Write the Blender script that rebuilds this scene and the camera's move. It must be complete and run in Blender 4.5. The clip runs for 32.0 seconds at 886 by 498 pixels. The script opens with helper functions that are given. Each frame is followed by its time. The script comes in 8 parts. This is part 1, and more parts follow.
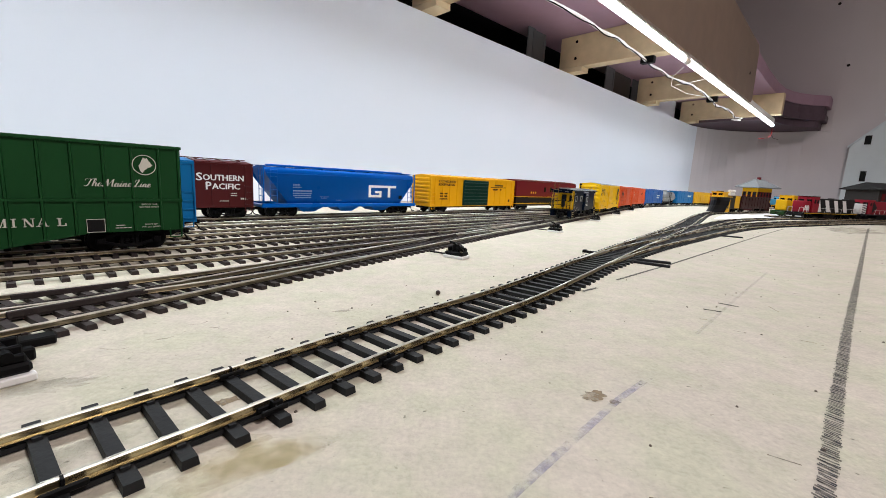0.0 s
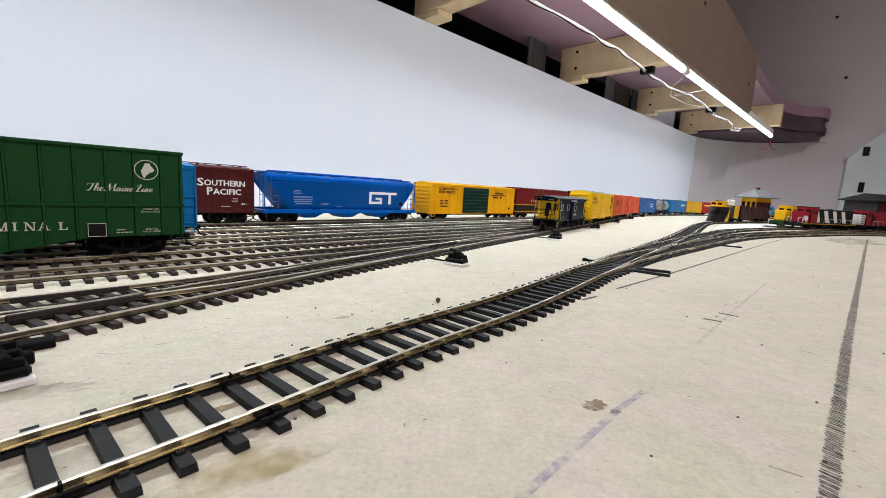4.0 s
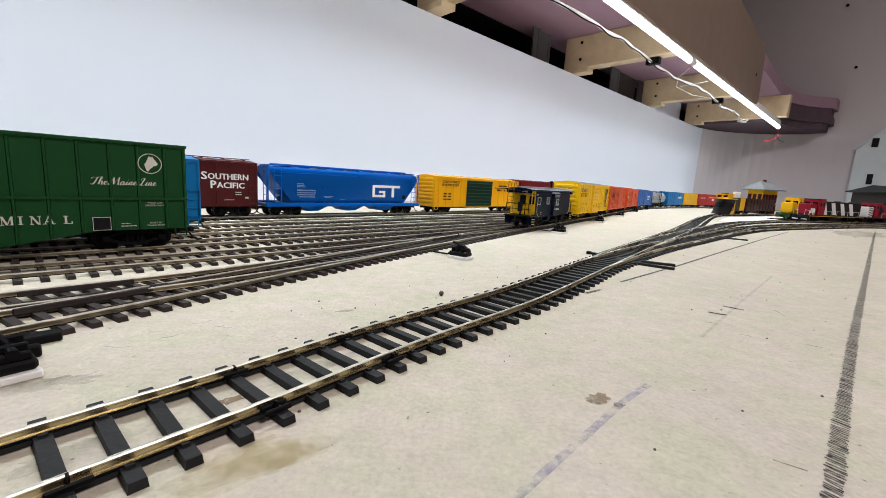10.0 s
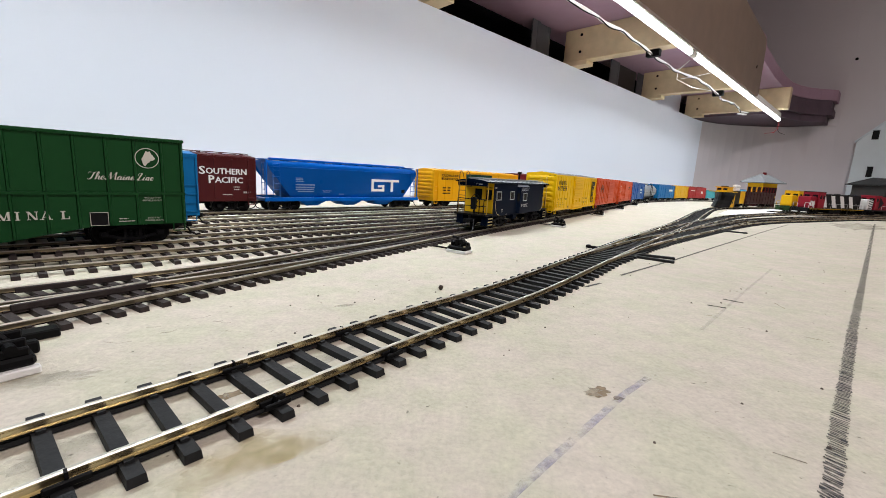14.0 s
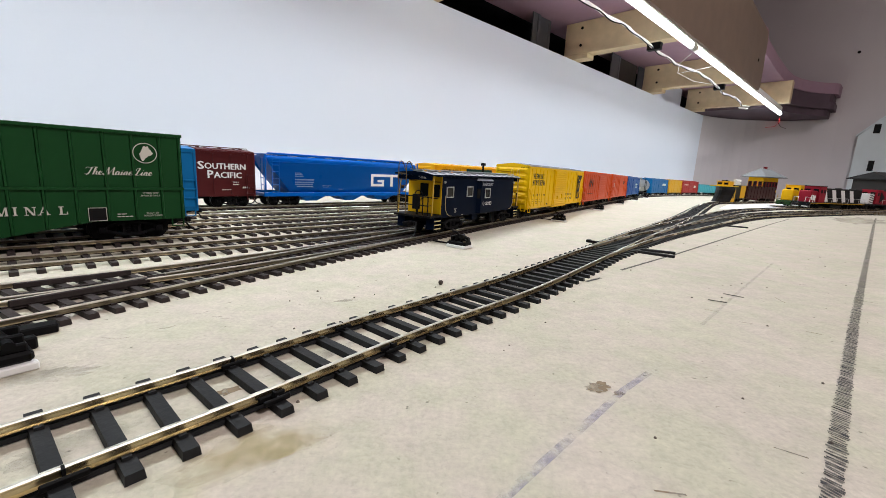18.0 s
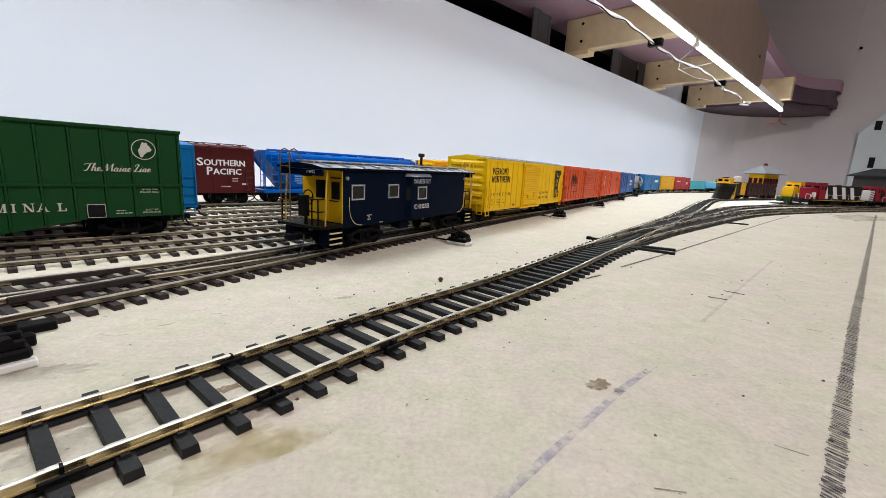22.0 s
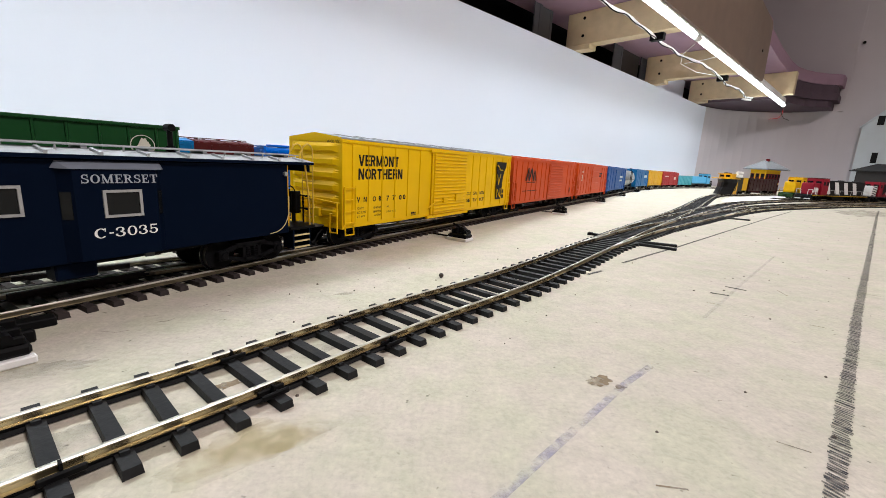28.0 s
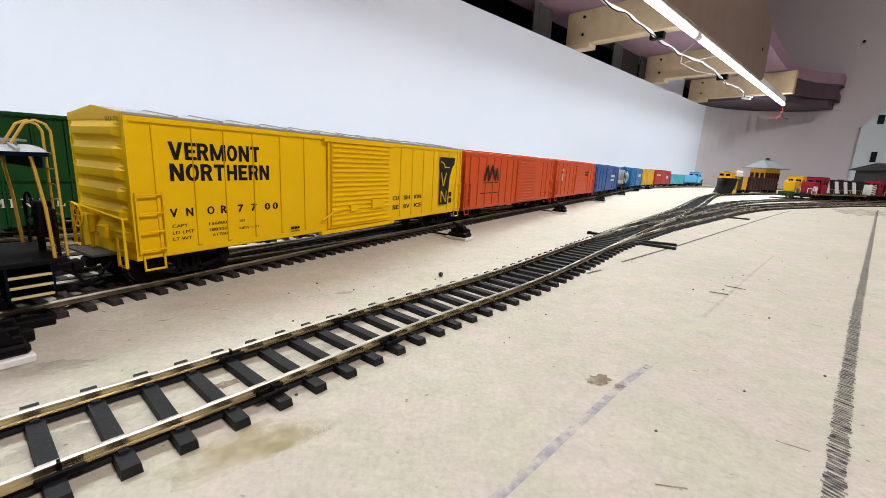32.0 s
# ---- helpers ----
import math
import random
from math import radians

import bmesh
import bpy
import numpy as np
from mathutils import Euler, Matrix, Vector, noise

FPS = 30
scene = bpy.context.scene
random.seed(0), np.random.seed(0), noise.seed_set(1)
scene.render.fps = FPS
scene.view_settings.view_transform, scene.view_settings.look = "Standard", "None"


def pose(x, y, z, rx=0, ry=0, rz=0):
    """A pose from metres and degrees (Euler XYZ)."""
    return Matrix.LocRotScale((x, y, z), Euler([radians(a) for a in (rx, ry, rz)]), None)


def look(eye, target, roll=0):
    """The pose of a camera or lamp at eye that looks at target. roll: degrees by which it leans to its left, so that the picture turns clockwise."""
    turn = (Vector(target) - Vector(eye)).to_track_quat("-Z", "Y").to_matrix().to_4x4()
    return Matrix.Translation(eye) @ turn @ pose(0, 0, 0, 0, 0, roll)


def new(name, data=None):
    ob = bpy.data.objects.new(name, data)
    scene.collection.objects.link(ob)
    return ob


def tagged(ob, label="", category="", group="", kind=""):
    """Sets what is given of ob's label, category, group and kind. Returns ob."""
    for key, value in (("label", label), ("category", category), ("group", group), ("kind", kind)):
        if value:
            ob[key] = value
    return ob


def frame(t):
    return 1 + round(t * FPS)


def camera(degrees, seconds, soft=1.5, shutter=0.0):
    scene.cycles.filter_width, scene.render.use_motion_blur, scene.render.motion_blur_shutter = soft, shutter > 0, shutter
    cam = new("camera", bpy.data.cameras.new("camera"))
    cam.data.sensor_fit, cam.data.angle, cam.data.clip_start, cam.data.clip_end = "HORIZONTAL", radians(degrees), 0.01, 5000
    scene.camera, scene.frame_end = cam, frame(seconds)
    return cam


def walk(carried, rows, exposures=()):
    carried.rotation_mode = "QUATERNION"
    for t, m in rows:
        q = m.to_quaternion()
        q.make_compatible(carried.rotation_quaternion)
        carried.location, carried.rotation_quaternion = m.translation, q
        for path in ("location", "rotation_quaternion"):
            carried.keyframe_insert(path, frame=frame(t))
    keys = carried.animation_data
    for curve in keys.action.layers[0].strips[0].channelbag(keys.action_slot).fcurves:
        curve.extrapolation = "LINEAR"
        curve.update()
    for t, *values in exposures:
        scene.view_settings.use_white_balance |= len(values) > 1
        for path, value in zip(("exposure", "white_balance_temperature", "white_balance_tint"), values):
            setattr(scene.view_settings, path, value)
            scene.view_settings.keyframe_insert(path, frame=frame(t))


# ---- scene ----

# ======== camera and its walk ========
PATH = [
    (0.0, 0.00024, -0.00031, 0.04527, 0.01, -9.40, 3.00),
    (0.5, 0.00019, -0.00035, 0.04529, -0.06, -9.21, 3.07),
    (1.0, 0.00013, -0.00042, 0.04531, -0.09, -9.03, 3.14),
    (1.5, 0.00007, -0.00049, 0.04533, -0.08, -8.90, 3.24),
    (2.0, 0.00001, -0.00053, 0.04534, -0.05, -8.81, 3.32),
    (2.5, -0.00005, -0.00051, 0.04533, -0.02, -8.74, 3.38),
    (3.0, -0.00009, -0.00048, 0.04532, -0.03, -8.68, 3.44),
    (3.5, -0.00011, -0.00046, 0.04532, -0.04, -8.55, 3.47),
    (5.5, -0.00032, -0.00101, 0.04562, 0.33, -8.17, 3.66),
    (6.0, -0.00030, -0.00097, 0.04561, 0.51, -8.28, 3.63),
    (6.5, -0.00028, -0.00089, 0.04559, 0.61, -8.41, 3.63),
    (7.0, -0.00026, -0.00081, 0.04558, 0.64, -8.57, 3.62),
    (7.5, -0.00024, -0.00072, 0.04556, 0.62, -8.73, 3.59),
    (8.0, -0.00020, -0.00062, 0.04554, 0.59, -8.88, 3.55),
    (8.5, -0.00016, -0.00051, 0.04551, 0.54, -9.01, 3.49),
    (9.0, -0.00012, -0.00039, 0.04547, 0.50, -9.13, 3.43),
    (9.5, -0.00009, -0.00028, 0.04543, 0.47, -9.27, 3.39),
    (10.0, -0.00008, -0.00017, 0.04540, 0.44, -9.40, 3.37),
    (10.5, -0.00008, -0.00005, 0.04537, 0.41, -9.55, 3.33),
    (11.0, -0.00008, 0.00006, 0.04534, 0.39, -9.71, 3.32),
    (11.5, -0.00006, 0.00015, 0.04532, 0.37, -9.84, 3.30),
    (12.0, -0.00004, 0.00021, 0.04530, 0.36, -9.93, 3.26),
    (12.5, -0.00002, 0.00025, 0.04529, 0.35, -9.99, 3.23),
    (13.0, 0.00000, 0.00029, 0.04527, 0.35, -10.03, 3.21),
    (13.5, 0.00002, 0.00033, 0.04525, 0.34, -10.10, 3.19),
    (14.0, 0.00003, 0.00037, 0.04524, 0.33, -10.20, 3.17),
    (14.5, 0.00004, 0.00042, 0.04522, 0.33, -10.31, 3.15),
    (16.5, 0.00006, 0.00088, 0.04508, 0.30, -10.64, 3.13),
    (17.0, 0.00008, 0.00094, 0.04508, 0.30, -10.72, 3.09),
    (17.5, 0.00010, 0.00099, 0.04507, 0.31, -10.80, 3.07),
    (18.0, 0.00012, 0.00104, 0.04507, 0.30, -10.89, 3.08),
    (18.5, 0.00012, 0.00108, 0.04507, 0.29, -10.97, 3.08),
    (19.0, 0.00012, 0.00110, 0.04506, 0.29, -11.00, 3.07),
    (19.5, 0.00012, 0.00112, 0.04506, 0.28, -11.03, 3.07),
    (20.0, 0.00012, 0.00115, 0.04506, 0.27, -11.08, 3.08),
    (20.5, 0.00012, 0.00119, 0.04506, 0.26, -11.10, 3.08),
    (21.0, 0.00013, 0.00126, 0.04505, 0.27, -11.13, 3.07),
    (21.5, 0.00013, 0.00136, 0.04504, 0.26, -11.23, 3.09),
    (22.0, 0.00014, 0.00147, 0.04504, 0.27, -11.34, 3.11),
    (22.5, 0.00015, 0.00156, 0.04503, 0.29, -11.42, 3.10),
    (23.0, 0.00015, 0.00164, 0.04502, 0.29, -11.49, 3.08),
    (23.5, 0.00015, 0.00170, 0.04500, 0.29, -11.54, 3.09),
    (24.0, 0.00014, 0.00174, 0.04498, 0.29, -11.56, 3.08),
    (24.5, 0.00015, 0.00177, 0.04497, 0.30, -11.59, 3.06),
    (25.0, 0.00016, 0.00177, 0.04497, 0.30, -11.63, 3.07),
    (25.5, 0.00018, 0.00177, 0.04498, 0.32, -11.67, 3.10),
    (27.5, 0.00021, 0.00206, 0.04490, 0.35, -11.88, 3.09),
    (28.0, 0.00021, 0.00208, 0.04489, 0.35, -11.91, 3.06),
    (28.5, 0.00022, 0.00210, 0.04488, 0.34, -11.97, 3.05),
    (29.0, 0.00022, 0.00213, 0.04487, 0.34, -12.01, 3.03),
    (29.5, 0.00023, 0.00217, 0.04485, 0.34, -12.03, 3.02),
    (30.0, 0.00024, 0.00219, 0.04483, 0.33, -12.04, 3.02),
    (30.5, 0.00026, 0.00220, 0.04484, 0.33, -12.03, 3.02),
    (31.0, 0.00028, 0.00218, 0.04486, 0.32, -12.03, 3.04),
    (31.5, 0.00029, 0.00216, 0.04488, 0.31, -12.03, 3.06),
    (32.0, 0.00029, 0.00215, 0.04489, 0.30, -12.04, 3.07),
]

cam = camera(94.4, 32.0, soft=0.65)


def cam_pose(x, y, z, yaw, pitch, roll):
    a, p = radians(yaw), radians(pitch)
    way = Vector((-math.sin(a) * math.cos(p), math.cos(a) * math.cos(p), math.sin(p)))
    eye = Vector((x, y, z))
    return look(eye, eye + way, roll)


walk(cam, [(r[0], cam_pose(*r[1:])) for r in PATH], exposures=[(0.0, 0.05), (25.5, 0.05), (27.6, 0.20), (32.0, 0.22)])

# ======== plan: u runs along the long wall, n from the aisle to it ========
HD = radians(44.0)
CU, SU = math.cos(HD), math.sin(HD)
WALL_N, END_U, COVE = 0.66, 2.66, 0.46
WALL_TOP = 0.366
JOIST_U = [0.0, 0.565, 1.112, 1.668, 2.165]


def uv(u, n, z=0.0):
    return Vector((u * CU - n * SU, u * SU + n * CU, z))


def to_un(x, y):
    return x * CU + y * SU, -x * SU + y * CU


PLAN = Matrix.Rotation(HD, 4, "Z")

# ======== light ========
world = bpy.data.worlds.new("room_dark")
scene.world = world
world.use_nodes = True
world.node_tree.nodes["Background"].inputs[0].default_value = (0.8, 0.85, 1.0, 1)
world.node_tree.nodes["Background"].inputs[1].default_value = 0.02


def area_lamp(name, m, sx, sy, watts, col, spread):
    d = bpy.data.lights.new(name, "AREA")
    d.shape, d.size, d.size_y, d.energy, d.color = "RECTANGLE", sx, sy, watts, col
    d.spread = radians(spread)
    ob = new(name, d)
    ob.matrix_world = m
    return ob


LAMP_N, LAMP_Z = 0.357, 0.352
area_lamp("tube_light", Matrix.Translation(uv(0.50, LAMP_N, LAMP_Z - 0.010)) @ PLAN, 3.50, 0.012, 8.9, (0.86, 0.94, 1.0), 166)
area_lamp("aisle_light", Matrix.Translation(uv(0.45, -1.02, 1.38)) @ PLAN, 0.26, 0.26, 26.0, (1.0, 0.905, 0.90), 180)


# ======== materials ========
def mat(name, col, rough=0.5, metal=0.0, var=0.12, scale=120.0, bump=0.0, bscale=None, glow=0.0, spec=0.5):
    m = bpy.data.materials.new(name)
    m.use_nodes = True
    nt = m.node_tree
    b = nt.nodes["Principled BSDF"]
    b.inputs["Roughness"].default_value, b.inputs["Metallic"].default_value = rough, metal
    b.inputs["Specular IOR Level"].default_value = spec
    tc = nt.nodes.new("ShaderNodeTexCoord")
    big, fine = nt.nodes.new("ShaderNodeTexNoise"), nt.nodes.new("ShaderNodeTexNoise")
    big.inputs["Scale"].default_value, fine.inputs["Scale"].default_value = scale * 0.18, scale
    big.inputs["Detail"].default_value, fine.inputs["Detail"].default_value = 4, 5
    info = nt.nodes.new("ShaderNodeObjectInfo")
    mix = nt.nodes.new("ShaderNodeMath")
    mix.operation = "MULTIPLY_ADD"
    mix.inputs[1].default_value = 0.55
    nt.links.new(tc.outputs["Object"], big.inputs["Vector"])
    nt.links.new(tc.outputs["Object"], fine.inputs["Vector"])
    nt.links.new(fine.outputs["Fac"], mix.inputs[0])
    half = nt.nodes.new("ShaderNodeMath")
    half.operation = "MULTIPLY"
    half.inputs[1].default_value = 0.45
    nt.links.new(big.outputs["Fac"], half.inputs[0])
    nt.links.new(half.outputs[0], mix.inputs[2])
    ramp = nt.nodes.new("ShaderNodeMapRange")
    ramp.inputs["From Min"].default_value, ramp.inputs["From Max"].default_value = 0.3, 0.7
    ramp.inputs["To Min"].default_value, ramp.inputs["To Max"].default_value = 1 - var, 1 + var
    nt.links.new(mix.outputs[0], ramp.inputs["Value"])
    rnd = nt.nodes.new("ShaderNodeMath")
    rnd.operation = "MULTIPLY_ADD"
    rnd.inputs[1].default_value, rnd.inputs[2].default_value = var * 0.6, 1 - var * 0.3
    nt.links.new(info.outputs["Random"], rnd.inputs[0])
    both = nt.nodes.new("ShaderNodeMath")
    both.operation = "MULTIPLY"
    nt.links.new(ramp.outputs[0], both.inputs[0])
    nt.links.new(rnd.outputs[0], both.inputs[1])
    tint = nt.nodes.new("ShaderNodeVectorMath")
    tint.operation = "SCALE"
    tint.inputs[0].default_value = col
    nt.links.new(both.outputs[0], tint.inputs["Scale"])
    nt.links.new(tint.outputs[0], b.inputs["Base Color"])
    rr = nt.nodes.new("ShaderNodeMapRange")
    rr.inputs["To Min"].default_value, rr.inputs["To Max"].default_value = max(0.02, rough - 0.1), min(1, rough + 0.1)
    nt.links.new(big.outputs["Fac"], rr.inputs["Value"])
    nt.links.new(rr.outputs[0], b.inputs["Roughness"])
    if bump:
        bp = nt.nodes.new("ShaderNodeBump")
        bp.inputs["Strength"].default_value, bp.inputs["Distance"].default_value = bump, 0.0006
        tex = fine
        if bscale:
            tex = nt.nodes.new("ShaderNodeTexNoise")
            tex.inputs["Scale"].default_value, tex.inputs["Detail"].default_value = bscale, 6
            nt.links.new(tc.outputs["Object"], tex.inputs["Vector"])
        nt.links.new(tex.outputs["Fac"], bp.inputs["Height"])
        nt.links.new(bp.outputs[0], b.inputs["Normal"])
    if glow:
        b.inputs["Emission Color"].default_value = (0.93, 0.98, 1.0, 1)
        b.inputs["Emission Strength"].default_value = glow
    return m


M = {}
def noise(nt, src, scale, detail=5.0, stretch=None, turn=0.0):
    n = nt.nodes.new("ShaderNodeTexNoise")
    n.inputs["Scale"].default_value, n.inputs["Detail"].default_value = scale, detail
    n.inputs["Roughness"].default_value = 0.62
    if stretch:
        mp = nt.nodes.new("ShaderNodeMapping")
        mp.inputs["Scale"].default_value = stretch
        mp.inputs["Rotation"].default_value = (0, 0, turn)
        nt.links.new(src, mp.inputs["Vector"])
        src = mp.outputs[0]
    nt.links.new(src, n.inputs["Vector"])
    return n.outputs["Fac"]


def ranged(nt, v, a, b, lo, hi):
    r = nt.nodes.new("ShaderNodeMapRange")
    for k, q in (("From Min", a), ("From Max", b), ("To Min", lo), ("To Max", hi)):
        r.inputs[k].default_value = q
    nt.links.new(v, r.inputs["Value"])
    return r.outputs[0]


def times(nt, a, b):
    k = nt.nodes.new("ShaderNodeMath")
    k.operation = "MULTIPLY"
    nt.links.new(a, k.inputs[0])
    nt.links.new(b, k.inputs[1])
    return k.outputs[0]


def tinted(nt, a, col_a, col_b):
    k = nt.nodes.new("ShaderNodeMix")
    k.data_type = "RGBA"
    k.inputs[6].default_value, k.inputs[7].default_value = (*col_a, 1), (*col_b, 1)
    nt.links.new(a, k.inputs[0])
    return k.outputs[2]


def scaled(nt, col, v):
    k = nt.nodes.new("ShaderNodeVectorMath")
    k.operation = "SCALE"
    nt.links.new(col, k.inputs[0])
    nt.links.new(v, k.inputs["Scale"])
    return k.outputs[0]


def board_material():
    """Pressed fibreboard: mottled cream, short fibres, pits and dark flecks."""
    m = bpy.data.materials.new("fibreboard")
    m.use_nodes = True
    nt = m.node_tree
    b = nt.nodes["Principled BSDF"]
    b.inputs["Roughness"].default_value, b.inputs["Specular IOR Level"].default_value = 0.9, 0.15
    o = nt.nodes.new("ShaderNodeTexCoord").outputs["Object"]
    hue = tinted(nt, ranged(nt, noise(nt, o, 55, 6), 0.40, 0.60, 0, 1), (0.488, 0.471, 0.368), (0.530, 0.478, 0.410))
    mott = ranged(nt, noise(nt, o, 18, 5), 0.3, 0.7, 0.94, 1.05)
    mid = ranged(nt, noise(nt, o, 190, 5), 0.28, 0.72, 0.91, 1.09)
    fine = ranged(nt, noise(nt, o, 900, 4), 0.3, 0.7, 0.90, 1.10)
    fib = ranged(nt, noise(nt, o, 420, 3, (1, 2.2, 1), 0.5), 0.58, 0.74, 1.0, 0.90)
    fib2 = ranged(nt, noise(nt, o, 560, 3, (1.8, 1, 1), -0.35), 0.58, 0.74, 1.0, 0.90)
    fleck = ranged(nt, noise(nt, o, 420, 2), 0.70, 0.76, 1.0, 0.45)
    v = times(nt, times(nt, times(nt, mott, mid), times(nt, fine, fleck)), times(nt, fib, fib2))
    nt.links.new(scaled(nt, hue, v), b.inputs["Base Color"])
    bp = nt.nodes.new("ShaderNodeBump")
    bp.inputs["Strength"].default_value, bp.inputs["Distance"].default_value = 0.55, 0.0005
    nt.links.new(times(nt, mid, fine), bp.inputs["Height"])
    nt.links.new(bp.outputs[0], b.inputs["Normal"])
    return m


def faded(name, col, cover, scale, soft=0.18):
    """Ink, pencil or glue that covers the board in patches; cover: how much of it."""
    m = bpy.data.materials.new(name)
    m.use_nodes = True
    nt = m.node_tree
    b = nt.nodes["Principled BSDF"]
    b.inputs["Roughness"].default_value, b.inputs["Specular IOR Level"].default_value = 0.85, 0.1
    o = nt.nodes.new("ShaderNodeTexCoord").outputs["Object"]
    b.inputs["Base Color"].default_value = (*col, 1)
    nt.links.new(ranged(nt, noise(nt, o, scale * 0.35, 6), 0.5 - soft, 0.5 + soft, max(0.0, cover - 0.35), min(1.0, cover + 0.30 * min(1.0, cover * 3))), b.inputs["Alpha"])
    return m


M["board"] = board_material()
M["wall"] = mat("white_backdrop", (0.675, 0.715, 0.80), 0.6, var=0.012, scale=6, bump=0.02, bscale=300)
M["room"] = mat("room_wall", (0.64, 0.575, 0.575), 0.8, var=0.03, scale=8)
# pinkish wall colour, lowered so that the dim corner's shade is in it
M["end_wall"] = mat("pinkish_grey_wall", (0.56, 0.52, 0.545), 0.75, var=0.025, scale=9, bump=0.04, bscale=200)
M["floor"] = mat("floor_concrete", (0.3, 0.29, 0.28), 0.8, var=0.1, scale=10)
M["lumber"] = mat("pine_lumber", (0.58, 0.46, 0.29), 0.65, var=0.14, scale=40, bump=0.1)
M["fascia"] = mat("hardboard_fascia", (0.165, 0.118, 0.088), 0.6, var=0.12, scale=30)
M["foam"] = mat("pink_foam", (0.34, 0.215, 0.285), 0.75, var=0.06, scale=30)
# foam colour darkened: the lower layers' shade is put into it
M["underlayer"] = mat("shaded_foam", (0.085, 0.055, 0.075), 0.8, var=0.1, scale=30)
# near-black stands in for the shade inside the wall cavity
M["void"] = mat("gap_shade", (0.0018, 0.0018, 0.0022), 0.9, var=0.1, scale=10, spec=0.03)
M["dim_board"] = mat("dull_board", (0.035, 0.028, 0.024), 0.7, var=0.15, scale=20)
M["stud"] = mat("steel_stud", (0.10, 0.105, 0.115), 0.5, 0.3, var=0.1, scale=20)
M["tube"] = mat("led_tube", (0.9, 0.9, 0.9), 0.4, glow=15.0)
M["tie"] = mat("dark_tie_plastic", (0.017, 0.0178, 0.019), 0.6, spec=0.14, var=0.25, scale=500, bump=0.2, bscale=900)
M["tie_brown"] = mat("brown_tie_plastic", (0.036, 0.029, 0.028), 0.6, spec=0.14, var=0.25, scale=500, bump=0.2, bscale=900)
M["rail"] = mat("nickel_rail", (0.70, 0.675, 0.60), 0.33, 1.0, var=0.25, scale=180)
M["rail_side"] = mat("tarnished_rail_web", (0.235, 0.205, 0.145), 0.36, 0.9, var=0.45, scale=200)
M["rail_near"] = mat("worn_rail_top", (0.50, 0.485, 0.43), 0.46, 1.0, var=0.25, scale=160)
M["rail_brass"] = mat("brassy_rail_web", (0.56, 0.475, 0.30), 0.27, 0.95, var=0.45, scale=110)
M["black"] = mat("black_plastic", (0.005, 0.005, 0.0055), 0.5, spec=0.07, var=0.2, scale=300)
M["white"] = mat("white_plastic", (0.78, 0.78, 0.77), 0.5, var=0.04, scale=100)
M["pencil"] = faded("pencil_line", (0.06, 0.06, 0.065), 0.74, 1800)
M["pen"] = faded("black_pen", (0.03, 0.03, 0.033), 0.92, 1500)
M["blue_ink"] = faded("faint_blue_line", (0.30, 0.31, 0.50), 0.24, 700, 0.10)
M["blue_ink2"] = faded("faded_blue_line", (0.42, 0.40, 0.42), 0.12, 500)
M["patch"] = faded("worn_patch", (0.40, 0.375, 0.29), 0.28, 160)
M["grime"] = faded("grey_grime", (0.10, 0.095, 0.09), 0.14, 420, 0.12)
M["grime2"] = faded("grey_scuff", (0.18, 0.165, 0.15), 0.26, 900)
M["glue"] = faded("yellowed_glue", (0.50, 0.42, 0.20), 0.13, 200, 0.12)
M["stain_dark"] = mat("dark_crumb", (0.10, 0.08, 0.065), 0.8, var=0.4, scale=500)
M["stain"] = faded("brown_stain", (0.26, 0.20, 0.13), 0.62, 900)


# ======== mesh helpers ========
def mesh_of(bm, name, material, smooth=False):
    me = bpy.data.meshes.new(name)
    bm.to_mesh(me)
    bm.free()
    for k in (material if isinstance(material, (list, tuple)) else [material]):
        me.materials.append(k)
    if smooth:
        for p in me.polygons:
            p.use_smooth = True
    return me


def part(name, bm, material, parent, label="", smooth=False):
    ob = new(name, mesh_of(bm, name, material, smooth))
    if parent:
        ob.parent = parent
    if label:
        ob["label"] = label
    return ob


def box(bm, x0, x1, y0, y1, z0, z1, bev=0.0, m=None, mi=0):
    vs = [bm.verts.new((x, y, z)) for z in (z0, z1) for y in (y0, y1) for x in (x0, x1)]
    fs = [bm.faces.new([vs[i] for i in q]) for q in ((0, 2, 3, 1), (4, 5, 7, 6), (0, 1, 5, 4), (2, 6, 7, 3), (0, 4, 6, 2), (1, 3, 7, 5))]
    for f in fs:
        f.material_index = mi
    if bev:
        es = list({e for f in fs for e in f.edges})
        r = bmesh.ops.bevel(bm, geom=es, offset=bev, segments=1, affect="EDGES", profile=0.5)
        vs = list({v for f in r["faces"] for v in f.verts} | {v for v in vs if v.is_valid})
    if m is not None:
        bmesh.ops.transform(bm, matrix=m, verts=[v for v in vs if v.is_valid])
    return vs


def cyl(bm, a, b, r, seg=12, r2=None):
    a, b = Vector(a), Vector(b)
    d = b - a
    q = d.to_track_quat("Z", "Y").to_matrix().to_4x4()
    mt = Matrix.Translation((a + b) / 2) @ q
    return bmesh.ops.create_cone(bm, cap_ends=True, segments=seg, radius1=r, radius2=r if r2 is None else r2, depth=d.length, matrix=mt)["verts"]


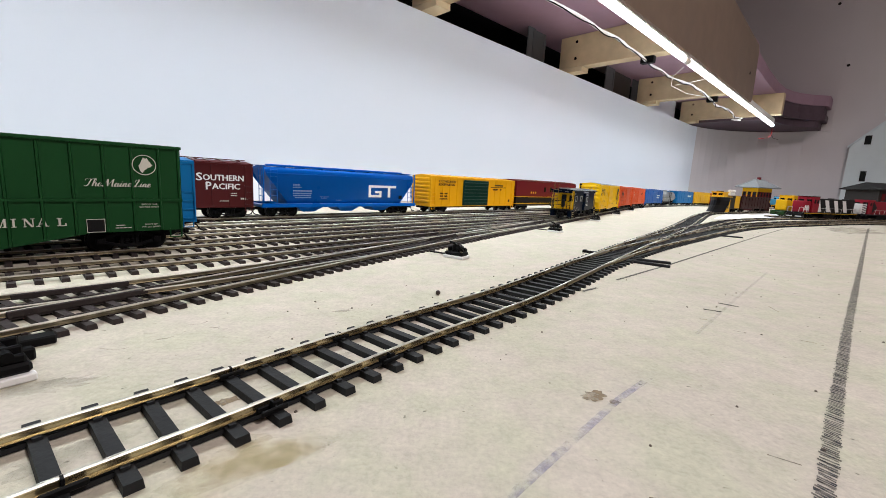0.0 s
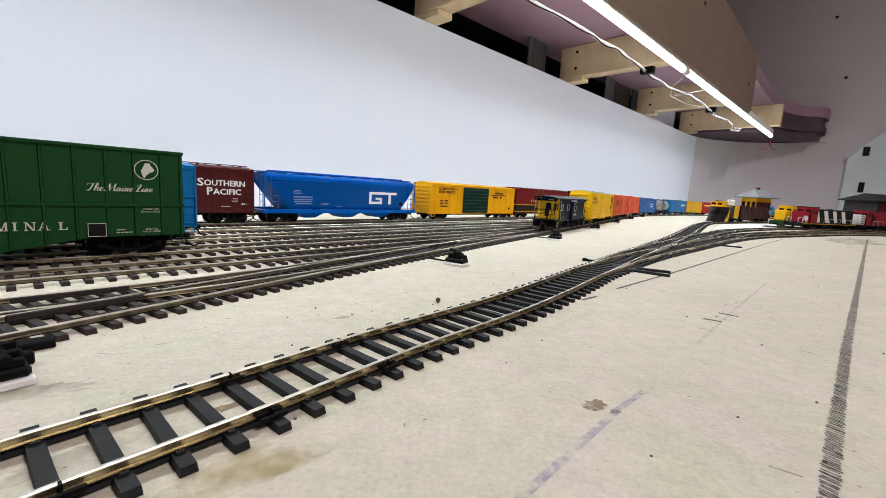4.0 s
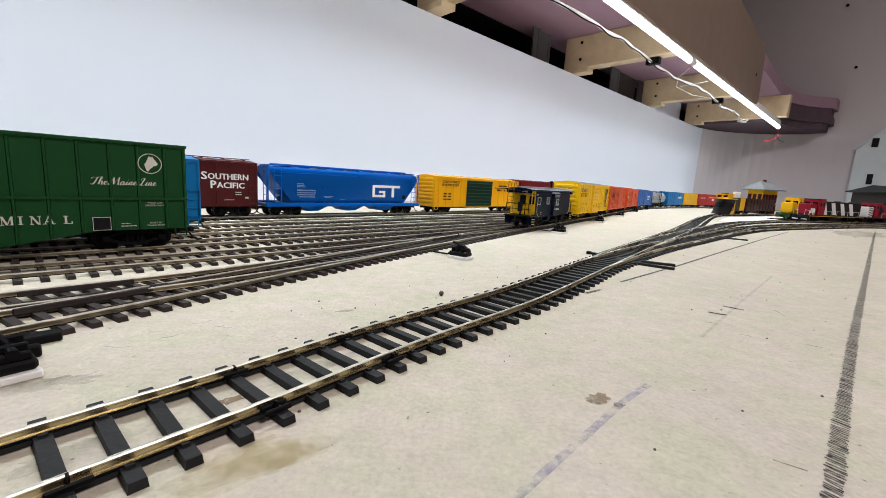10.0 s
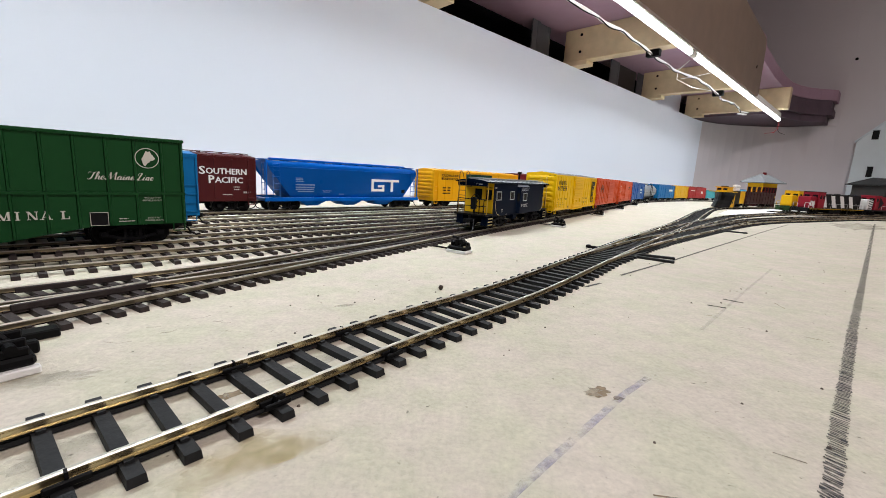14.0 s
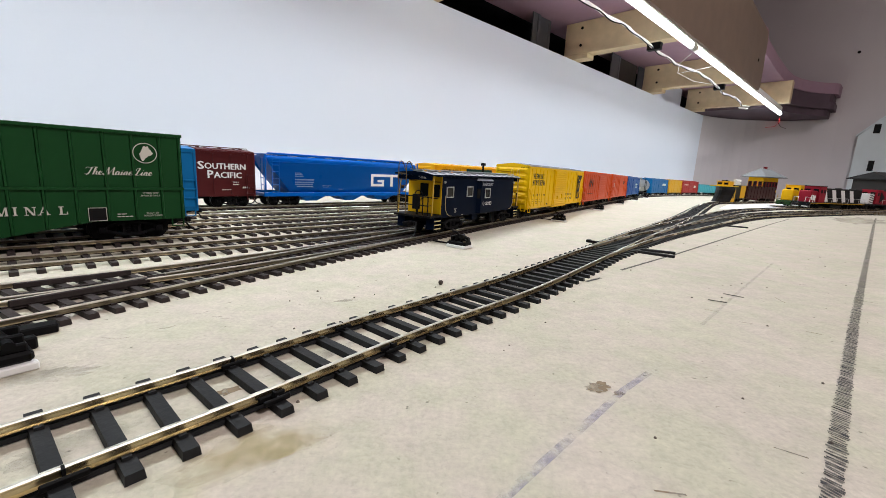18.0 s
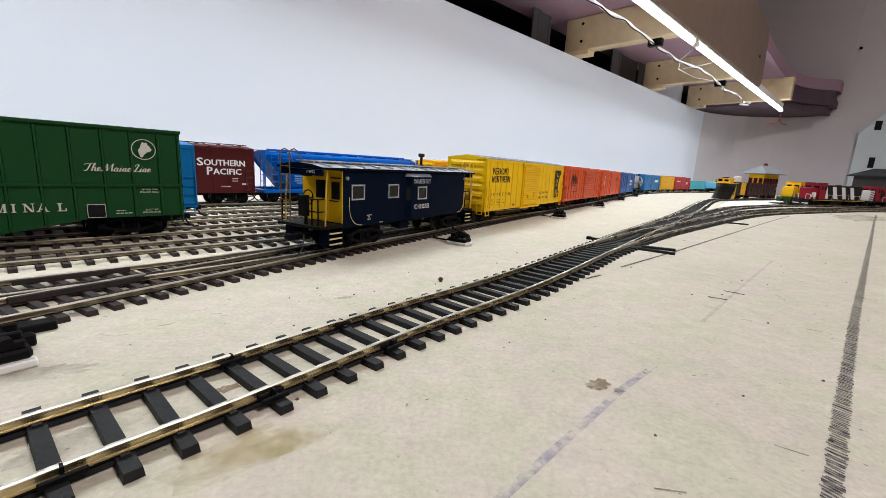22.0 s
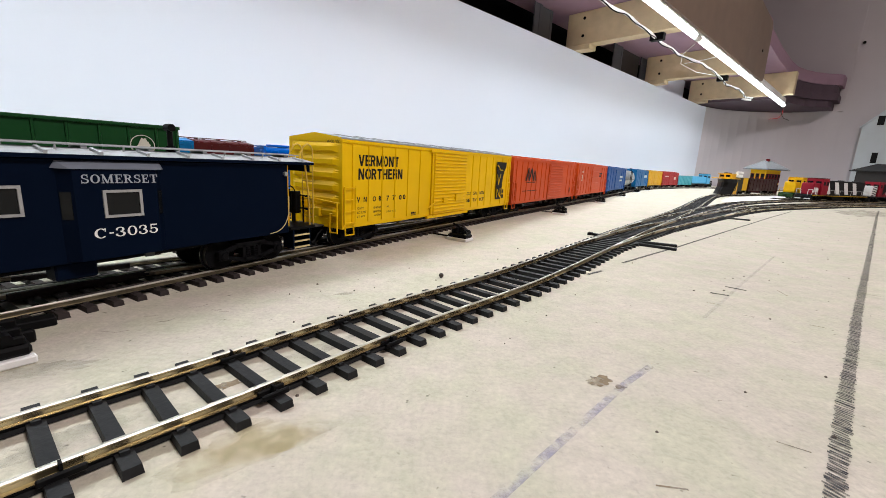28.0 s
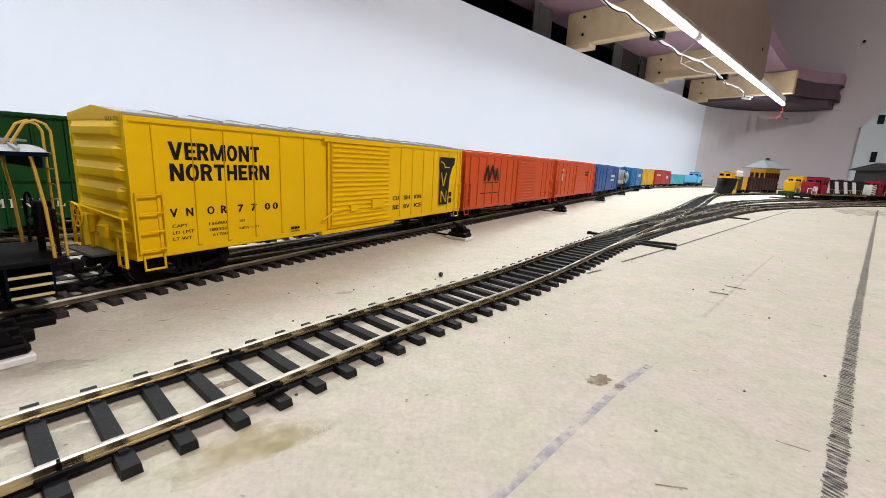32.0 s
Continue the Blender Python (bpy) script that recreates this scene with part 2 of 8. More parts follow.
def wire(bm, pts, r, seg=6):
    """One tube through the points."""
    p = [Vector(q) for q in pts]
    rings, ref = [], None
    for i, q in enumerate(p):
        a = (q - p[i - 1]).normalized() if i else (p[1] - q).normalized()
        b = (p[i + 1] - q).normalized() if i < len(p) - 1 else a
        t = (a + b).normalized() if (a + b).length > 1e-6 else a
        if ref is None:
            ref = t.orthogonal().normalized()
        ref = (ref - t * ref.dot(t)).normalized() if abs(ref.dot(t)) < 0.999 else t.orthogonal().normalized()
        side = t.cross(ref)
        k = r / max(0.6, a.dot(t))
        rings.append([bm.verts.new(q + (ref * math.cos(v) + side * math.sin(v)) * k) for v in (2 * math.pi * m / seg for m in range(seg))])
    for x, y in zip(rings[:-1], rings[1:]):
        for m in range(seg):
            bm.faces.new((x[m], x[(m + 1) % seg], y[(m + 1) % seg], y[m]))
    bm.faces.new(rings[0][::-1])
    bm.faces.new(rings[-1])


def prism(bm, outline, z0, z1):
    lo = [bm.verts.new((x, y, z0)) for x, y in outline]
    hi = [bm.verts.new((x, y, z1)) for x, y in outline]
    k = len(outline)
    bm.faces.new(hi)
    bm.faces.new(lo[::-1])
    for i in range(k):
        bm.faces.new((lo[i], lo[(i + 1) % k], hi[(i + 1) % k], hi[i]))
    return lo + hi


def thing(name, label, category, group="", kind="", m=None):
    ob = tagged(new(name), label, category, group, kind)
    ob.empty_display_size = 0.01
    if m is not None:
        ob.matrix_world = m
    return ob


def solid(name, bm, material, label, category="", kind="structure", group=""):
    return tagged(part(name, bm, material, None), label, category, group, kind)


# ======== table, walls, room ========
def build_room():
    bm = bmesh.new()
    vs = box(bm, -1.7, END_U + 0.02, -1.05, WALL_N + 0.02, -0.022, 0.0)
    bmesh.ops.transform(bm, matrix=PLAN, verts=vs)
    solid("table", bm, M["board"], "cream fibreboard layout table top with pencil marks and scuffs", "table")
    # backdrop with its coved corner; the cove's darker colour carries the corner's shade
    arc = [(END_U - COVE + COVE * math.cos(a), WALL_N - COVE + COVE * math.sin(a)) for a in (radians(90 - k * 90 / 16) for k in range(17))]
    out = [(END_U - COVE + (COVE + 0.006) * math.cos(a), WALL_N - COVE + (COVE + 0.006) * math.sin(a)) for a in (radians(90 - k * 90 / 16) for k in range(17))]
    for nm, front, back, m, lab in (("backdrop", [(-1.7, WALL_N)] + arc[:3], [(-1.7, WALL_N + 0.006)] + out[:3], M["wall"], "smooth white sheet backdrop behind the yard"),
                                    ("backdrop_cove", arc[2:], out[2:], M["end_wall"], "sheet backdrop curved round the corner, pinkish grey to carry its shade")):
        bm = bmesh.new()
        prism(bm, front + back[::-1], 0.0005, WALL_TOP)
        bmesh.ops.transform(bm, matrix=PLAN, verts=bm.verts[:])
        bmesh.ops.recalc_face_normals(bm, faces=bm.faces[:])
        solid(nm, bm, m, lab, "wall")
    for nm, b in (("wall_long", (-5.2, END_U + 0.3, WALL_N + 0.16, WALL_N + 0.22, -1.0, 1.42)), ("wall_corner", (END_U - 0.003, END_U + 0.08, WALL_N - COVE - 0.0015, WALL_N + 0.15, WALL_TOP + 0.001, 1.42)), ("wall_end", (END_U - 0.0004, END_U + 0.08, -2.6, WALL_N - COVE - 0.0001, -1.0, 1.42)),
                  # aisle and rear walls are unseen, added to bounce light
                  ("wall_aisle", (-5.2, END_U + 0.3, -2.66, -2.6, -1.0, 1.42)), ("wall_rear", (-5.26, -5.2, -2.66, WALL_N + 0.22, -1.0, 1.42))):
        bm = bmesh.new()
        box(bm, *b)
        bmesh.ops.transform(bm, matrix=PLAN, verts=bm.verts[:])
        solid(nm, bm, M["void"] if nm == "wall_long" else M["end_wall"] if nm in ("wall_end", "wall_corner") else M["room"], "wall behind the backdrop, coloured near-black for the cavity's shade" if nm == "wall_long" else "pinkish grey painted room wall", "wall")
    # unseen floor and ceiling complete the box that bounces light
    bm = bmesh.new()
    box(bm, -5.3, END_U + 0.35, -2.7, WALL_N + 0.25, -1.05, -1.0)
    bmesh.ops.transform(bm, matrix=PLAN, verts=bm.verts[:])
    solid("floor", bm, M["floor"], "unseen grey concrete floor that closes the room under the layout table", "floor")
    bm = bmesh.new()
    box(bm, -5.3, END_U + 0.35, -2.7, WALL_N + 0.25, 1.42, 1.47)
    bmesh.ops.transform(bm, matrix=PLAN, verts=bm.verts[:])
    solid("ceiling", bm, M["room"], "unseen plain pale ceiling added to bounce light", "ceiling")


JOIST_N0, JOIST_Z0, JOIST_Z1 = 0.318, 0.379, 0.462


def build_shelf():
    for i, u in enumerate(JOIST_U):
        j = thing("shelf_bracket", "pale pine bracket screwed to a wall stud under the upper shelf", "shelf bracket", "brackets of the upper shelf", m=PLAN @ Matrix.Translation((u, 0, 0)))
        bm = bmesh.new()
        box(bm, -0.019, 0.019, 0.372 if i == 3 else JOIST_N0, WALL_N + 0.03, JOIST_Z0, JOIST_Z1, 0.0015)
        part("arm", bm, M["lumber"], j)
        bm = bmesh.new()
        box(bm, -0.0185, 0.0185, WALL_N - 0.042, WALL_N + 0.029, WALL_TOP + 0.0006, JOIST_Z0 - 0.0003, 0.0008)
        part("cleat", bm, M["lumber"], j)
        for dz in (0.022, 0.066):
            bm = bmesh.new()
            cyl(bm, (-0.0200, WALL_N - 0.02, JOIST_Z0 + dz), (-0.0188, WALL_N - 0.02, JOIST_Z0 + dz), 0.004, 10)
            part("screw", bm, M["black"], j)
    # foam deck with its bay in the corner
    out = [(-1.6, WALL_N + 0.1), (-1.6, JOIST_N0 + 0.002), (1.60, JOIST_N0 + 0.002), (1.70, 0.335), (1.95, 0.344), (2.17, 0.346), (2.30, 0.340), (2.38, 0.322), (2.44, 0.299), (2.50, 0.262), (2.54, 0.225), (2.56, 0.213), (END_U - 0.005, 0.211), (END_U - 0.005, WALL_N + 0.1)]
    deck = thing("upper_shelf", "pink foam upper deck with brown hardboard fascia", "shelf")
    for z0, z1, nm, inset in ((0.463, 0.508, "foam_deck", 0.0),):
        bm = bmesh.new()
        prism(bm, out, z0, z1)
        bmesh.ops.recalc_face_normals(bm, faces=bm.faces[:])
        bmesh.ops.transform(bm, matrix=PLAN, verts=bm.verts[:])
        part(nm, bm, M["foam"], deck)
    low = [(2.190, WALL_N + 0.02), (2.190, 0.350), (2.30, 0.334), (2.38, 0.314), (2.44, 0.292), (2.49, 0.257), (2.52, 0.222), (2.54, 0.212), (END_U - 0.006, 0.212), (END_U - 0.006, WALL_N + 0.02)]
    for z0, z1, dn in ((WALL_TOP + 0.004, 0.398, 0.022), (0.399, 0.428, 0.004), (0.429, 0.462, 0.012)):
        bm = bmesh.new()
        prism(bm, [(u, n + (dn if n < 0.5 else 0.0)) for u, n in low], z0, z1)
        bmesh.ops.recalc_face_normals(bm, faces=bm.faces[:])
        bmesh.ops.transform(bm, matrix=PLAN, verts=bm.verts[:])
        part("foam_underlayer", bm, M["underlayer"], deck, "lower foam layer, coloured dark purple for its shade")
    # fascia board: its end is cut to a slant
    bm = bmesh.new()
    prof = [(-1.6, 0.328), (1.570, 0.330), (1.582, 0.342), (1.572, 0.470), (1.560, 0.490), (1.24, 0.513), (-1.6, 0.535)]
    a = [bm.verts.new((u, JOIST_N0 - 0.001, z)) for u, z in prof]
    b = [bm.verts.new((u, JOIST_N0 - 0.007, z)) for u, z in prof]
    bm.faces.new(a)
    bm.faces.new(b[::-1])
    for i in range(len(prof)):
        bm.faces.new((a[i], b[i], b[(i + 1) % len(prof)], a[(i + 1) % len(prof)]))
    bmesh.ops.recalc_face_normals(bm, faces=bm.faces[:])
    bmesh.ops.transform(bm, matrix=PLAN, verts=bm.verts[:])
    fa = part("fascia", bm, M["fascia"], deck, "brown hardboard fascia")
    for u, z in ((1.02, 0.462), (1.50, 0.40), (0.55, 0.45)):
        bm = bmesh.new()
        cyl(bm, uv(u, JOIST_N0 - 0.0070, z), uv(u, JOIST_N0 - 0.0084, z), 0.0042, 10)
        part("screw", bm, M["black"], fa)
    for n, z in ((0.253, 0.928), (0.183, 0.654)):
        w = thing("wall_screw", "dark screw head in the end wall", "screw", "wall screws")
        bm = bmesh.new()
        cyl(bm, uv(END_U - 0.003, n, z), uv(END_U - 0.0060, n, z), 0.006, 10)
        part("head", bm, M["black"], w)
    # tube lights end to end
    for u0, u1 in ((-0.95, 0.30), (0.31, 1.095), (1.105, 2.262)):
        t = thing("tube_lamp", "glowing white LED tube fixed under the upper shelf", "lamp", "tube lamps")
        bm = bmesh.new()
        cyl(bm, uv(u0 + 0.012, LAMP_N, LAMP_Z), uv(u1 - 0.012, LAMP_N, LAMP_Z), 0.0062, 16)
        part("tube", bm, M["tube"], t, smooth=True)
        bm = bmesh.new()
        box(bm, u0 + 0.002, u1 - 0.002, LAMP_N - 0.0045, LAMP_N + 0.0075, LAMP_Z + 0.0064, JOIST_Z0 - 0.0005)
        bmesh.ops.transform(bm, matrix=PLAN, verts=bm.verts[:])
        part("backplate", bm, M["white"], t)
        for e0, e1 in ((u0, u0 + 0.012), (u1 - 0.012, u1)):
            bm = bmesh.new()
            cyl(bm, uv(e0, LAMP_N, LAMP_Z), uv(e1, LAMP_N, LAMP_Z), 0.0072, 16)
            part("end_cap", bm, M["white"], t)


# ======== tracks ========
B_START = (-0.23152, -0.07736)
B_TURN = [(-0.10, 52.56), (0.05, 58.17), (0.12, 61.32), (0.20, 61.07), (0.30, 59.48), (0.40, 58.39), (0.55, 57.75), (0.70, 58.50), (0.85, 59.14), (1.00, 59.10), (1.15, 58.93), (1.30, 55.11), (1.45, 49.20), (1.60, 47.49), (1.80, 44.64), (2.00, 36.94), (2.30, 24.29), (2.70, 8.09)]
GRID = np.linspace(-0.1, 2.7, 1401)


def smooth_heading():
    h = np.interp(GRID, [k[0] for k in B_TURN], [radians(k[1]) for k in B_TURN])
    w = np.hanning(61)
    return np.convolve(np.pad(h, 30, mode="edge"), w / w.sum(), "valid")


B_H = smooth_heading()
STEP = GRID[1] - GRID[0]
B_X = B_START[0] + np.r_[0, np.cumsum(np.cos(B_H[:-1]) * STEP)]
B_Y = B_START[1] + np.r_[0, np.cumsum(np.sin(B_H[:-1]) * STEP)]


def on_b(s):
    """Centre line of the ladder track: place and heading, straight on past its ends."""
    if s < GRID[0]:
        return B_X[0] + (s - GRID[0]) * math.cos(B_H[0]), B_Y[0] + (s - GRID[0]) * math.sin(B_H[0]), B_H[0]
    if s > GRID[-1]:
        return B_X[-1] + (s - GRID[-1]) * math.cos(B_H[-1]), B_Y[-1] + (s - GRID[-1]) * math.sin(B_H[-1]), B_H[-1]
    return float(np.interp(s, GRID, B_X)), float(np.interp(s, GRID, B_Y)), float(np.interp(s, GRID, B_H))


def spline(ctrl, step=0.004):
    """An even row of (x, y, heading) along a soft curve through the control points."""
    p = [Vector(c) for c in ctrl]
    p = [2 * p[0] - p[1]] + p + [2 * p[-1] - p[-2]]
    raw = []
    for i in range(1, len(p) - 2):
        a, b, c, d = p[i - 1:i + 3]
        t0 = 0.0
        t1 = t0 + max((b - a).length, 1e-6) ** 0.5
        t2 = t1 + max((c - b).length, 1e-6) ** 0.5
        t3 = t2 + max((d - c).length, 1e-6) ** 0.5
        for k in range(24):
            t = t1 + (t2 - t1) * k / 24
            a1 = a * ((t1 - t) / (t1 - t0)) + b * ((t - t0) / (t1 - t0))
            a2 = b * ((t2 - t) / (t2 - t1)) + c * ((t - t1) / (t2 - t1))
            a3 = c * ((t3 - t) / (t3 - t2)) + d * ((t - t2) / (t3 - t2))
            b1 = a1 * ((t2 - t) / (t2 - t0)) + a2 * ((t - t0) / (t2 - t0))
            b2 = a2 * ((t3 - t) / (t3 - t1)) + a3 * ((t - t1) / (t3 - t1))
            raw.append(b1 * ((t2 - t) / (t2 - t1)) + b2 * ((t - t1) / (t2 - t1)))
    raw.append(p[-2])
    xs, ys = np.array([v.x for v in raw]), np.array([v.y for v in raw])
    s = np.r_[0, np.cumsum(np.hypot(np.diff(xs), np.diff(ys)))]
    g = np.arange(0, s[-1], step)
    x, y = np.interp(g, s, xs), np.interp(g, s, ys)
    h = np.unwrap(np.arctan2(np.gradient(y), np.gradient(x)))
    return np.stack([x, y, h], 1)


RAIL_Z, TIE_H, GAUGE = 0.0034, 0.0015, 0.0087
RAIL_PROFILE = [(-0.0008, 0.0), (0.0008, 0.0), (0.0008, 0.0003), (0.00025, 0.0005), (0.00025, 0.0012), (0.00046, 0.0014), (0.00046, 0.00168), (0.00026, 0.0019), (-0.00026, 0.0019), (-0.00046, 0.00168), (-0.00046, 0.0014), (-0.00025, 0.0012), (-0.00025, 0.0005), (-0.0008, 0.0003)]


def sweep(bm, line, off, profile, z, head=(5, 6, 7, 8, 9)):
    rings = []
    for x, y, h in line:
        c, s = math.cos(h), math.sin(h)
        rings.append([bm.verts.new((x - (off + a) * s, y + (off + a) * c, z + b)) for a, b in profile])
    k = len(profile)
    for r0, r1 in zip(rings[:-1], rings[1:]):
        for i in range(k):
            # foot edges go black, a shadow line painted along the rail
            bm.faces.new((r0[i], r0[(i + 1) % k], r1[(i + 1) % k], r1[i])).material_index = 0 if i in head else 2 if i in (1, 13) else 1
    bm.faces.new(rings[0])
    bm.faces.new(rings[-1][::-1])


def tie_mesh(name, material, left=0.0143, right=0.0143, w=0.0026):
    bm = bmesh.new()
    vs = box(bm, -w / 2, w / 2, -right, left, 0.0, TIE_H)
    for v in vs:
        if v.co.z > 0.001:
            v.co.x *= 0.88
            v.co.y *= 0.985
    for y in (-GAUGE, GAUGE):
        for dy in (-0.0014, 0.0014):
            box(bm, -0.0006, 0.0006, y + dy - 0.0004, y + dy + 0.0004, TIE_H, TIE_H + 0.0005)
    return mesh_of(bm, name, material)


def reach(line, x, y, h, branches):
    """How far a tie at x, y must stretch to the left and right to carry the branches beside it."""
    left = right = 0.0143
    for br in branches:
        d = (br[:, 0] - x) * -math.sin(h) + (br[:, 1] - y) * math.cos(h)
        a = (br[:, 0] - x) * math.cos(h) + (br[:, 1] - y) * math.sin(h)
        k = np.abs(a) + (np.abs(d) > 0.03) * 9
        q = int(k.argmin())
        if k[q] < 0.006 and abs(d[q]) < 0.0295:
            left, right = max(left, 0.0143 + d[q]), max(right, 0.0143 - d[q])
    return left, right


def track(name, label, line, pitch, material, single=300, lift=0.0, other=None, branches=(), first=0.002):
    """line: rows of x, y, heading. other: a main line whose ties carry this track near it; branches: tracks that this one's ties carry."""
    tr = thing(name, label, "railway track", "yard tracks")
    for off in (-GAUGE, GAUGE):
        bm = bmesh.new()
        sweep(bm, line[::2] if len(line) > 300 else line, off, RAIL_PROFILE, TIE_H - lift, (6, 7, 8) if material is M["tie"] else (5, 6, 7, 8, 9))
        bmesh.ops.recalc_face_normals(bm, faces=bm.faces[:])
        part("rail", bm, [M["rail_near"] if material is M["tie"] else M["rail"], M["rail_brass"] if material is M["tie"] else M["rail_side"], M["black"]], tr, "tarnished rail with a bright worn top")
    seg = np.r_[0, np.cumsum(np.hypot(np.diff(line[:, 0]), np.diff(line[:, 1])))]
    me = tie_mesh("tie", material)
    rest, webs = bmesh.new(), bmesh.new()
    rng = random.Random(len(name) + len(line))
    count = 0
    for s in np.arange(first, seg[-1], pitch):
        x, y, h = (float(np.interp(s, seg, line[:, j])) for j in range(3))
        if other is not None and np.hypot(other[:, 0] - x, other[:, 1] - y).min() < 0.0295:
            continue
        m = Matrix.Translation((x, y, 0.0)) @ Matrix.Rotation(h + rng.uniform(-0.012, 0.012), 4, "Z")
        left, right = reach(line, x, y, h, branches)
        count += 1
        if count <= single:
            ob = new("tie", me if left + right < 0.0290 else tie_mesh("tie", material, left, right))
            ob.parent = tr
            ob.matrix_basis = m
        else:
            box(rest, -0.0013, 0.0013, -right, left, 0.0, TIE_H, m=m)
        for off in (-GAUGE, GAUGE) if material is M["tie"] else ():
            box(webs, 0.0, pitch, off - 0.0007, off + 0.0007, 0.0003, TIE_H - 0.0004, m=m)
    if len(rest.verts):
        tagged(part("far_tie", rest, material, tr), kind="stuff")
    if len(webs.verts):
        part("tie_web", webs, material, tr)
    return tr


def frog(main, branch):
    """Where a branch's inner rail crosses the main line's rail: a black wedge casting and two check rails."""
    d = np.array([np.hypot(main[:, 0] - x, main[:, 1] - y).min() for x, y, _ in branch])
    near = np.where(d < 0.006)[0]
    if not len(near):
        return
    up = d[0] > d[-1]
    rng_ = range(int(near[0]), -1, -1) if up else range(int(near[-1]), len(d))
    i = next((k for k in rng_ if d[k] >= 2 * GAUGE), None)
    if i is None:
        return
    x, y, h = branch[i]
    j = int(np.hypot(main[:, 0] - x, main[:, 1] - y).argmin())
    mx, my, mh = main[j]
    cx, cy = (x + mx) / 2, (y + my) / 2
    f = thing("frog", "black plastic turnout frog with check rails", "track part", "turnout frogs", m=Matrix.Translation((cx, cy, 0)) @ Matrix.Rotation((h + mh) / 2, 4, "Z"))
    e = -1 if up else 1
    bm = bmesh.new()
    prism(bm, [(-e * 0.020, -0.0010), (e * 0.020, -0.0034), (e * 0.020, 0.0034), (-e * 0.020, 0.0010)], 0.0008, TIE_H + 0.0006)
    bmesh.ops.recalc_face_normals(bm, faces=bm.faces[:])
    part("casting", bm, M["tie_brown"], f)
    for q, turn in ((-1, -0.06), (1, 0.06)):
        bm = bmesh.new()
        box(bm, -0.020, 0.020, -0.0005, 0.0005, TIE_H, TIE_H + 0.0019, 0.0002, m=Matrix.Translation((0, q * 0.0022, 0)) @ Matrix.Rotation(e * turn, 4, "Z"))
        part("wing_rail", bm, M["tie_brown"], f)
    for (ax, ay, ah), (bx, by) in (((x, y, h), (mx, my)), ((mx, my, mh), (x, y))):
        side = Vector((-math.sin(ah), math.cos(ah)))
        out = -1 if side.dot(Vector((bx - ax, by - ay))) > 0 else 1
        o = Vector((ax, ay)) + side * out * (GAUGE - 0.0020)
        bm = bmesh.new()
        m = (Matrix.Translation((cx, cy, 0)) @ Matrix.Rotation((h + mh) / 2, 4, "Z")).inverted()
        box(bm, -0.015, 0.015, -0.0004, 0.0004, TIE_H, TIE_H + 0.0018, 0.0002, m=m @ Matrix.Translation((o.x, o.y, 0)) @ Matrix.Rotation(ah, 4, "Z"))
        part("check_rail", bm, M["tie_brown"], f)


def b_line(s0, s1, step=0.004):
    return np.array([on_b(s) for s in np.arange(s0, s1, step)])


YH = radians(47.2)
YD, YN = Vector((math.cos(YH), math.sin(YH))), Vector((-math.sin(YH), math.cos(YH)))
YARD = {}


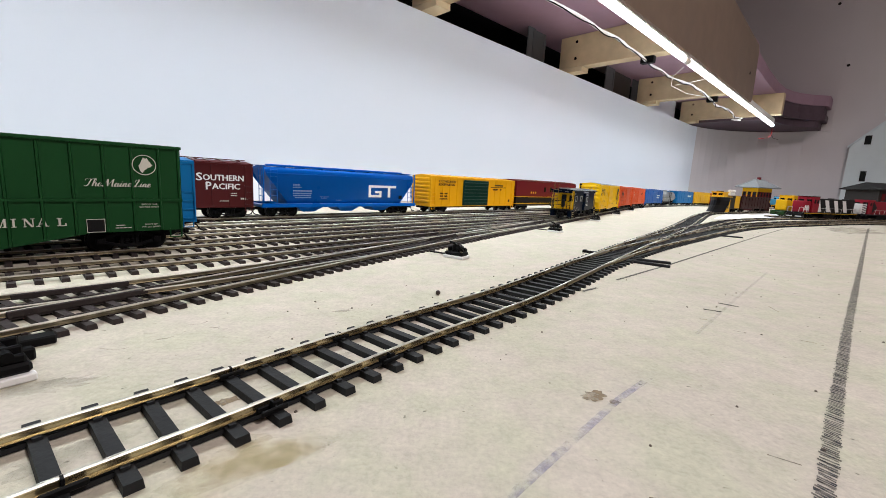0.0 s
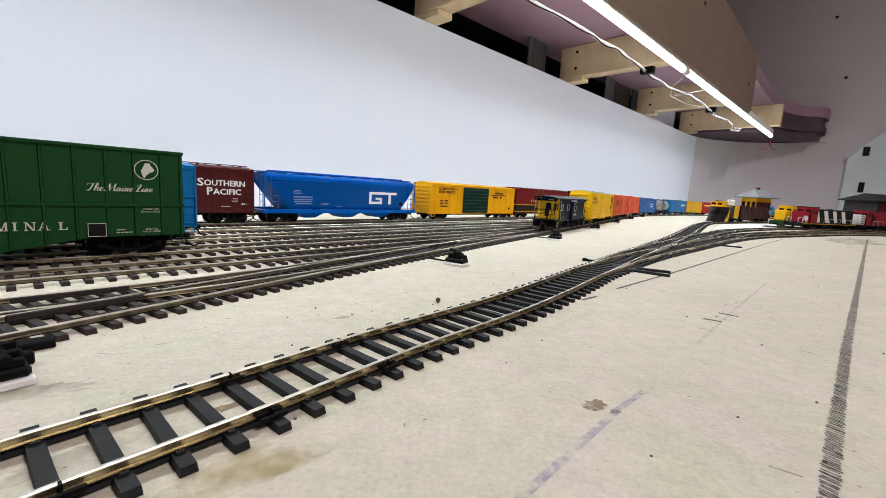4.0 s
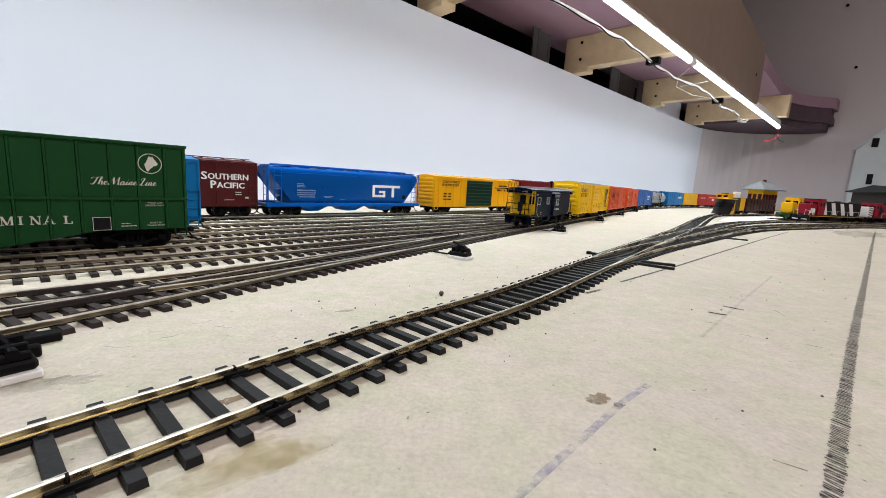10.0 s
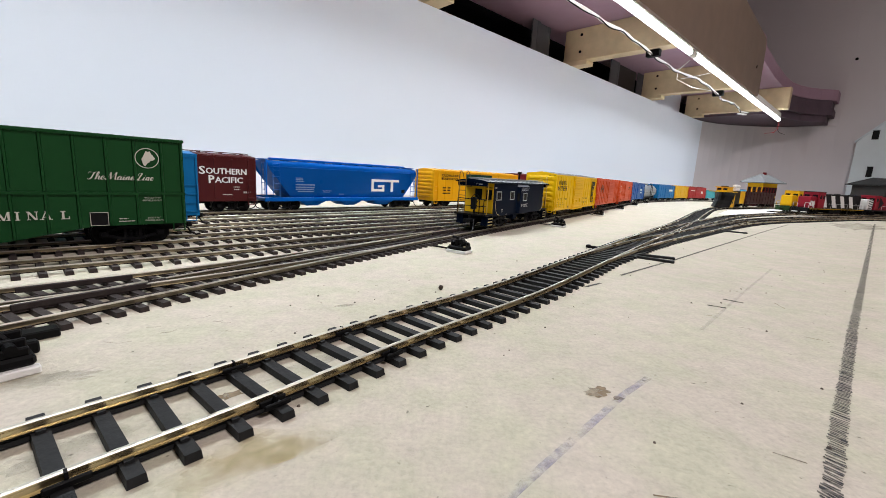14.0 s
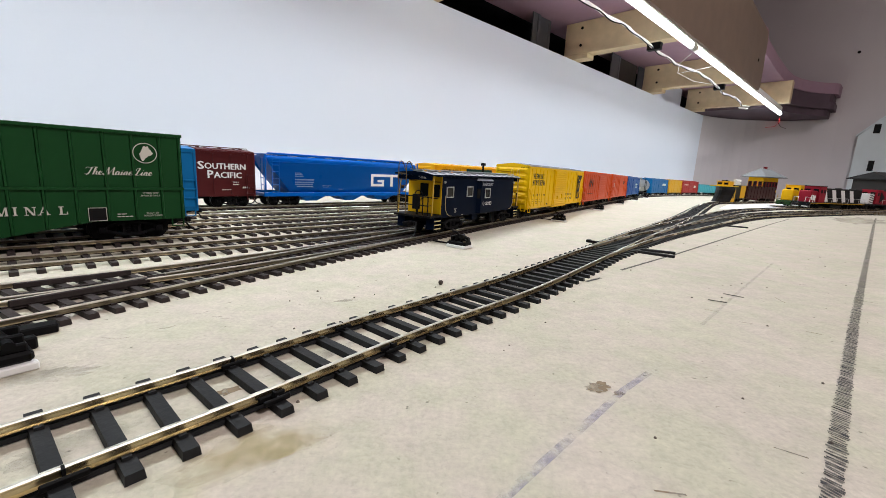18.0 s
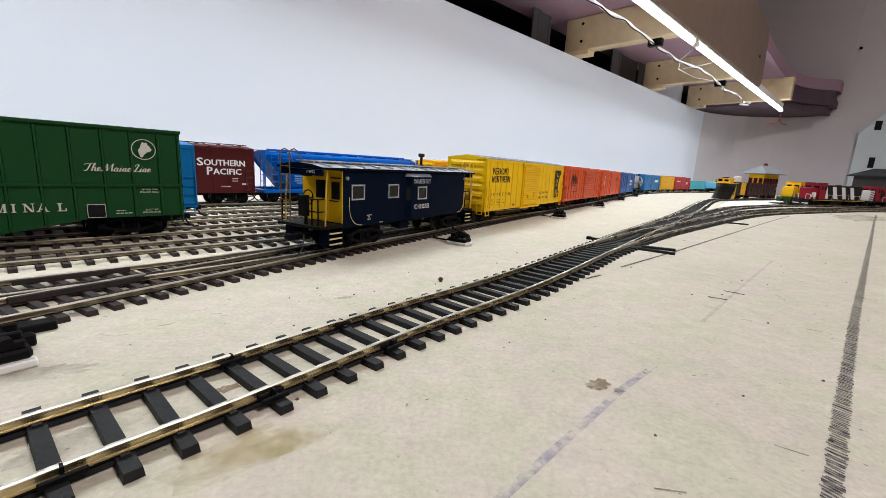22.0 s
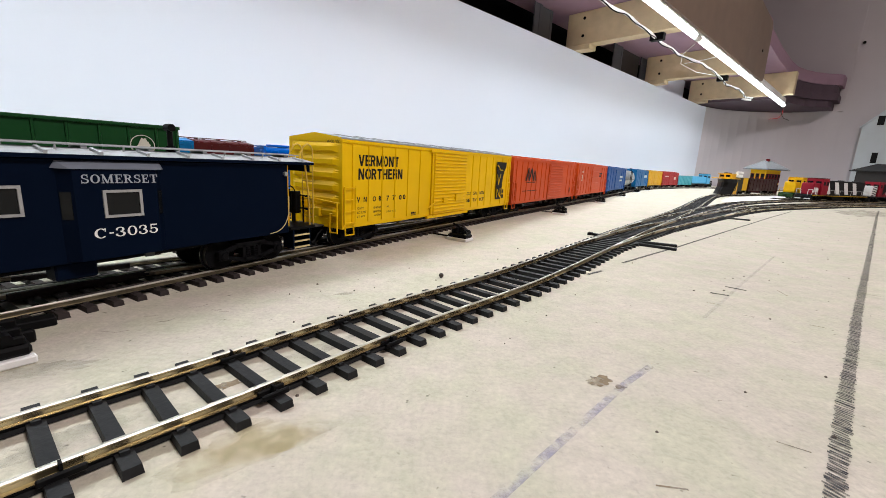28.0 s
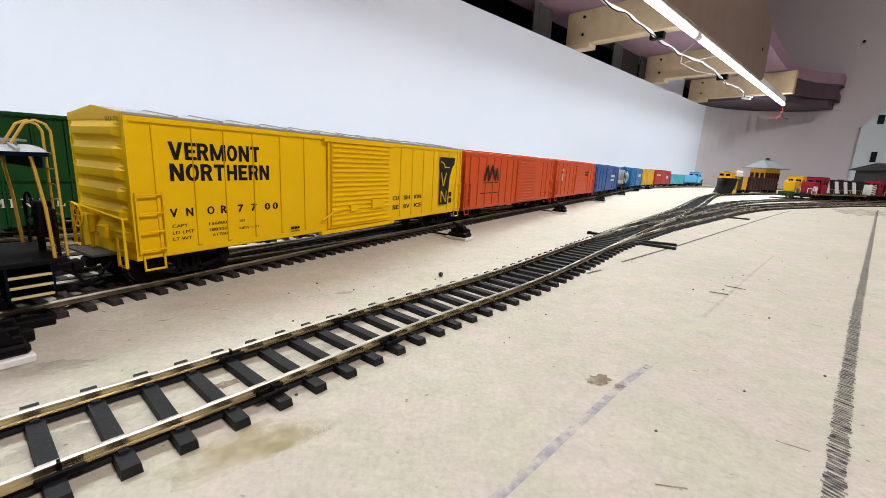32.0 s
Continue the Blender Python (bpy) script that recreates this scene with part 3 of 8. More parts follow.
def build_tracks():
    bl = b_line(-0.45, 2.75)
    nb = bl[:, :2] @ np.array(YN)
    for nm, n_c in (("c", 0.2205), ("d", 0.262), ("e", 0.304), ("f", 0.349), ("g", 0.396)):
        k = np.where((nb[:-1] < n_c) & (nb[1:] >= n_c))[0]
        i = int(k[0]) if len(k) else int(nb.argmax())
        u_j = float(bl[i, :2] @ np.array(YD))
        s_j = -0.45 + 0.004 * i
        ctrl = [YD * u + YN * n_c for u in np.linspace(-0.55, u_j - 0.16, 6)]
        ctrl += [Vector(on_b(s_j + d)[:2]) for d in (0.09, 0.16)]
        YARD[nm] = spline(ctrl)
    # first turnout's branch beside the ladder
    ctrl = [YD * u + YN * 0.1745 for u in (-0.45, -0.2, -0.08)] + [Vector(on_b(s)[:2]) + Vector((-math.sin(on_b(s)[2]), math.cos(on_b(s)[2]))) * d for s, d in ((0.17, 0.011), (0.23, 0.004), (0.30, 0.0))]
    YARD["b1"] = spline(ctrl)
    YARD["a"] = spline([(-0.135, -0.045), (-0.0975, 0.0), (-0.058, 0.0525), (-0.042, 0.0715), (-0.011, 0.111), (0.0275, 0.1557), (0.0865, 0.2357), (0.1475, 0.3190), (0.1925, 0.379), (0.301, 0.525), (0.446, 0.735), (0.58, 0.925), (0.66, 1.02), (0.80, 1.135), (1.0, 1.285), (1.25, 1.43), (1.5, 1.52)])
    YARD["r1"] = spline([(0.0865, 0.2357), (0.108, 0.2622), (0.129, 0.2885), (0.160, 0.3240), (0.200, 0.3660), (0.248, 0.4145), (0.346, 0.5135), (0.450, 0.607), (0.541, 0.672), (0.65, 0.741), (0.83, 0.850), (1.1, 0.965), (1.3, 1.035)])
    YARD["r2"] = spline([(0.1555, 0.3295), (0.193, 0.3765), (0.244, 0.437), (0.303, 0.506), (0.368, 0.579), (0.464, 0.688), (0.556, 0.774), (0.687, 0.877), (0.79, 0.944), (1.0, 1.040), (1.25, 1.135), (1.5, 1.22)])
    YARD["r4"] = spline([(0.285, 0.4525), (0.320, 0.4890), (0.365, 0.537), (0.463, 0.636), (0.574, 0.725), (0.683, 0.800), (0.85, 0.898), (1.1, 1.003), (1.3, 1.075)])
    YARD["r3"] = spline([(0.785, 1.003), (0.90, 1.060), (1.1, 1.147), (1.3, 1.23)])
    Y = YARD
    track("ladder_track", "brown-tied yard ladder track under the moving train", bl, 0.00606, M["tie_brown"], branches=[Y[k] for k in ("b1", "c", "d", "e", "f", "g")])
    for k in "cdefg":
        track("yard_track", "dark-tied storage track branching off the ladder", Y[k], 0.00720, M["tie_brown"], lift=0.0001, other=bl)
    track("yard_track", "brown-tied turnout branch beside the ladder", Y["b1"], 0.00720, M["tie_brown"], lift=0.0001, other=bl)
    track("near_track", "black-tied straight track with brassy rails", Y["a"], 0.00744, M["tie"], branches=[Y["r1"], Y["r2"]], first=0.0070)
    track("branch_track", "black-tied turnout branch curving toward the engines", Y["r1"], 0.00744, M["tie"], lift=0.0001, other=Y["a"], branches=[Y["r4"]])
    track("engine_track", "black-tied track carrying the parked engines", Y["r2"], 0.00744, M["tie"], lift=0.00015, other=Y["a"])
    track("branch_track", "black-tied siding beside the engine track", Y["r4"], 0.00744, M["tie"], lift=0.0001, other=Y["r1"])
    track("engine_track", "black-tied siding behind the parked engines", Y["r3"], 0.00744, M["tie"], lift=0.0002)
    for main, key in ((bl, "b1"), (bl, "c"), (bl, "d"), (bl, "e"), (bl, "f"), (Y["a"], "r1"), (Y["a"], "r2"), (Y["r1"], "r4")):
        frog(main, Y[key])
    # rail joints on the near track
    for x, y in ((-0.0299, 0.0699), (-0.0442, 0.0823), (-0.0268, 0.1056), (-0.0114, 0.0938), (-0.0493, 0.0486)):
        i = int(np.hypot(Y["a"][:, 0] - x, Y["a"][:, 1] - y).argmin())
        h = Y["a"][i, 2]
        c = thing("rail_joiner", "dark rail joiner clasping two rail ends", "track part", "rail joiners", m=Matrix.Translation((x, y, 0)) @ Matrix.Rotation(h, 4, "Z"))
        bm = bmesh.new()
        box(bm, -0.0026, 0.0026, -0.0013, -0.0006, TIE_H, TIE_H + 0.0011, 0.0002)
        box(bm, -0.0026, 0.0026, 0.0006, 0.0013, TIE_H, TIE_H + 0.0011, 0.0002)
        box(bm, -0.0002, 0.0002, -0.0006, 0.0006, TIE_H, TIE_H + 0.00195)
        part("clip", bm, M["black"], c)


# ======== lettering ========
def text_mesh(words, height, width=None, shear=0.0, bold=0.0):
    cu = bpy.data.curves.new("lettering", "FONT")
    cu.body, cu.resolution_u, cu.shear = words, 2, shear
    ob = bpy.data.objects.new("lettering", cu)
    scene.collection.objects.link(ob)
    bpy.context.view_layer.update()
    me = bpy.data.meshes.new_from_object(ob.evaluated_get(bpy.context.evaluated_depsgraph_get()))
    bpy.data.objects.remove(ob)
    bpy.data.curves.remove(cu)
    co = np.array([v.co[:] for v in me.vertices])
    lo, hi = co.min(0), co.max(0)
    k = height / (hi[1] - lo[1])
    kx = k if width is None else width / (hi[0] - lo[0])
    for v, c in zip(me.vertices, co):
        v.co = ((c[0] - lo[0]) * kx, (c[1] - lo[1]) * k, 0)
    if bold:
        # thicker strokes: the same letters again, a hair to each side and above one another
        bm = bmesh.new()
        for i, (dx, dy) in enumerate(((0, 0), (1, 0), (0.5, 0), (-0.5, 0), (-1, 0), (0, 0.5), (0, -0.5))):
            n0 = len(bm.verts)
            bm.from_mesh(me)
            bm.verts.ensure_lookup_table()
            for v in bm.verts[n0:]:
                v.co += Vector((dx * bold * kx, dy * bold * k, i * 0.000004))
        bm.to_mesh(me)
        bm.free()
    return me


def lettering(words, x, z, height, parent, material, y, width=None, shear=0.0, bold=0.0, turn=0.0):
    """Words on the side that faces -y; x, z: their lower left corner."""
    me = text_mesh(words, height, width, shear, bold)
    me.materials.append(material)
    ob = new("lettering", me)
    ob.parent = parent
    ob.matrix_basis = Matrix.Translation((x, y, z)) @ Matrix.Rotation(radians(90), 4, "X") @ Matrix.Rotation(turn, 4, "Z")
    return ob


def printed(words, x, z, height, parent, material, y, width, ribs, proud, half, shear=0.0, bold=0.0):
    """Words printed on a ribbed side: on the sheet, and on each rib's face where they cross it."""
    lettering(words, x, z, height, parent, material, y - 0.00006, width, shear, bold)
    for rx in ribs:
        if not x - half < rx < x + width + half:
            continue
        me = text_mesh(words, height, width, shear, bold)
        bm = bmesh.new()
        bm.from_mesh(me)
        for at, way in ((rx - x - half, -1), (rx - x + half, 1)):
            bmesh.ops.bisect_plane(bm, geom=bm.verts[:] + bm.edges[:] + bm.faces[:], plane_co=(at, 0, 0), plane_no=(way, 0, 0), clear_outer=True)
        bpy.data.meshes.remove(me)
        if len(bm.faces):
            ob = part("lettering", bm, material, parent)
            ob.matrix_basis = Matrix.Translation((x, y - proud - 0.00006, z)) @ Matrix.Rotation(radians(90), 4, "X")
        else:
            bm.free()


GLYPH = {}
GLYPH["I"] = (0.45, [("b", 0.12, 0, 0.33, 1), ("b", 0, 0, 0.45, 0.09), ("b", 0, 0.91, 0.45, 1)])
GLYPH["N"] = (1.0, [("b", 0.12, 0, 0.21, 1), ("b", 0.79, 0, 0.88, 1), ("l", 0.06, 1, 0.66, 0, 0.22), ("b", 0, 0, 0.34, 0.08), ("b", 0, 0.92, 0.24, 1), ("b", 0.66, 0.92, 1, 1)])
GLYPH["A"] = (1.0, [("l", 0.10, 0, 0.46, 1, 0.09), ("l", 0.66, 0, 0.40, 1, 0.22), ("b", 0.24, 0.28, 0.70, 0.36), ("b", 0, 0, 0.32, 0.08), ("b", 0.56, 0, 1, 0.08)])
GLYPH["L"] = (0.8, [("b", 0.12, 0, 0.33, 1), ("b", 0, 0, 0.8, 0.09), ("b", 0, 0.91, 0.46, 1), ("b", 0.70, 0, 0.8, 0.34)])
GLYPH["M"] = (1.25, [("b", 0.12, 0, 0.21, 1), ("b", 0.92, 0, 1.13, 1), ("l", 0.06, 1, 0.50, 0, 0.22), ("l", 0.56, 0, 0.92, 1, 0.10), ("b", 0, 0, 0.34, 0.08), ("b", 0, 0.92, 0.24, 1), ("b", 0.80, 0, 1.25, 0.08), ("b", 1.0, 0.92, 1.25, 1)])
GLYPH["S"] = (0.78, [("a", 0.39, 0.74, 0.33, 0.26, 30, 272, 0.17, 0.10), ("a", 0.39, 0.27, 0.37, 0.27, -150, 92, 0.18, 0.10), ("b", 0.60, 0.66, 0.68, 1), ("b", 0.03, 0, 0.11, 0.34)])
GLYPH["O"] = (0.98, [("a", 0.49, 0.5, 0.47, 0.5, 0, 360, 0.21, 0.08)])
GLYPH["0"] = (0.84, [("a", 0.42, 0.5, 0.40, 0.5, 0, 360, 0.19, 0.08)])
GLYPH["E"] = (0.85, [("b", 0.12, 0, 0.33, 1), ("b", 0, 0, 0.8, 0.09), ("b", 0, 0.91, 0.78, 1), ("b", 0.30, 0.47, 0.58, 0.55), ("b", 0.71, 0, 0.8, 0.30), ("b", 0.69, 0.70, 0.78, 1), ("b", 0.52, 0.38, 0.60, 0.64)])
GLYPH["R"] = (0.98, [("b", 0.12, 0, 0.33, 1), ("a", 0.40, 0.74, 0.42, 0.26, -90, 90, 0.21, 0.09), ("b", 0.3, 0.91, 0.42, 1), ("b", 0.3, 0.48, 0.42, 0.57), ("l", 0.72, 0, 0.40, 0.52, 0.22), ("b", 0, 0, 0.46, 0.09), ("b", 0, 0.91, 0.3, 1), ("b", 0.70, 0, 0.98, 0.09)])
GLYPH["T"] = (0.9, [("b", 0.34, 0, 0.55, 1), ("b", 0.02, 0.91, 0.88, 1), ("b", 0.02, 0.68, 0.10, 1), ("b", 0.80, 0.68, 0.88, 1), ("b", 0.20, 0, 0.69, 0.09)])
GLYPH["C"] = (0.95, [("a", 0.50, 0.5, 0.48, 0.5, 42, 318, 0.22, 0.08), ("b", 0.78, 0.64, 0.87, 1)])
GLYPH["3"] = (0.80, [("a", 0.36, 0.74, 0.34, 0.26, -90, 160, 0.18, 0.09), ("a", 0.36, 0.28, 0.40, 0.28, -160, 90, 0.20, 0.09), ("b", 0.02, 0.66, 0.18, 0.82), ("b", 0, 0.16, 0.16, 0.32)])
GLYPH["5"] = (0.80, [("b", 0.12, 0.86, 0.70, 1), ("b", 0.12, 0.46, 0.21, 1), ("a", 0.36, 0.32, 0.40, 0.32, -160, 130, 0.20, 0.09), ("b", 0, 0.14, 0.16, 0.30)])
GLYPH["-"] = (0.45, [("b", 0.06, 0.38, 0.40, 0.52)])


BLOCK = {}
BLOCK["V"] = (0.86, [("l", 0.30, 0, 0.0, 1, 0.25), ("l", 0.31, 0, 0.61, 1, 0.25)])
BLOCK["E"] = (0.66, [("b", 0, 0, 0.24, 1), ("b", 0, 0, 0.66, 0.20), ("b", 0, 0.80, 0.66, 1), ("b", 0, 0.41, 0.60, 0.60)])
BLOCK["R"] = (0.76, [("b", 0, 0, 0.24, 1), ("a", 0.40, 0.70, 0.34, 0.30, -90, 90, 0.24, 0.19), ("b", 0.2, 0.81, 0.40, 1), ("b", 0.2, 0.40, 0.40, 0.59), ("l", 0.50, 0, 0.30, 0.45, 0.26)])
BLOCK["M"] = (1.0, [("b", 0, 0, 0.22, 1), ("b", 0.78, 0, 1.0, 1), ("l", 0.39, 0.05, 0.0, 1, 0.22), ("l", 0.39, 0.05, 0.78, 1, 0.22)])
BLOCK["O"] = (0.82, [("a", 0.41, 0.5, 0.41, 0.5, 0, 360, 0.25, 0.19)])
BLOCK["N"] = (0.80, [("b", 0, 0, 0.23, 1), ("b", 0.57, 0, 0.80, 1), ("l", 0.54, 0, 0.0, 1, 0.26)])
BLOCK["T"] = (0.72, [("b", 0.24, 0, 0.48, 1), ("b", 0, 0.80, 0.72, 1)])
BLOCK["H"] = (0.78, [("b", 0, 0, 0.24, 1), ("b", 0.54, 0, 0.78, 1), ("b", 0.2, 0.40, 0.58, 0.60)])


def drawn(words, height, width, table, gap):
    """The letters of a table as one flat mesh that faces -y, from its lower left corner."""
    full = sum(table[ch][0] for ch in words) + gap * (len(words) - 1)
    kx, at, lift = width / full, 0.0, 0
    bm = bmesh.new()

    def face(pts):
        bm.faces.new([bm.verts.new(((at + a) * kx, -lift * 0.000003, b * height)) for a, b in pts])
    for ch in words:
        for kind, *q in table[ch][1]:
            lift = lift % 12 + 1
            if kind == "b":
                face([(q[0], q[1]), (q[2], q[1]), (q[2], q[3]), (q[0], q[3])])
            elif kind == "l":
                face([(q[0], q[1]), (q[0] + q[4], q[1]), (q[2] + q[4], q[3]), (q[2], q[3])])
            else:
                n = max(8, int(abs(q[5] - q[4]) / 18))
                for k in range(n):
                    a0, a1 = (radians(q[4] + (q[5] - q[4]) * v / n) for v in (k, k + 1))
                    face([(q[0] + r * math.cos(a), q[1] + w * math.sin(a)) for r, w, a in ((q[2], q[3], a0), (q[2], q[3], a1), (q[2] - q[6], q[3] - q[7], a1), (q[2] - q[6], q[3] - q[7], a0))])
        at += table[ch][0] + gap
    return bm


def serif(words, x, z, height, parent, material, y, width):
    """Heavy roman capitals with slab serifs; x, z: their lower left corner."""
    ob = part("lettering", drawn(words, height, width, GLYPH, 0.10), material, parent)
    ob.matrix_basis = Matrix.Translation((x, y, z))
    return ob


def block(words, x, z, height, parent, material, y, width, ribs, proud, half):
    """Block capitals printed on a ribbed side: on the sheet, and on each rib's face where they cross it."""
    part("lettering", drawn(words, height, width, BLOCK, 0.10), material, parent).matrix_basis = Matrix.Translation((x, y - 0.00006, z))
    for rx in ribs:
        if not x - half < rx < x + width + half:
            continue
        bm = drawn(words, height, width, BLOCK, 0.10)
        for at, way in ((rx - x - half, -1), (rx - x + half, 1)):
            bmesh.ops.bisect_plane(bm, geom=bm.verts[:] + bm.edges[:] + bm.faces[:], plane_co=(at, 0, 0), plane_no=(way, 0, 0), clear_outer=True)
        if len(bm.faces):
            part("lettering", bm, material, parent).matrix_basis = Matrix.Translation((x, y - proud - 0.00006, z))
        else:
            bm.free()


SCRIPT = {}
SCRIPT["T"] = (0.72, [[(0.02, 0.74), (0.08, 0.94), (0.30, 0.92), (0.62, 0.94), (0.88, 1.02)], [(0.55, 0.94), (0.46, 0.5), (0.36, 0.12), (0.18, 0.0), (0.04, 0.10)]])
SCRIPT["h"] = (0.50, [[(0.0, 0.1), (0.2, 0.5), (0.30, 0.9), (0.22, 0.98), (0.14, 0.8), (0.10, 0.4), (0.08, 0.0)], [(0.1, 0.22), (0.24, 0.45), (0.35, 0.38), (0.34, 0.1), (0.42, 0.02), (0.54, 0.12)]])
SCRIPT["e"] = (0.40, [[(0.0, 0.12), (0.2, 0.2), (0.32, 0.36), (0.22, 0.46), (0.08, 0.32), (0.09, 0.08), (0.22, 0.0), (0.42, 0.14)]])
SCRIPT["M"] = (1.02, [[(-0.12, 0.14), (0.0, 0.0), (0.12, 0.3), (0.28, 0.98)], [(0.28, 0.98), (0.34, 0.5), (0.40, 0.04)], [(0.40, 0.04), (0.58, 0.5), (0.80, 1.0)], [(0.80, 1.0), (0.80, 0.4), (0.86, 0.02), (1.04, 0.14)]])
SCRIPT["a"] = (0.50, [[(0.34, 0.40), (0.2, 0.46), (0.05, 0.28), (0.07, 0.04), (0.2, 0.03), (0.34, 0.34)], [(0.35, 0.44), (0.32, 0.08), (0.40, 0.0), (0.54, 0.12)]])
SCRIPT["i"] = (0.27, [[(0.0, 0.12), (0.12, 0.44), (0.08, 0.08), (0.16, 0.0), (0.29, 0.12)], [(0.15, 0.62), (0.19, 0.70)]])
SCRIPT["n"] = (0.50, [[(0.0, 0.12), (0.12, 0.44), (0.08, 0.0)], [(0.08, 0.2), (0.22, 0.44), (0.34, 0.38), (0.31, 0.08), (0.40, 0.0), (0.54, 0.12)]])
SCRIPT["L"] = (0.66, [[(0.14, 0.62), (0.14, 0.88), (0.36, 1.0), (0.46, 0.84), (0.34, 0.5), (0.26, 0.16), (0.08, 0.0), (0.0, 0.08), (0.14, 0.14), (0.38, 0.0), (0.68, 0.12)]])


def script(words, x, z, height, parent, material, y, width, shear=0.42):
    """Joined handwriting in thick and thin strokes on the side that faces -y."""
    full = sum(0.16 if ch == " " else SCRIPT[ch][0] for ch in words)
    kx, at, lift = width / full, 0.0, 0
    bm = bmesh.new()
    for ch in words:
        if ch == " ":
            at += 0.16
            continue
        for stroke in SCRIPT[ch][1]:
            lift = lift % 12 + 1
            p = [Vector(q) for q in stroke]
            p = [2 * p[0] - p[1]] + p + [2 * p[-1] - p[-2]]
            line = []
            for a, b, c, d in zip(p[:-3], p[1:-2], p[2:-1], p[3:]):
                for t in (0, 0.25, 0.5, 0.75):
                    line.append(0.5 * (2 * b + (c - a) * t + (2 * a - 5 * b + 4 * c - d) * t * t + (3 * b - a - 3 * c + d) * t ** 3))
            line.append(p[-2])
            rows = []
            for k, q in enumerate(line):
                d = (line[min(k + 1, len(line) - 1)] - line[max(k - 1, 0)]).normalized()
                half = 0.022 + (0.048 if d.y < -0.3 else 0.0)
                o = Vector((-d.y, d.x)) * half
                rows.append([bm.verts.new((x + (at + v.x + shear * v.y * 0.6) * kx, y - lift * 0.000003, z + v.y * height)) for v in (q - o, q + o)])
            for a, b in zip(rows[:-1], rows[1:]):
                bm.faces.new((a[0], b[0], b[1], a[1]))
        at += SCRIPT[ch][0]
    bmesh.ops.recalc_face_normals(bm, faces=bm.faces[:])
    return part("lettering", bm, material, parent)


def bars(parent, material, y, rows, name="lettering_bar"):
    """Writing too small to read: bars x0, x1, z0, z1 on the side."""
    bm = bmesh.new()
    for x0, x1, z0, z1 in rows:
        x = x0
        while x < x1:
            w = min(0.0016, x1 - x)
            box(bm, x, x + w * 0.82, y - 0.00008, y, z0, z1)
            x += 0.0016
    return part(name, bm, material, parent)


def decal(name, outline, parent, material, y, label=""):
    bm = bmesh.new()
    a = [bm.verts.new((x, y, z)) for x, z in outline]
    b = [bm.verts.new((x, y - 0.0001, z)) for x, z in outline]
    bm.faces.new(b)
    for i in range(len(a)):
        bm.faces.new((a[i], a[(i + 1) % len(a)], b[(i + 1) % len(a)], b[i]))
    bmesh.ops.recalc_face_normals(bm, faces=bm.faces[:])
    return part(name, bm, material, parent, label)


# ======== rolling stock ========
def paint(name, col, rough=0.42, var=0.05):
    return mat(name, col, rough, var=var, scale=90, bump=0.03, bscale=700, spec=0.14)


P = {"yellow": paint("yellow_paint", (0.80, 0.495, 0.002)), "orange": paint("orange_red_paint", (0.58, 0.082, 0.018)), "blue": paint("blue_paint", (0.010, 0.085, 0.30)),
     "navy": mat("navy_paint", (0.0022, 0.0055, 0.0160), 0.34, var=0.08, scale=90, spec=0.02), "haze": mat("pale_blue_print", (0.16, 0.26, 0.46), 0.5, var=0.05), "green": paint("dark_green_paint", (0.008, 0.058, 0.016)), "maroon": paint("maroon_paint", (0.13, 0.010, 0.014)),
     "ltblue": paint("bright_blue_paint", (0.004, 0.16, 0.42)), "gtblue": mat("royal_blue_paint", (0.0004, 0.088, 0.40), 0.30, var=0.05, scale=90, spec=0.07), "silver": mat("tank_silver", (0.26, 0.275, 0.28), 0.35, 0.6),
     "turq": paint("turquoise_paint", (0.06, 0.32, 0.38)), "red": paint("red_paint", (0.42, 0.012, 0.014)), "brown": paint("brown_paint", (0.034, 0.009, 0.009)), "midblue": paint("mid_blue_paint", (0.006, 0.115, 0.30)), "ochre": paint("ochre_yellow_paint", (0.56, 0.31, 0.012)), "brick": paint("brick_red_paint", (0.30, 0.018, 0.018)),
     "skyblue": paint("sky_blue_paint", (0.08, 0.36, 0.60)), "spbrown": paint("mineral_brown_paint", (0.070, 0.011, 0.012)), "gold": paint("gold_yellow_paint", (0.70, 0.40, 0.006)),
     "doorgreen": paint("deep_green_paint", (0.006, 0.032, 0.022)), "roof": mat("galvanised_roof", (0.34, 0.355, 0.365), 0.45, 0.35, var=0.14, scale=120), "olive": paint("dark_olive_paint", (0.02, 0.05, 0.015)),
     "snow": paint("white_paint", (0.78, 0.78, 0.77)), "ink": mat("black_paint", (0.007, 0.007, 0.008), 0.45, var=0.06, scale=90, spec=0.15), "engred": paint("dark_red_paint", (0.24, 0.010, 0.022)), "brass": paint("ochre_rail_paint", (0.56, 0.35, 0.05)), "greylet": paint("grey_lettering", (0.36, 0.39, 0.44)), "amber": paint("amber_yellow_paint", (0.74, 0.36, 0.006)), "bronze": paint("bronze_paint", (0.13, 0.085, 0.03)), "straw": paint("pale_yellow_paint", (0.62, 0.52, 0.26)), "cream": paint("cream_lettering", (0.62, 0.62, 0.55)),
     "pane": mat("dark_glass", (0.008, 0.009, 0.010), 0.10, var=0.05, spec=0.18), "bluegrey": mat("blue_grey_paint", (0.16, 0.18, 0.22), 0.45), "grey": mat("dark_grey_paint", (0.035, 0.035, 0.038), 0.5), "frame": mat("window_aluminium", (0.42, 0.43, 0.44), 0.4, 0.5),
     "steel": mat("wheel_steel", (0.22, 0.21, 0.20), 0.35, 0.9), "truck": mat("truck_black", (0.0050, 0.0050, 0.0060), 0.6, spec=0.06, var=0.2, scale=400)}
TRAIN, SPIN = [], []
WHEEL_R = 0.0053
SHARED = {}


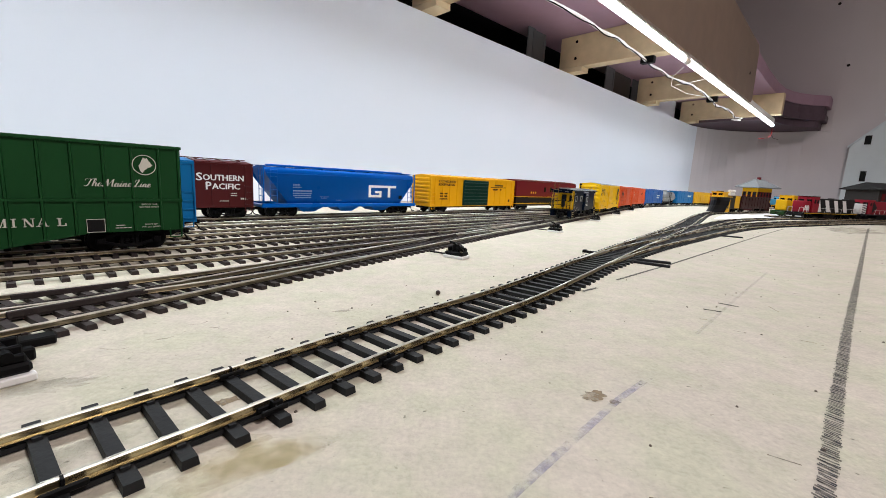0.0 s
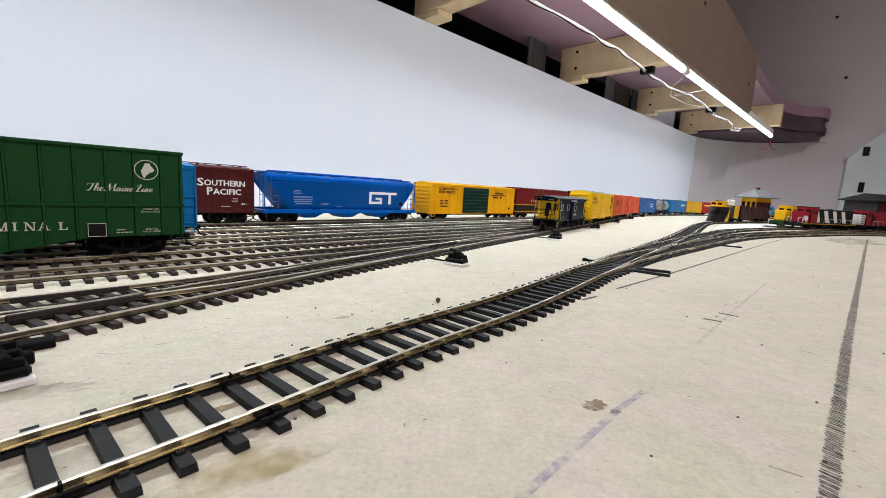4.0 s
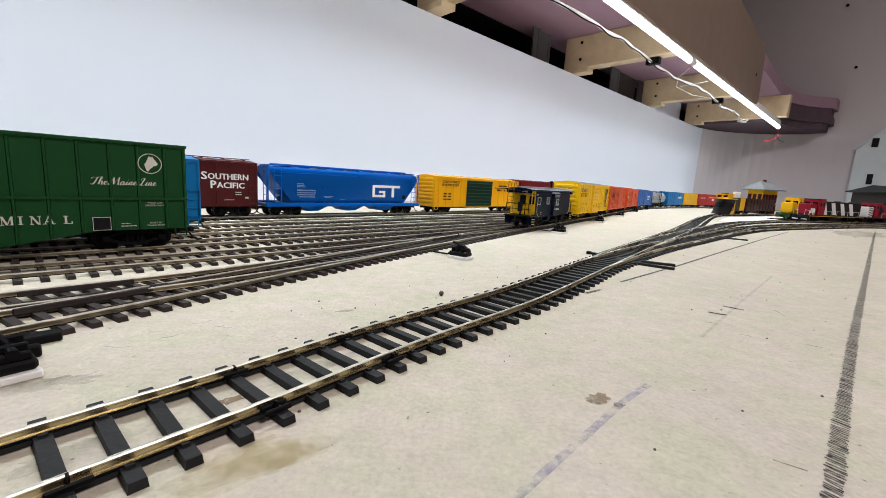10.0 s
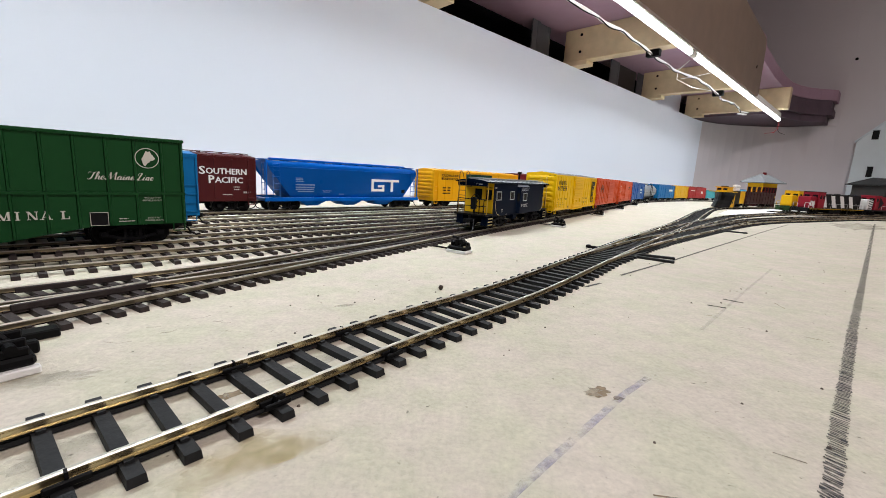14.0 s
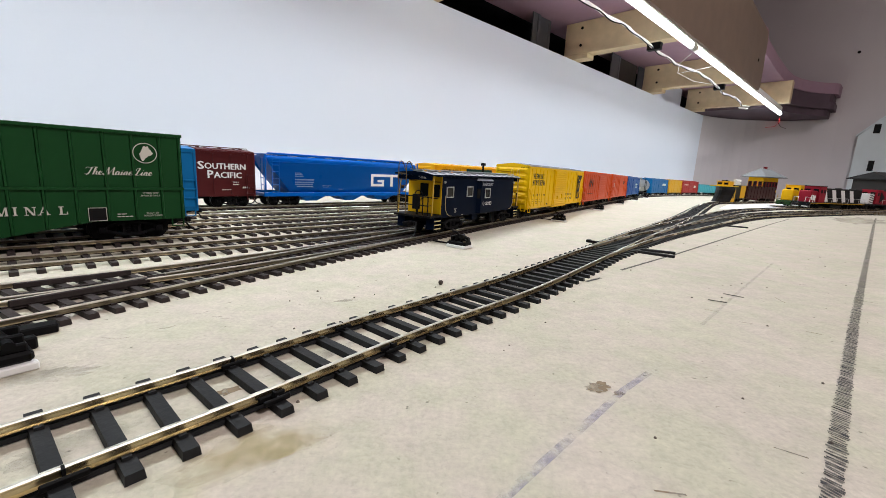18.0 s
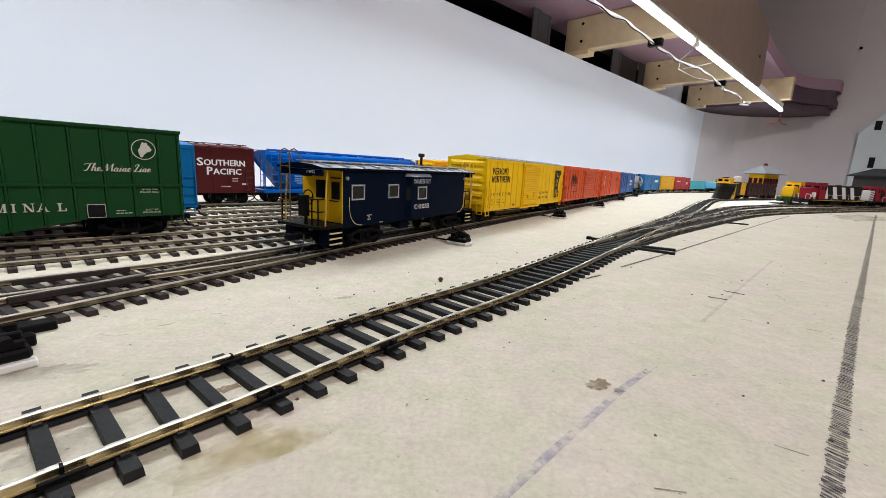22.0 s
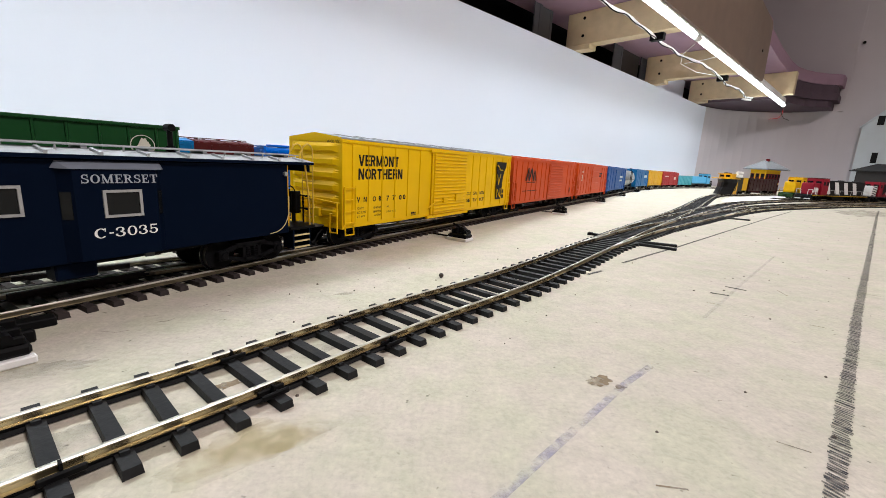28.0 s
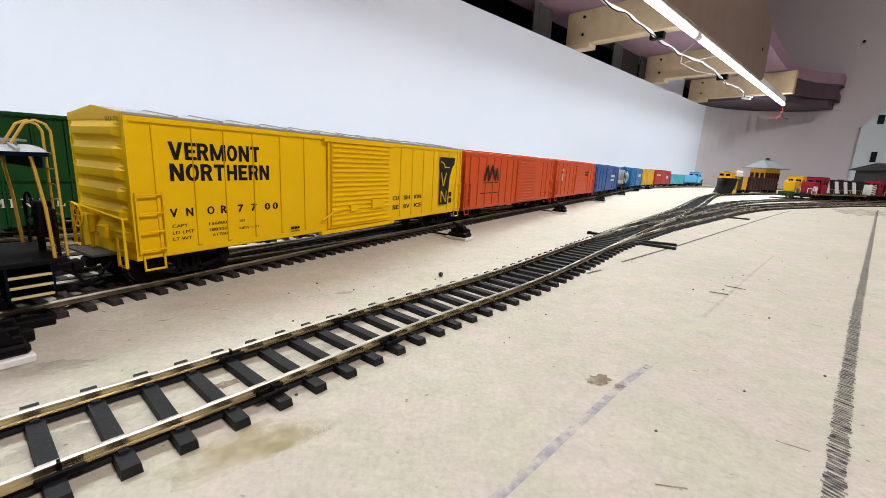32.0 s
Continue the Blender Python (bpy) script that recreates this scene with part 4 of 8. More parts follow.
def wheelset_mesh():
    if "wheelset" not in SHARED:
        bm = bmesh.new()
        for sy in (-1, 1):
            cyl(bm, (0, sy * 0.0078, 0), (0, sy * 0.0097, 0), WHEEL_R, 24)
            cyl(bm, (0, sy * 0.0097, 0), (0, sy * 0.0100, 0), WHEEL_R, 24, WHEEL_R - 0.0004)
            cyl(bm, (0, sy * 0.0071, 0), (0, sy * 0.0078, 0), WHEEL_R + 0.0007, 24)
            for f in bm.faces:
                f.material_index = 0
            for k in range(6):
                a = k * math.pi / 3
                cyl(bm, (0.0032 * math.cos(a), sy * 0.0100, 0.0032 * math.sin(a)), (0.0032 * math.cos(a), sy * 0.01008, 0.0032 * math.sin(a)), 0.0006, 6)
            before = set(bm.faces)
            cyl(bm, (0, sy * 0.0099, 0), (0, sy * 0.01004, 0), 0.0042, 20)
            for f in set(bm.faces) - before:
                f.material_index = 1
        cyl(bm, (0, -0.0078, 0), (0, 0.0078, 0), 0.0012, 8)
        bm.normal_update()
        for f in bm.faces:
            q = f.calc_center_median()
            f.material_index = 0 if abs(f.normal.y) < 0.3 and math.hypot(q.x, q.z) > WHEEL_R - 0.0005 else 1
        SHARED["wheelset"] = mesh_of(bm, "wheelset", [P["steel"], P["truck"]])
    return SHARED["wheelset"]


def sideframe_mesh():
    if "side" not in SHARED:
        bm = bmesh.new()
        def bar(p, q, h, w=0.0007):
            d = Vector((q[0] - p[0], 0, q[1] - p[1]))
            box(bm, 0, d.length, -w, w, -h / 2, h / 2, 0.00015, m=Matrix.Translation((p[0], 0, p[1])) @ Matrix.Rotation(-math.atan2(d.z, d.x), 4, "Y"))
        bar((-0.0062, 0.0081), (0.0062, 0.0081), 0.0017)
        bar((-0.0046, 0.0027), (0.0046, 0.0027), 0.0016)
        for e in (-1, 1):
            bar((e * 0.0055, 0.0080), (e * 0.0112, 0.0062), 0.0015)
            bar((e * 0.0040, 0.0028), (e * 0.0112, 0.0048), 0.0013)
            bar((e * 0.0030, 0.0024), (e * 0.0030, 0.0084), 0.0014)
            box(bm, e * 0.0112 - 0.0018, e * 0.0112 + 0.0018, -0.0014, 0.0014, 0.0036, 0.0071, 0.0004)
            cyl(bm, (e * 0.0112, -0.0020, 0.0053), (e * 0.0112, 0.0020, 0.0053), 0.0012, 10)
        for x in (-0.0013, 0.0013):
            for k in range(4):
                cyl(bm, (x, 0, 0.0036 + 0.0009 * k), (x, 0, 0.0040 + 0.0009 * k), 0.0011, 8)
            cyl(bm, (x, 0, 0.0034), (x, 0, 0.0073), 0.0007, 8)
        SHARED["side"] = mesh_of(bm, "side_frame", P["truck"])
    return SHARED["side"]


def truck(car, x, spin=False, axles=(-0.0105, 0.0105), top=0.0090):
    t = thing("truck", "", "")
    t.parent = car
    t.location = (x, 0, 0)
    for sy in (-1, 1):
        ob = new("side_frame", sideframe_mesh())
        ob.parent, ob.location = t, (0, sy * 0.0122, 0)
    bm = bmesh.new()
    box(bm, -0.003, 0.003, -0.0120, 0.0120, 0.0042, min(0.0085, top), 0.0004)
    part("bolster", bm, P["truck"], t)
    for ax in axles:
        ob = new("wheelset", wheelset_mesh())
        ob.parent, ob.location = t, (ax, 0, WHEEL_R)
        if spin:
            SPIN.append((ob, ax))
    return t


def coupler(car, x, way, hose=True):
    bm = bmesh.new()
    box(bm, min(x, x - way * 0.006), max(x, x - way * 0.006), -0.0032, 0.0032, 0.0062, 0.0086, 0.0003)
    box(bm, min(x, x + way * 0.0042), max(x, x + way * 0.0042), -0.0012, 0.0012, 0.0062, 0.0082, 0.0003)
    box(bm, x + way * 0.0052 - 0.0013, x + way * 0.0052 + 0.0013, -0.0022, 0.0020, 0.0058, 0.0086, 0.0004)
    part("coupler", bm, M["black"], car)
    if hose:
        bm = bmesh.new()
        pts = [(x + way * 0.001, -0.005, 0.0075), (x + way * 0.0035, -0.0052, 0.0055), (x + way * 0.0050, -0.0050, 0.0030), (x + way * 0.0075, -0.0045, 0.0016), (x + way * 0.0098, -0.0042, 0.0020)]
        wire(bm, pts, 0.00045)
        part("air_hose", bm, M["black"], car)


def ladder(car, x0, x1, z0, z1, y, rungs, material, name="ladder", r=0.00028, rails=True, along="x"):
    bm = bmesh.new()

    def p(a, z):
        return (a, y, z) if along == "x" else (y, a, z)
    for k in range(rungs):
        z = z0 + (z1 - z0) * k / max(1, rungs - 1)
        wire(bm, [p(x0, z), p(x1, z)], r)
    if rails:
        for a in (x0, x1):
            wire(bm, [p(a, z0 - 0.0008), p(a, z1 + 0.0006)], r * 1.25)
    return part(name, bm, material, car)


def ridged_end(car, x, way, w, z0, z1, material, ridges, depth=0.0013, name="end_panel"):
    """A corrugated steel end: rounded ridges that die out toward the corners."""
    bm = bmesh.new()
    ys = [-w / 2, -w / 2 + 0.0012, -w / 2 + 0.0042, 0.0, w / 2 - 0.0042, w / 2 - 0.0012, w / 2]
    k = [0, 0, 1, 1, 1, 0, 0]
    rows = []
    n = ridges * 6
    for i in range(n + 1):
        z = z0 + (z1 - z0) * i / n
        ph = (i % 6) / 6
        up = 0.0 if ph < 0.17 else (1.0 if 0.33 <= ph <= 0.67 else 0.55)
        rows.append([bm.verts.new((x + way * (0.0003 + depth * up * kk), yy, z)) for yy, kk in zip(ys, k)])
    for a, b in zip(rows[:-1], rows[1:]):
        for q in range(len(ys) - 1):
            bm.faces.new((a[q], a[q + 1], b[q + 1], b[q]))
    bk = [bm.verts.new((x, yy, zz)) for yy, zz in ((-w / 2, z0), (w / 2, z0), (w / 2, z1), (-w / 2, z1))]
    bm.faces.new(bk)
    bmesh.ops.recalc_face_normals(bm, faces=bm.faces[:])
    return part(name, bm, material, car)


def gable_roof(car, length, w, z, rise, material, seams=12, over=0.0004):
    bm = bmesh.new()
    prof = [(-w / 2 - over, z), (-w / 2 - over, z + 0.0007), (0, z + rise), (w / 2 + over, z + 0.0007), (w / 2 + over, z)]
    a = [bm.verts.new((-length / 2, y, q)) for y, q in prof]
    b = [bm.verts.new((length / 2, y, q)) for y, q in prof]
    bm.faces.new(a)
    bm.faces.new(b[::-1])
    for i in range(5):
        bm.faces.new((a[i], b[i], b[(i + 1) % 5], a[(i + 1) % 5]))
    bmesh.ops.recalc_face_normals(bm, faces=bm.faces[:])
    for k in range(1, seams):
        x = -length / 2 + length * k / seams
        for sy in (-1, 1):
            m = Matrix.Translation((x, 0, 0))
            vs = box(bm, -0.0004, 0.0004, 0, w / 2 + over, -0.0003, 0.0004)
            for v in vs:
                f = v.co.y / (w / 2 + over)
                v.co.z += z + rise + (0.0007 - rise) * f
                v.co.y *= sy
            bmesh.ops.transform(bm, matrix=m, verts=vs)
            bmesh.ops.recalc_face_normals(bm, faces=list({q for v in vs for q in v.link_faces}))
    return part("roof", bm, material, car)


def louvred_door(car, x0, x1, z0, z1, y, material, ribs, name="door"):
    bm = bmesh.new()
    box(bm, x0, x1, y - 0.0009, y, z0, z1, 0.0002)
    d = part(name, bm, material, car)
    bm = bmesh.new()
    h = (x1 - x0) / 2 - 0.0022
    vs = box(bm, -h, h, -0.0008, 0.0, -0.00055, 0.00055)
    for v in vs:
        if v.co.y < -0.0004:
            v.co.z *= 0.35
    me = mesh_of(bm, "louvre", material)
    for k in range(ribs):
        ob = new("louvre", me)
        ob.parent, ob.location = d, ((x0 + x1) / 2, y - 0.0008, z0 + (z1 - z0) * (k + 0.75) / (ribs + 0.5))
    return d


def boxcar(label, length, h, w, z0, body, roof, ribs, door, door_mat=None, door_ribs=9, detail=True, end_ridges=7, spin=False, group="", seams=11, inset=0.024, proud=0.0006):
    """A steel boxcar. ribs: side posts, metres from the rear end. door: from, to, from the rear end."""
    c = thing("boxcar", label, "boxcar", group)
    hl = length / 2
    y = -w / 2
    bm = bmesh.new()
    box(bm, -hl + 0.0005, hl - 0.0005, -w / 2, w / 2, z0, z0 + h, 0.0003)
    part("body", bm, body, c)
    for sy in (-1, 1):
        for r in ribs:
            bm = bmesh.new()
            vs = box(bm, r - hl - 0.00085, r - hl + 0.00085, sy * w / 2 - proud, sy * w / 2 + proud, z0 + 0.0016, z0 + h - 0.0014)
            for v in vs:
                if abs(v.co.y) > w / 2:
                    v.co.x = r - hl + (v.co.x - r + hl) * 0.74
                    v.co.z += 0.0009 if v.co.z < z0 + h / 2 else -0.0006
            part("side_post", bm, body, c)
        bm = bmesh.new()
        box(bm, -hl, hl, sy * w / 2 - 0.0006, sy * w / 2 + 0.0006, z0 + h - 0.0013, z0 + h + 0.0001)
        part("top_chord", bm, body, c)
        for e in (-1, 1):
            bm = bmesh.new()
            box(bm, min(e * hl, e * (hl - 0.0013)), max(e * hl, e * (hl - 0.0013)), sy * w / 2 - 0.0006, sy * w / 2 + 0.0005, z0, z0 + h - 0.0014)
            part("corner_post", bm, body, c)
        d = louvred_door(c, door[0] - hl, door[1] - hl, z0 + 0.0012, z0 + h - 0.0022, -w / 2 - 0.0002, door_mat or body, door_ribs)
        if sy > 0:
            d.matrix_basis = Matrix.Rotation(math.pi, 4, "Z")
    gable_roof(c, length, w, z0 + h + 0.0002, 0.0026, roof, seams)
    for e in (-1, 1):
        # end: gable plate over the ridges
        ridged_end(c, e * (hl - 0.0004), e, w - 0.0004, z0 + 0.004, z0 + h - 0.0012, body, end_ridges)
        bm = bmesh.new()
        vs = [bm.verts.new((e * (hl + dx), yy, zz)) for dx in (-0.0006, 0.0002) for yy, zz in ((-w / 2, z0 + h - 0.0012), (w / 2, z0 + h - 0.0012), (w / 2, z0 + h + 0.0008), (0, z0 + h + 0.0029), (-w / 2, z0 + h + 0.0008))]
        bm.faces.new(vs[:5])
        bm.faces.new(vs[5:][::-1])
        for i in range(5):
            bm.faces.new((vs[i], vs[i + 5], vs[5 + (i + 1) % 5], vs[(i + 1) % 5]))
        bmesh.ops.recalc_face_normals(bm, faces=bm.faces[:])
        part("end_gable", bm, body, c)
        bm = bmesh.new()
        box(bm, min(e * hl, e * (hl - 0.001)), max(e * hl, e * (hl - 0.001)), -w / 2, w / 2, z0, z0 + 0.004)
        part("end_sill", bm, body, c)
        truck(c, e * (hl - inset), spin, top=z0)
        coupler(c, e * hl, e)
    bm = bmesh.new()
    box(bm, -hl + 0.002, hl - 0.002, -0.0035, 0.0035, z0 - 0.0028, z0 - 0.0002)
    for k in range(7):
        xx = -hl + 0.045 + (length - 0.09) * k / 6
        box(bm, xx - 0.0008, xx + 0.0008, -w / 2 + 0.002, w / 2 - 0.002, z0 - 0.0014, z0 - 0.0001)
    part("underframe", bm, M["black"], c)
    if detail:
        ladder(c, -hl + 0.0008, -hl + 0.0078, z0 + 0.0028, z0 + 0.0188, y - 0.0012, 4, body)
        ladder(c, hl - 0.0078, hl - 0.0008, z0 + 0.0028, z0 + 0.0188, y - 0.0012, 4, body)
        for e in (-1, 1):
            bm = bmesh.new()
            xa, xb = e * hl - e * 0.0018, e * hl - e * 0.0072
            wire(bm, [(xa, y - 0.0006, z0 + 0.0012), (xa, y - 0.0008, z0 - 0.0030), (xb, y - 0.0008, z0 - 0.0030), (xb, y - 0.0006, z0 + 0.0012)], 0.00032)
            part("stirrup_step", bm, body, c)
    return c


def row_even(a, b, n):
    return [a + (b - a) * k / (n - 1) for k in range(n)]


def yellow_boxcar():
    L, W, z0, h = 0.1925, 0.0340, 0.0091, 0.0400
    posts = [0.0072, 0.0182, 0.0283, 0.0388, 0.0499, 0.0612, 0.1256, 0.1365, 0.1475, 0.1585, 0.1765, 0.1875]
    c = boxcar("bright yellow louvred-door boxcar with black lettering in the moving train", L, h, W, z0, P["yellow"], P["roof"], posts, (0.0725, 0.1160), door_ribs=17, end_ridges=6, spin=True, group="moving train", seams=14, inset=0.0165, proud=0.0005)
    hl, y = L / 2, -W / 2 - 0.00035
    ink = P["ink"]
    for wd, x, z, ht, wid in (("V", 0.0100, 0.0208, 0.0025, 0.0020), ("N", 0.0147, 0.0208, 0.0025, 0.0019), ("O", 0.0212, 0.0208, 0.0025, 0.0022), ("R", 0.0258, 0.0208, 0.0025, 0.0019), ("7", 0.0318, 0.0207, 0.0025, 0.0018), ("7", 0.0368, 0.0207, 0.0025, 0.0018), ("0", 0.0424, 0.0207, 0.0025, 0.0020), ("0", 0.0458, 0.0207, 0.0025, 0.0020),
                             ("CAPY", 0.0102, 0.0175, 0.0010, 0.0046), ("LD LMT", 0.0102, 0.0155, 0.0010, 0.0064), ("LT WT", 0.0102, 0.0135, 0.0010, 0.0056), ("156000", 0.0215, 0.0172, 0.0010, 0.0060), ("188300", 0.0215, 0.0152, 0.0010, 0.0060), ("61700", 0.0225, 0.0134, 0.0010, 0.0050),
                             ("XM", 0.0320, 0.0172, 0.0009, 0.0020), ("NEW 1-77", 0.0320, 0.0146, 0.0009, 0.0074), ("CU", 0.1190, 0.0200, 0.0022, 0.0052), ("SH", 0.1290, 0.0200, 0.0022, 0.0054), ("ION", 0.1388, 0.0200, 0.0022, 0.0070), ("SE", 0.1190, 0.0152, 0.0022, 0.0052), ("RV", 0.1290, 0.0152, 0.0022, 0.0054), ("ICE", 0.1390, 0.0152, 0.0022, 0.0068)):
        printed(wd, x - hl, z, ht, c, ink, -W / 2, wid, [p - hl for p in posts], 0.0005, 0.00062, bold=0.045 if ht > 0.002 else 0.012)
    for wd, z, wid in (("VERMONT", 0.0378, 0.0300), ("NORTHERN", 0.0315, 0.0338)):
        block(wd, 0.0108 - hl, z, 0.0052, c, ink, -W / 2, wid, [p - hl for p in posts], 0.0005, 0.00062)
    bars(c, ink, y, [(0.0535 - hl, 0.0578 - hl, 0.0122, 0.0132), (0.0535 - hl, 0.0580 - hl, 0.0113, 0.0116)])
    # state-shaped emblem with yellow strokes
    e = [(0.1642, 0.0440), (0.1828, 0.0440), (0.1822, 0.0400), (0.1795, 0.0375), (0.1770, 0.0320), (0.1762, 0.0240), (0.1750, 0.0150), (0.1655, 0.0150), (0.1650, 0.0330)]
    decal("emblem", [(x - hl, z) for x, z in e], c, ink, y - 0.0005)
    for pts in (((0.1660, 0.0345), (0.1690, 0.0265), (0.1722, 0.0345)), ((0.1668, 0.0165), (0.1668, 0.0235), (0.1728, 0.0165), (0.1728, 0.0235)), ((0.1650, 0.0415), (0.1690, 0.0400), (0.1700, 0.0380), (0.1760, 0.0378))):
        bm = bmesh.new()
        for a, b in zip(pts[:-1], pts[1:]):
            wire(bm, [(a[0] - hl, y - 0.0006, a[1]), (b[0] - hl, y - 0.0006, b[1])], 0.00045, 4)
        part("emblem_stroke", bm, P["yellow"], c)
    for z in (0.0155, 0.0195):
        bm = bmesh.new()
        box(bm, 0.1780 - hl, 0.1812 - hl, y - 0.0001, y, z, z + 0.0030)
        part("data_panel", bm, ink, c)
    # door gear
    bm = bmesh.new()
    wire(bm, [(0.0690 - hl, y - 0.0012, 0.0145), (0.0760 - hl, y - 0.0016, 0.0180), (0.0800 - hl, y - 0.0016, 0.0180)], 0.0004)
    wire(bm, [(0.0740 - hl, y - 0.0014, 0.0092), (0.0740 - hl, y - 0.0014, 0.0470)], 0.0003)
    part("door_latch", bm, P["yellow"], c)
    bm = bmesh.new()
    box(bm, 0.0700 - hl, 0.1180 - hl, y - 0.0014, y + 0.0002, 0.0470, 0.0482)
    box(bm, 0.0680 - hl, 0.1180 - hl, y - 0.0016, y + 0.0002, 0.0083, 0.0097)
    part("door_track", bm, P["yellow"], c)
    for x, z, w2, h2 in ((0.1000, 0.0175, 0.0095, 0.0042), (0.0850, 0.0170, 0.0050, 0.0028)):
        bm = bmesh.new()
        box(bm, x - hl, x + w2 - hl, y - 0.0021, y - 0.0006, z, z + h2, 0.0002)
        part("door_placard", bm, P["yellow"], c)
    # brake end
    x = -hl
    bm = bmesh.new()
    wire(bm, [(x - 0.0022, 0.0165, 0.0230), (x - 0.0024, 0.0, 0.0222), (x - 0.0022, -0.0165, 0.0212), (x - 0.0012, -0.0172, 0.0212)], 0.00032)
    wire(bm, [(x - 0.0022, -0.0165, 0.0212), (x - 0.0022, -0.0165, 0.0075), (x - 0.0022, -0.0120, 0.0075), (x - 0.0022, -0.0120, 0.0160)], 0.00034)
    for z in (0.0120, 0.0160):
        wire(bm, [(x - 0.0022, -0.0165, z), (x - 0.0022, -0.0120, z)], 0.00028)
    wire(bm, [(x - 0.0022, 0.0165, 0.0230), (x - 0.0022, 0.0165, 0.0100), (x - 0.0022, 0.0115, 0.0100), (x - 0.0022, 0.0115, 0.0190)], 0.00034)
    part("end_handrail", bm, P["yellow"], c)
    bm = bmesh.new()
    for k in range(14):
        a0, a1 = 2 * math.pi * k / 14, 2 * math.pi * (k + 1) / 14
        wire(bm, [(x - 0.0030, 0.0105 + 0.0034 * math.cos(a0), 0.0195 + 0.0034 * math.sin(a0)), (x - 0.0030, 0.0105 + 0.0034 * math.cos(a1), 0.0195 + 0.0034 * math.sin(a1))], 0.0003, 5)
    for k in range(6):
        a0 = math.pi * k / 3
        wire(bm, [(x - 0.0028, 0.0105, 0.0195), (x - 0.0030, 0.0105 + 0.0034 * math.cos(a0), 0.0195 + 0.0034 * math.sin(a0))], 0.00025, 4)
    part("brake_wheel", bm, P["yellow"], c)
    bm = bmesh.new()
    box(bm, x - 0.0028, x, 0.0042, 0.0090, 0.0150, 0.0205, 0.0003)
    box(bm, x - 0.0024, x, -0.0050, -0.0010, 0.0140, 0.0180, 0.0003)
    cyl(bm, (x - 0.0016, 0.0060, 0.0100), (x - 0.0016, 0.0060, 0.0155), 0.0006, 8)
    part("brake_gear", bm, P["yellow"], c)
    bm = bmesh.new()
    box(bm, x - 0.0062, x - 0.0002, -0.0060, 0.0110, 0.0094, 0.0100)
    part("crossover_platform", bm, P["grey"], c, "grey perforated end platform")
    lettering("VNOR 7700", 0, 0, 0.0013, c, ink, 0, 0.0078).matrix_basis = Matrix.Translation((-hl - 0.0005, -0.0085, 0.0474)) @ Matrix.Rotation(radians(-90), 4, "Z") @ Matrix.Rotation(radians(90), 4, "X")
    return c, L


def orange_boxcar(second=False):
    L = 0.1772 if second else 0.1897
    W, z0, h = 0.0350, 0.0088, 0.0392
    lab = "orange-red boxcar with black block lettering in the moving train" if second else "orange-red ribbed boxcar with black mountain emblem in the moving train"
    d0 = L * 0.43 if second else L * 0.48
    posts = [p for p in row_even(0.008, L - 0.008, 15 if not second else 12) if not d0 - 0.003 < p < d0 + L * 0.27 + 0.003]
    c = boxcar(lab, L, h, W, z0, P["orange"], P["orange"], posts, (d0, d0 + L * 0.24), door_ribs=13 if not second else 4, end_ridges=7, spin=True, group="moving train")
    y = -W / 2 - 0.0008
    hl = L / 2
    if not second:
        for k, (a, tip, b) in enumerate(((0.028, 0.034, 0.038), (0.036, 0.042, 0.049), (0.046, 0.050, 0.054))):
            decal("emblem", [(a - hl, 0.0290), (tip - hl - 0.001, 0.0405 - 0.002 * (k == 2)), (tip - hl + 0.001, 0.0405 - 0.002 * (k == 2)), (b - hl, 0.0290), (b - hl - 0.0024, 0.0290), (tip - hl, 0.0370), (a - hl + 0.0024, 0.0290)], c, P["ink"], y)
        bars(c, P["ink"], y + 0.0003, [(0.030 - hl, 0.053 - hl, 0.0272, 0.0279), (0.024 - hl, 0.060 - hl, 0.0195, 0.0202), (0.168 - hl, 0.172 - hl, 0.014, 0.020)])
    else:
        bars(c, P["ink"], y, [(0.105 - hl, 0.140 - hl, 0.0360, 0.0382), (0.112 - hl, 0.134 - hl, 0.0325, 0.0347)])
        bars(c, P["cream"], y, [(0.020 - hl, 0.026 - hl, 0.0380, 0.0400), (0.020 - hl, 0.024 - hl, 0.0270, 0.0350)])
    return c, L


def plain_boxcar(label, key, L, roof=None, door_key=None, h=0.0385, bars_rows=(), bar_key="cream", posts=9, group="moving train", spin=False, door=(0.40, 0.62)):
    W, z0 = 0.0345, 0.0088
    ps = [p for p in row_even(0.007, L - 0.007, posts) if not L * door[0] - 0.003 < p < L * door[1] + 0.003]
    c = boxcar(label, L, h, W, z0, P[key], P[roof or key], ps, (L * door[0], L * door[1]), P[door_key] if door_key else None, door_ribs=6, end_ridges=6, group=group, spin=spin)
    if bars_rows:
        bars(c, P[bar_key], -W / 2 - 0.0008, [(a - L / 2, b - L / 2, z, q) for a, b, z, q in bars_rows])
    return c, L


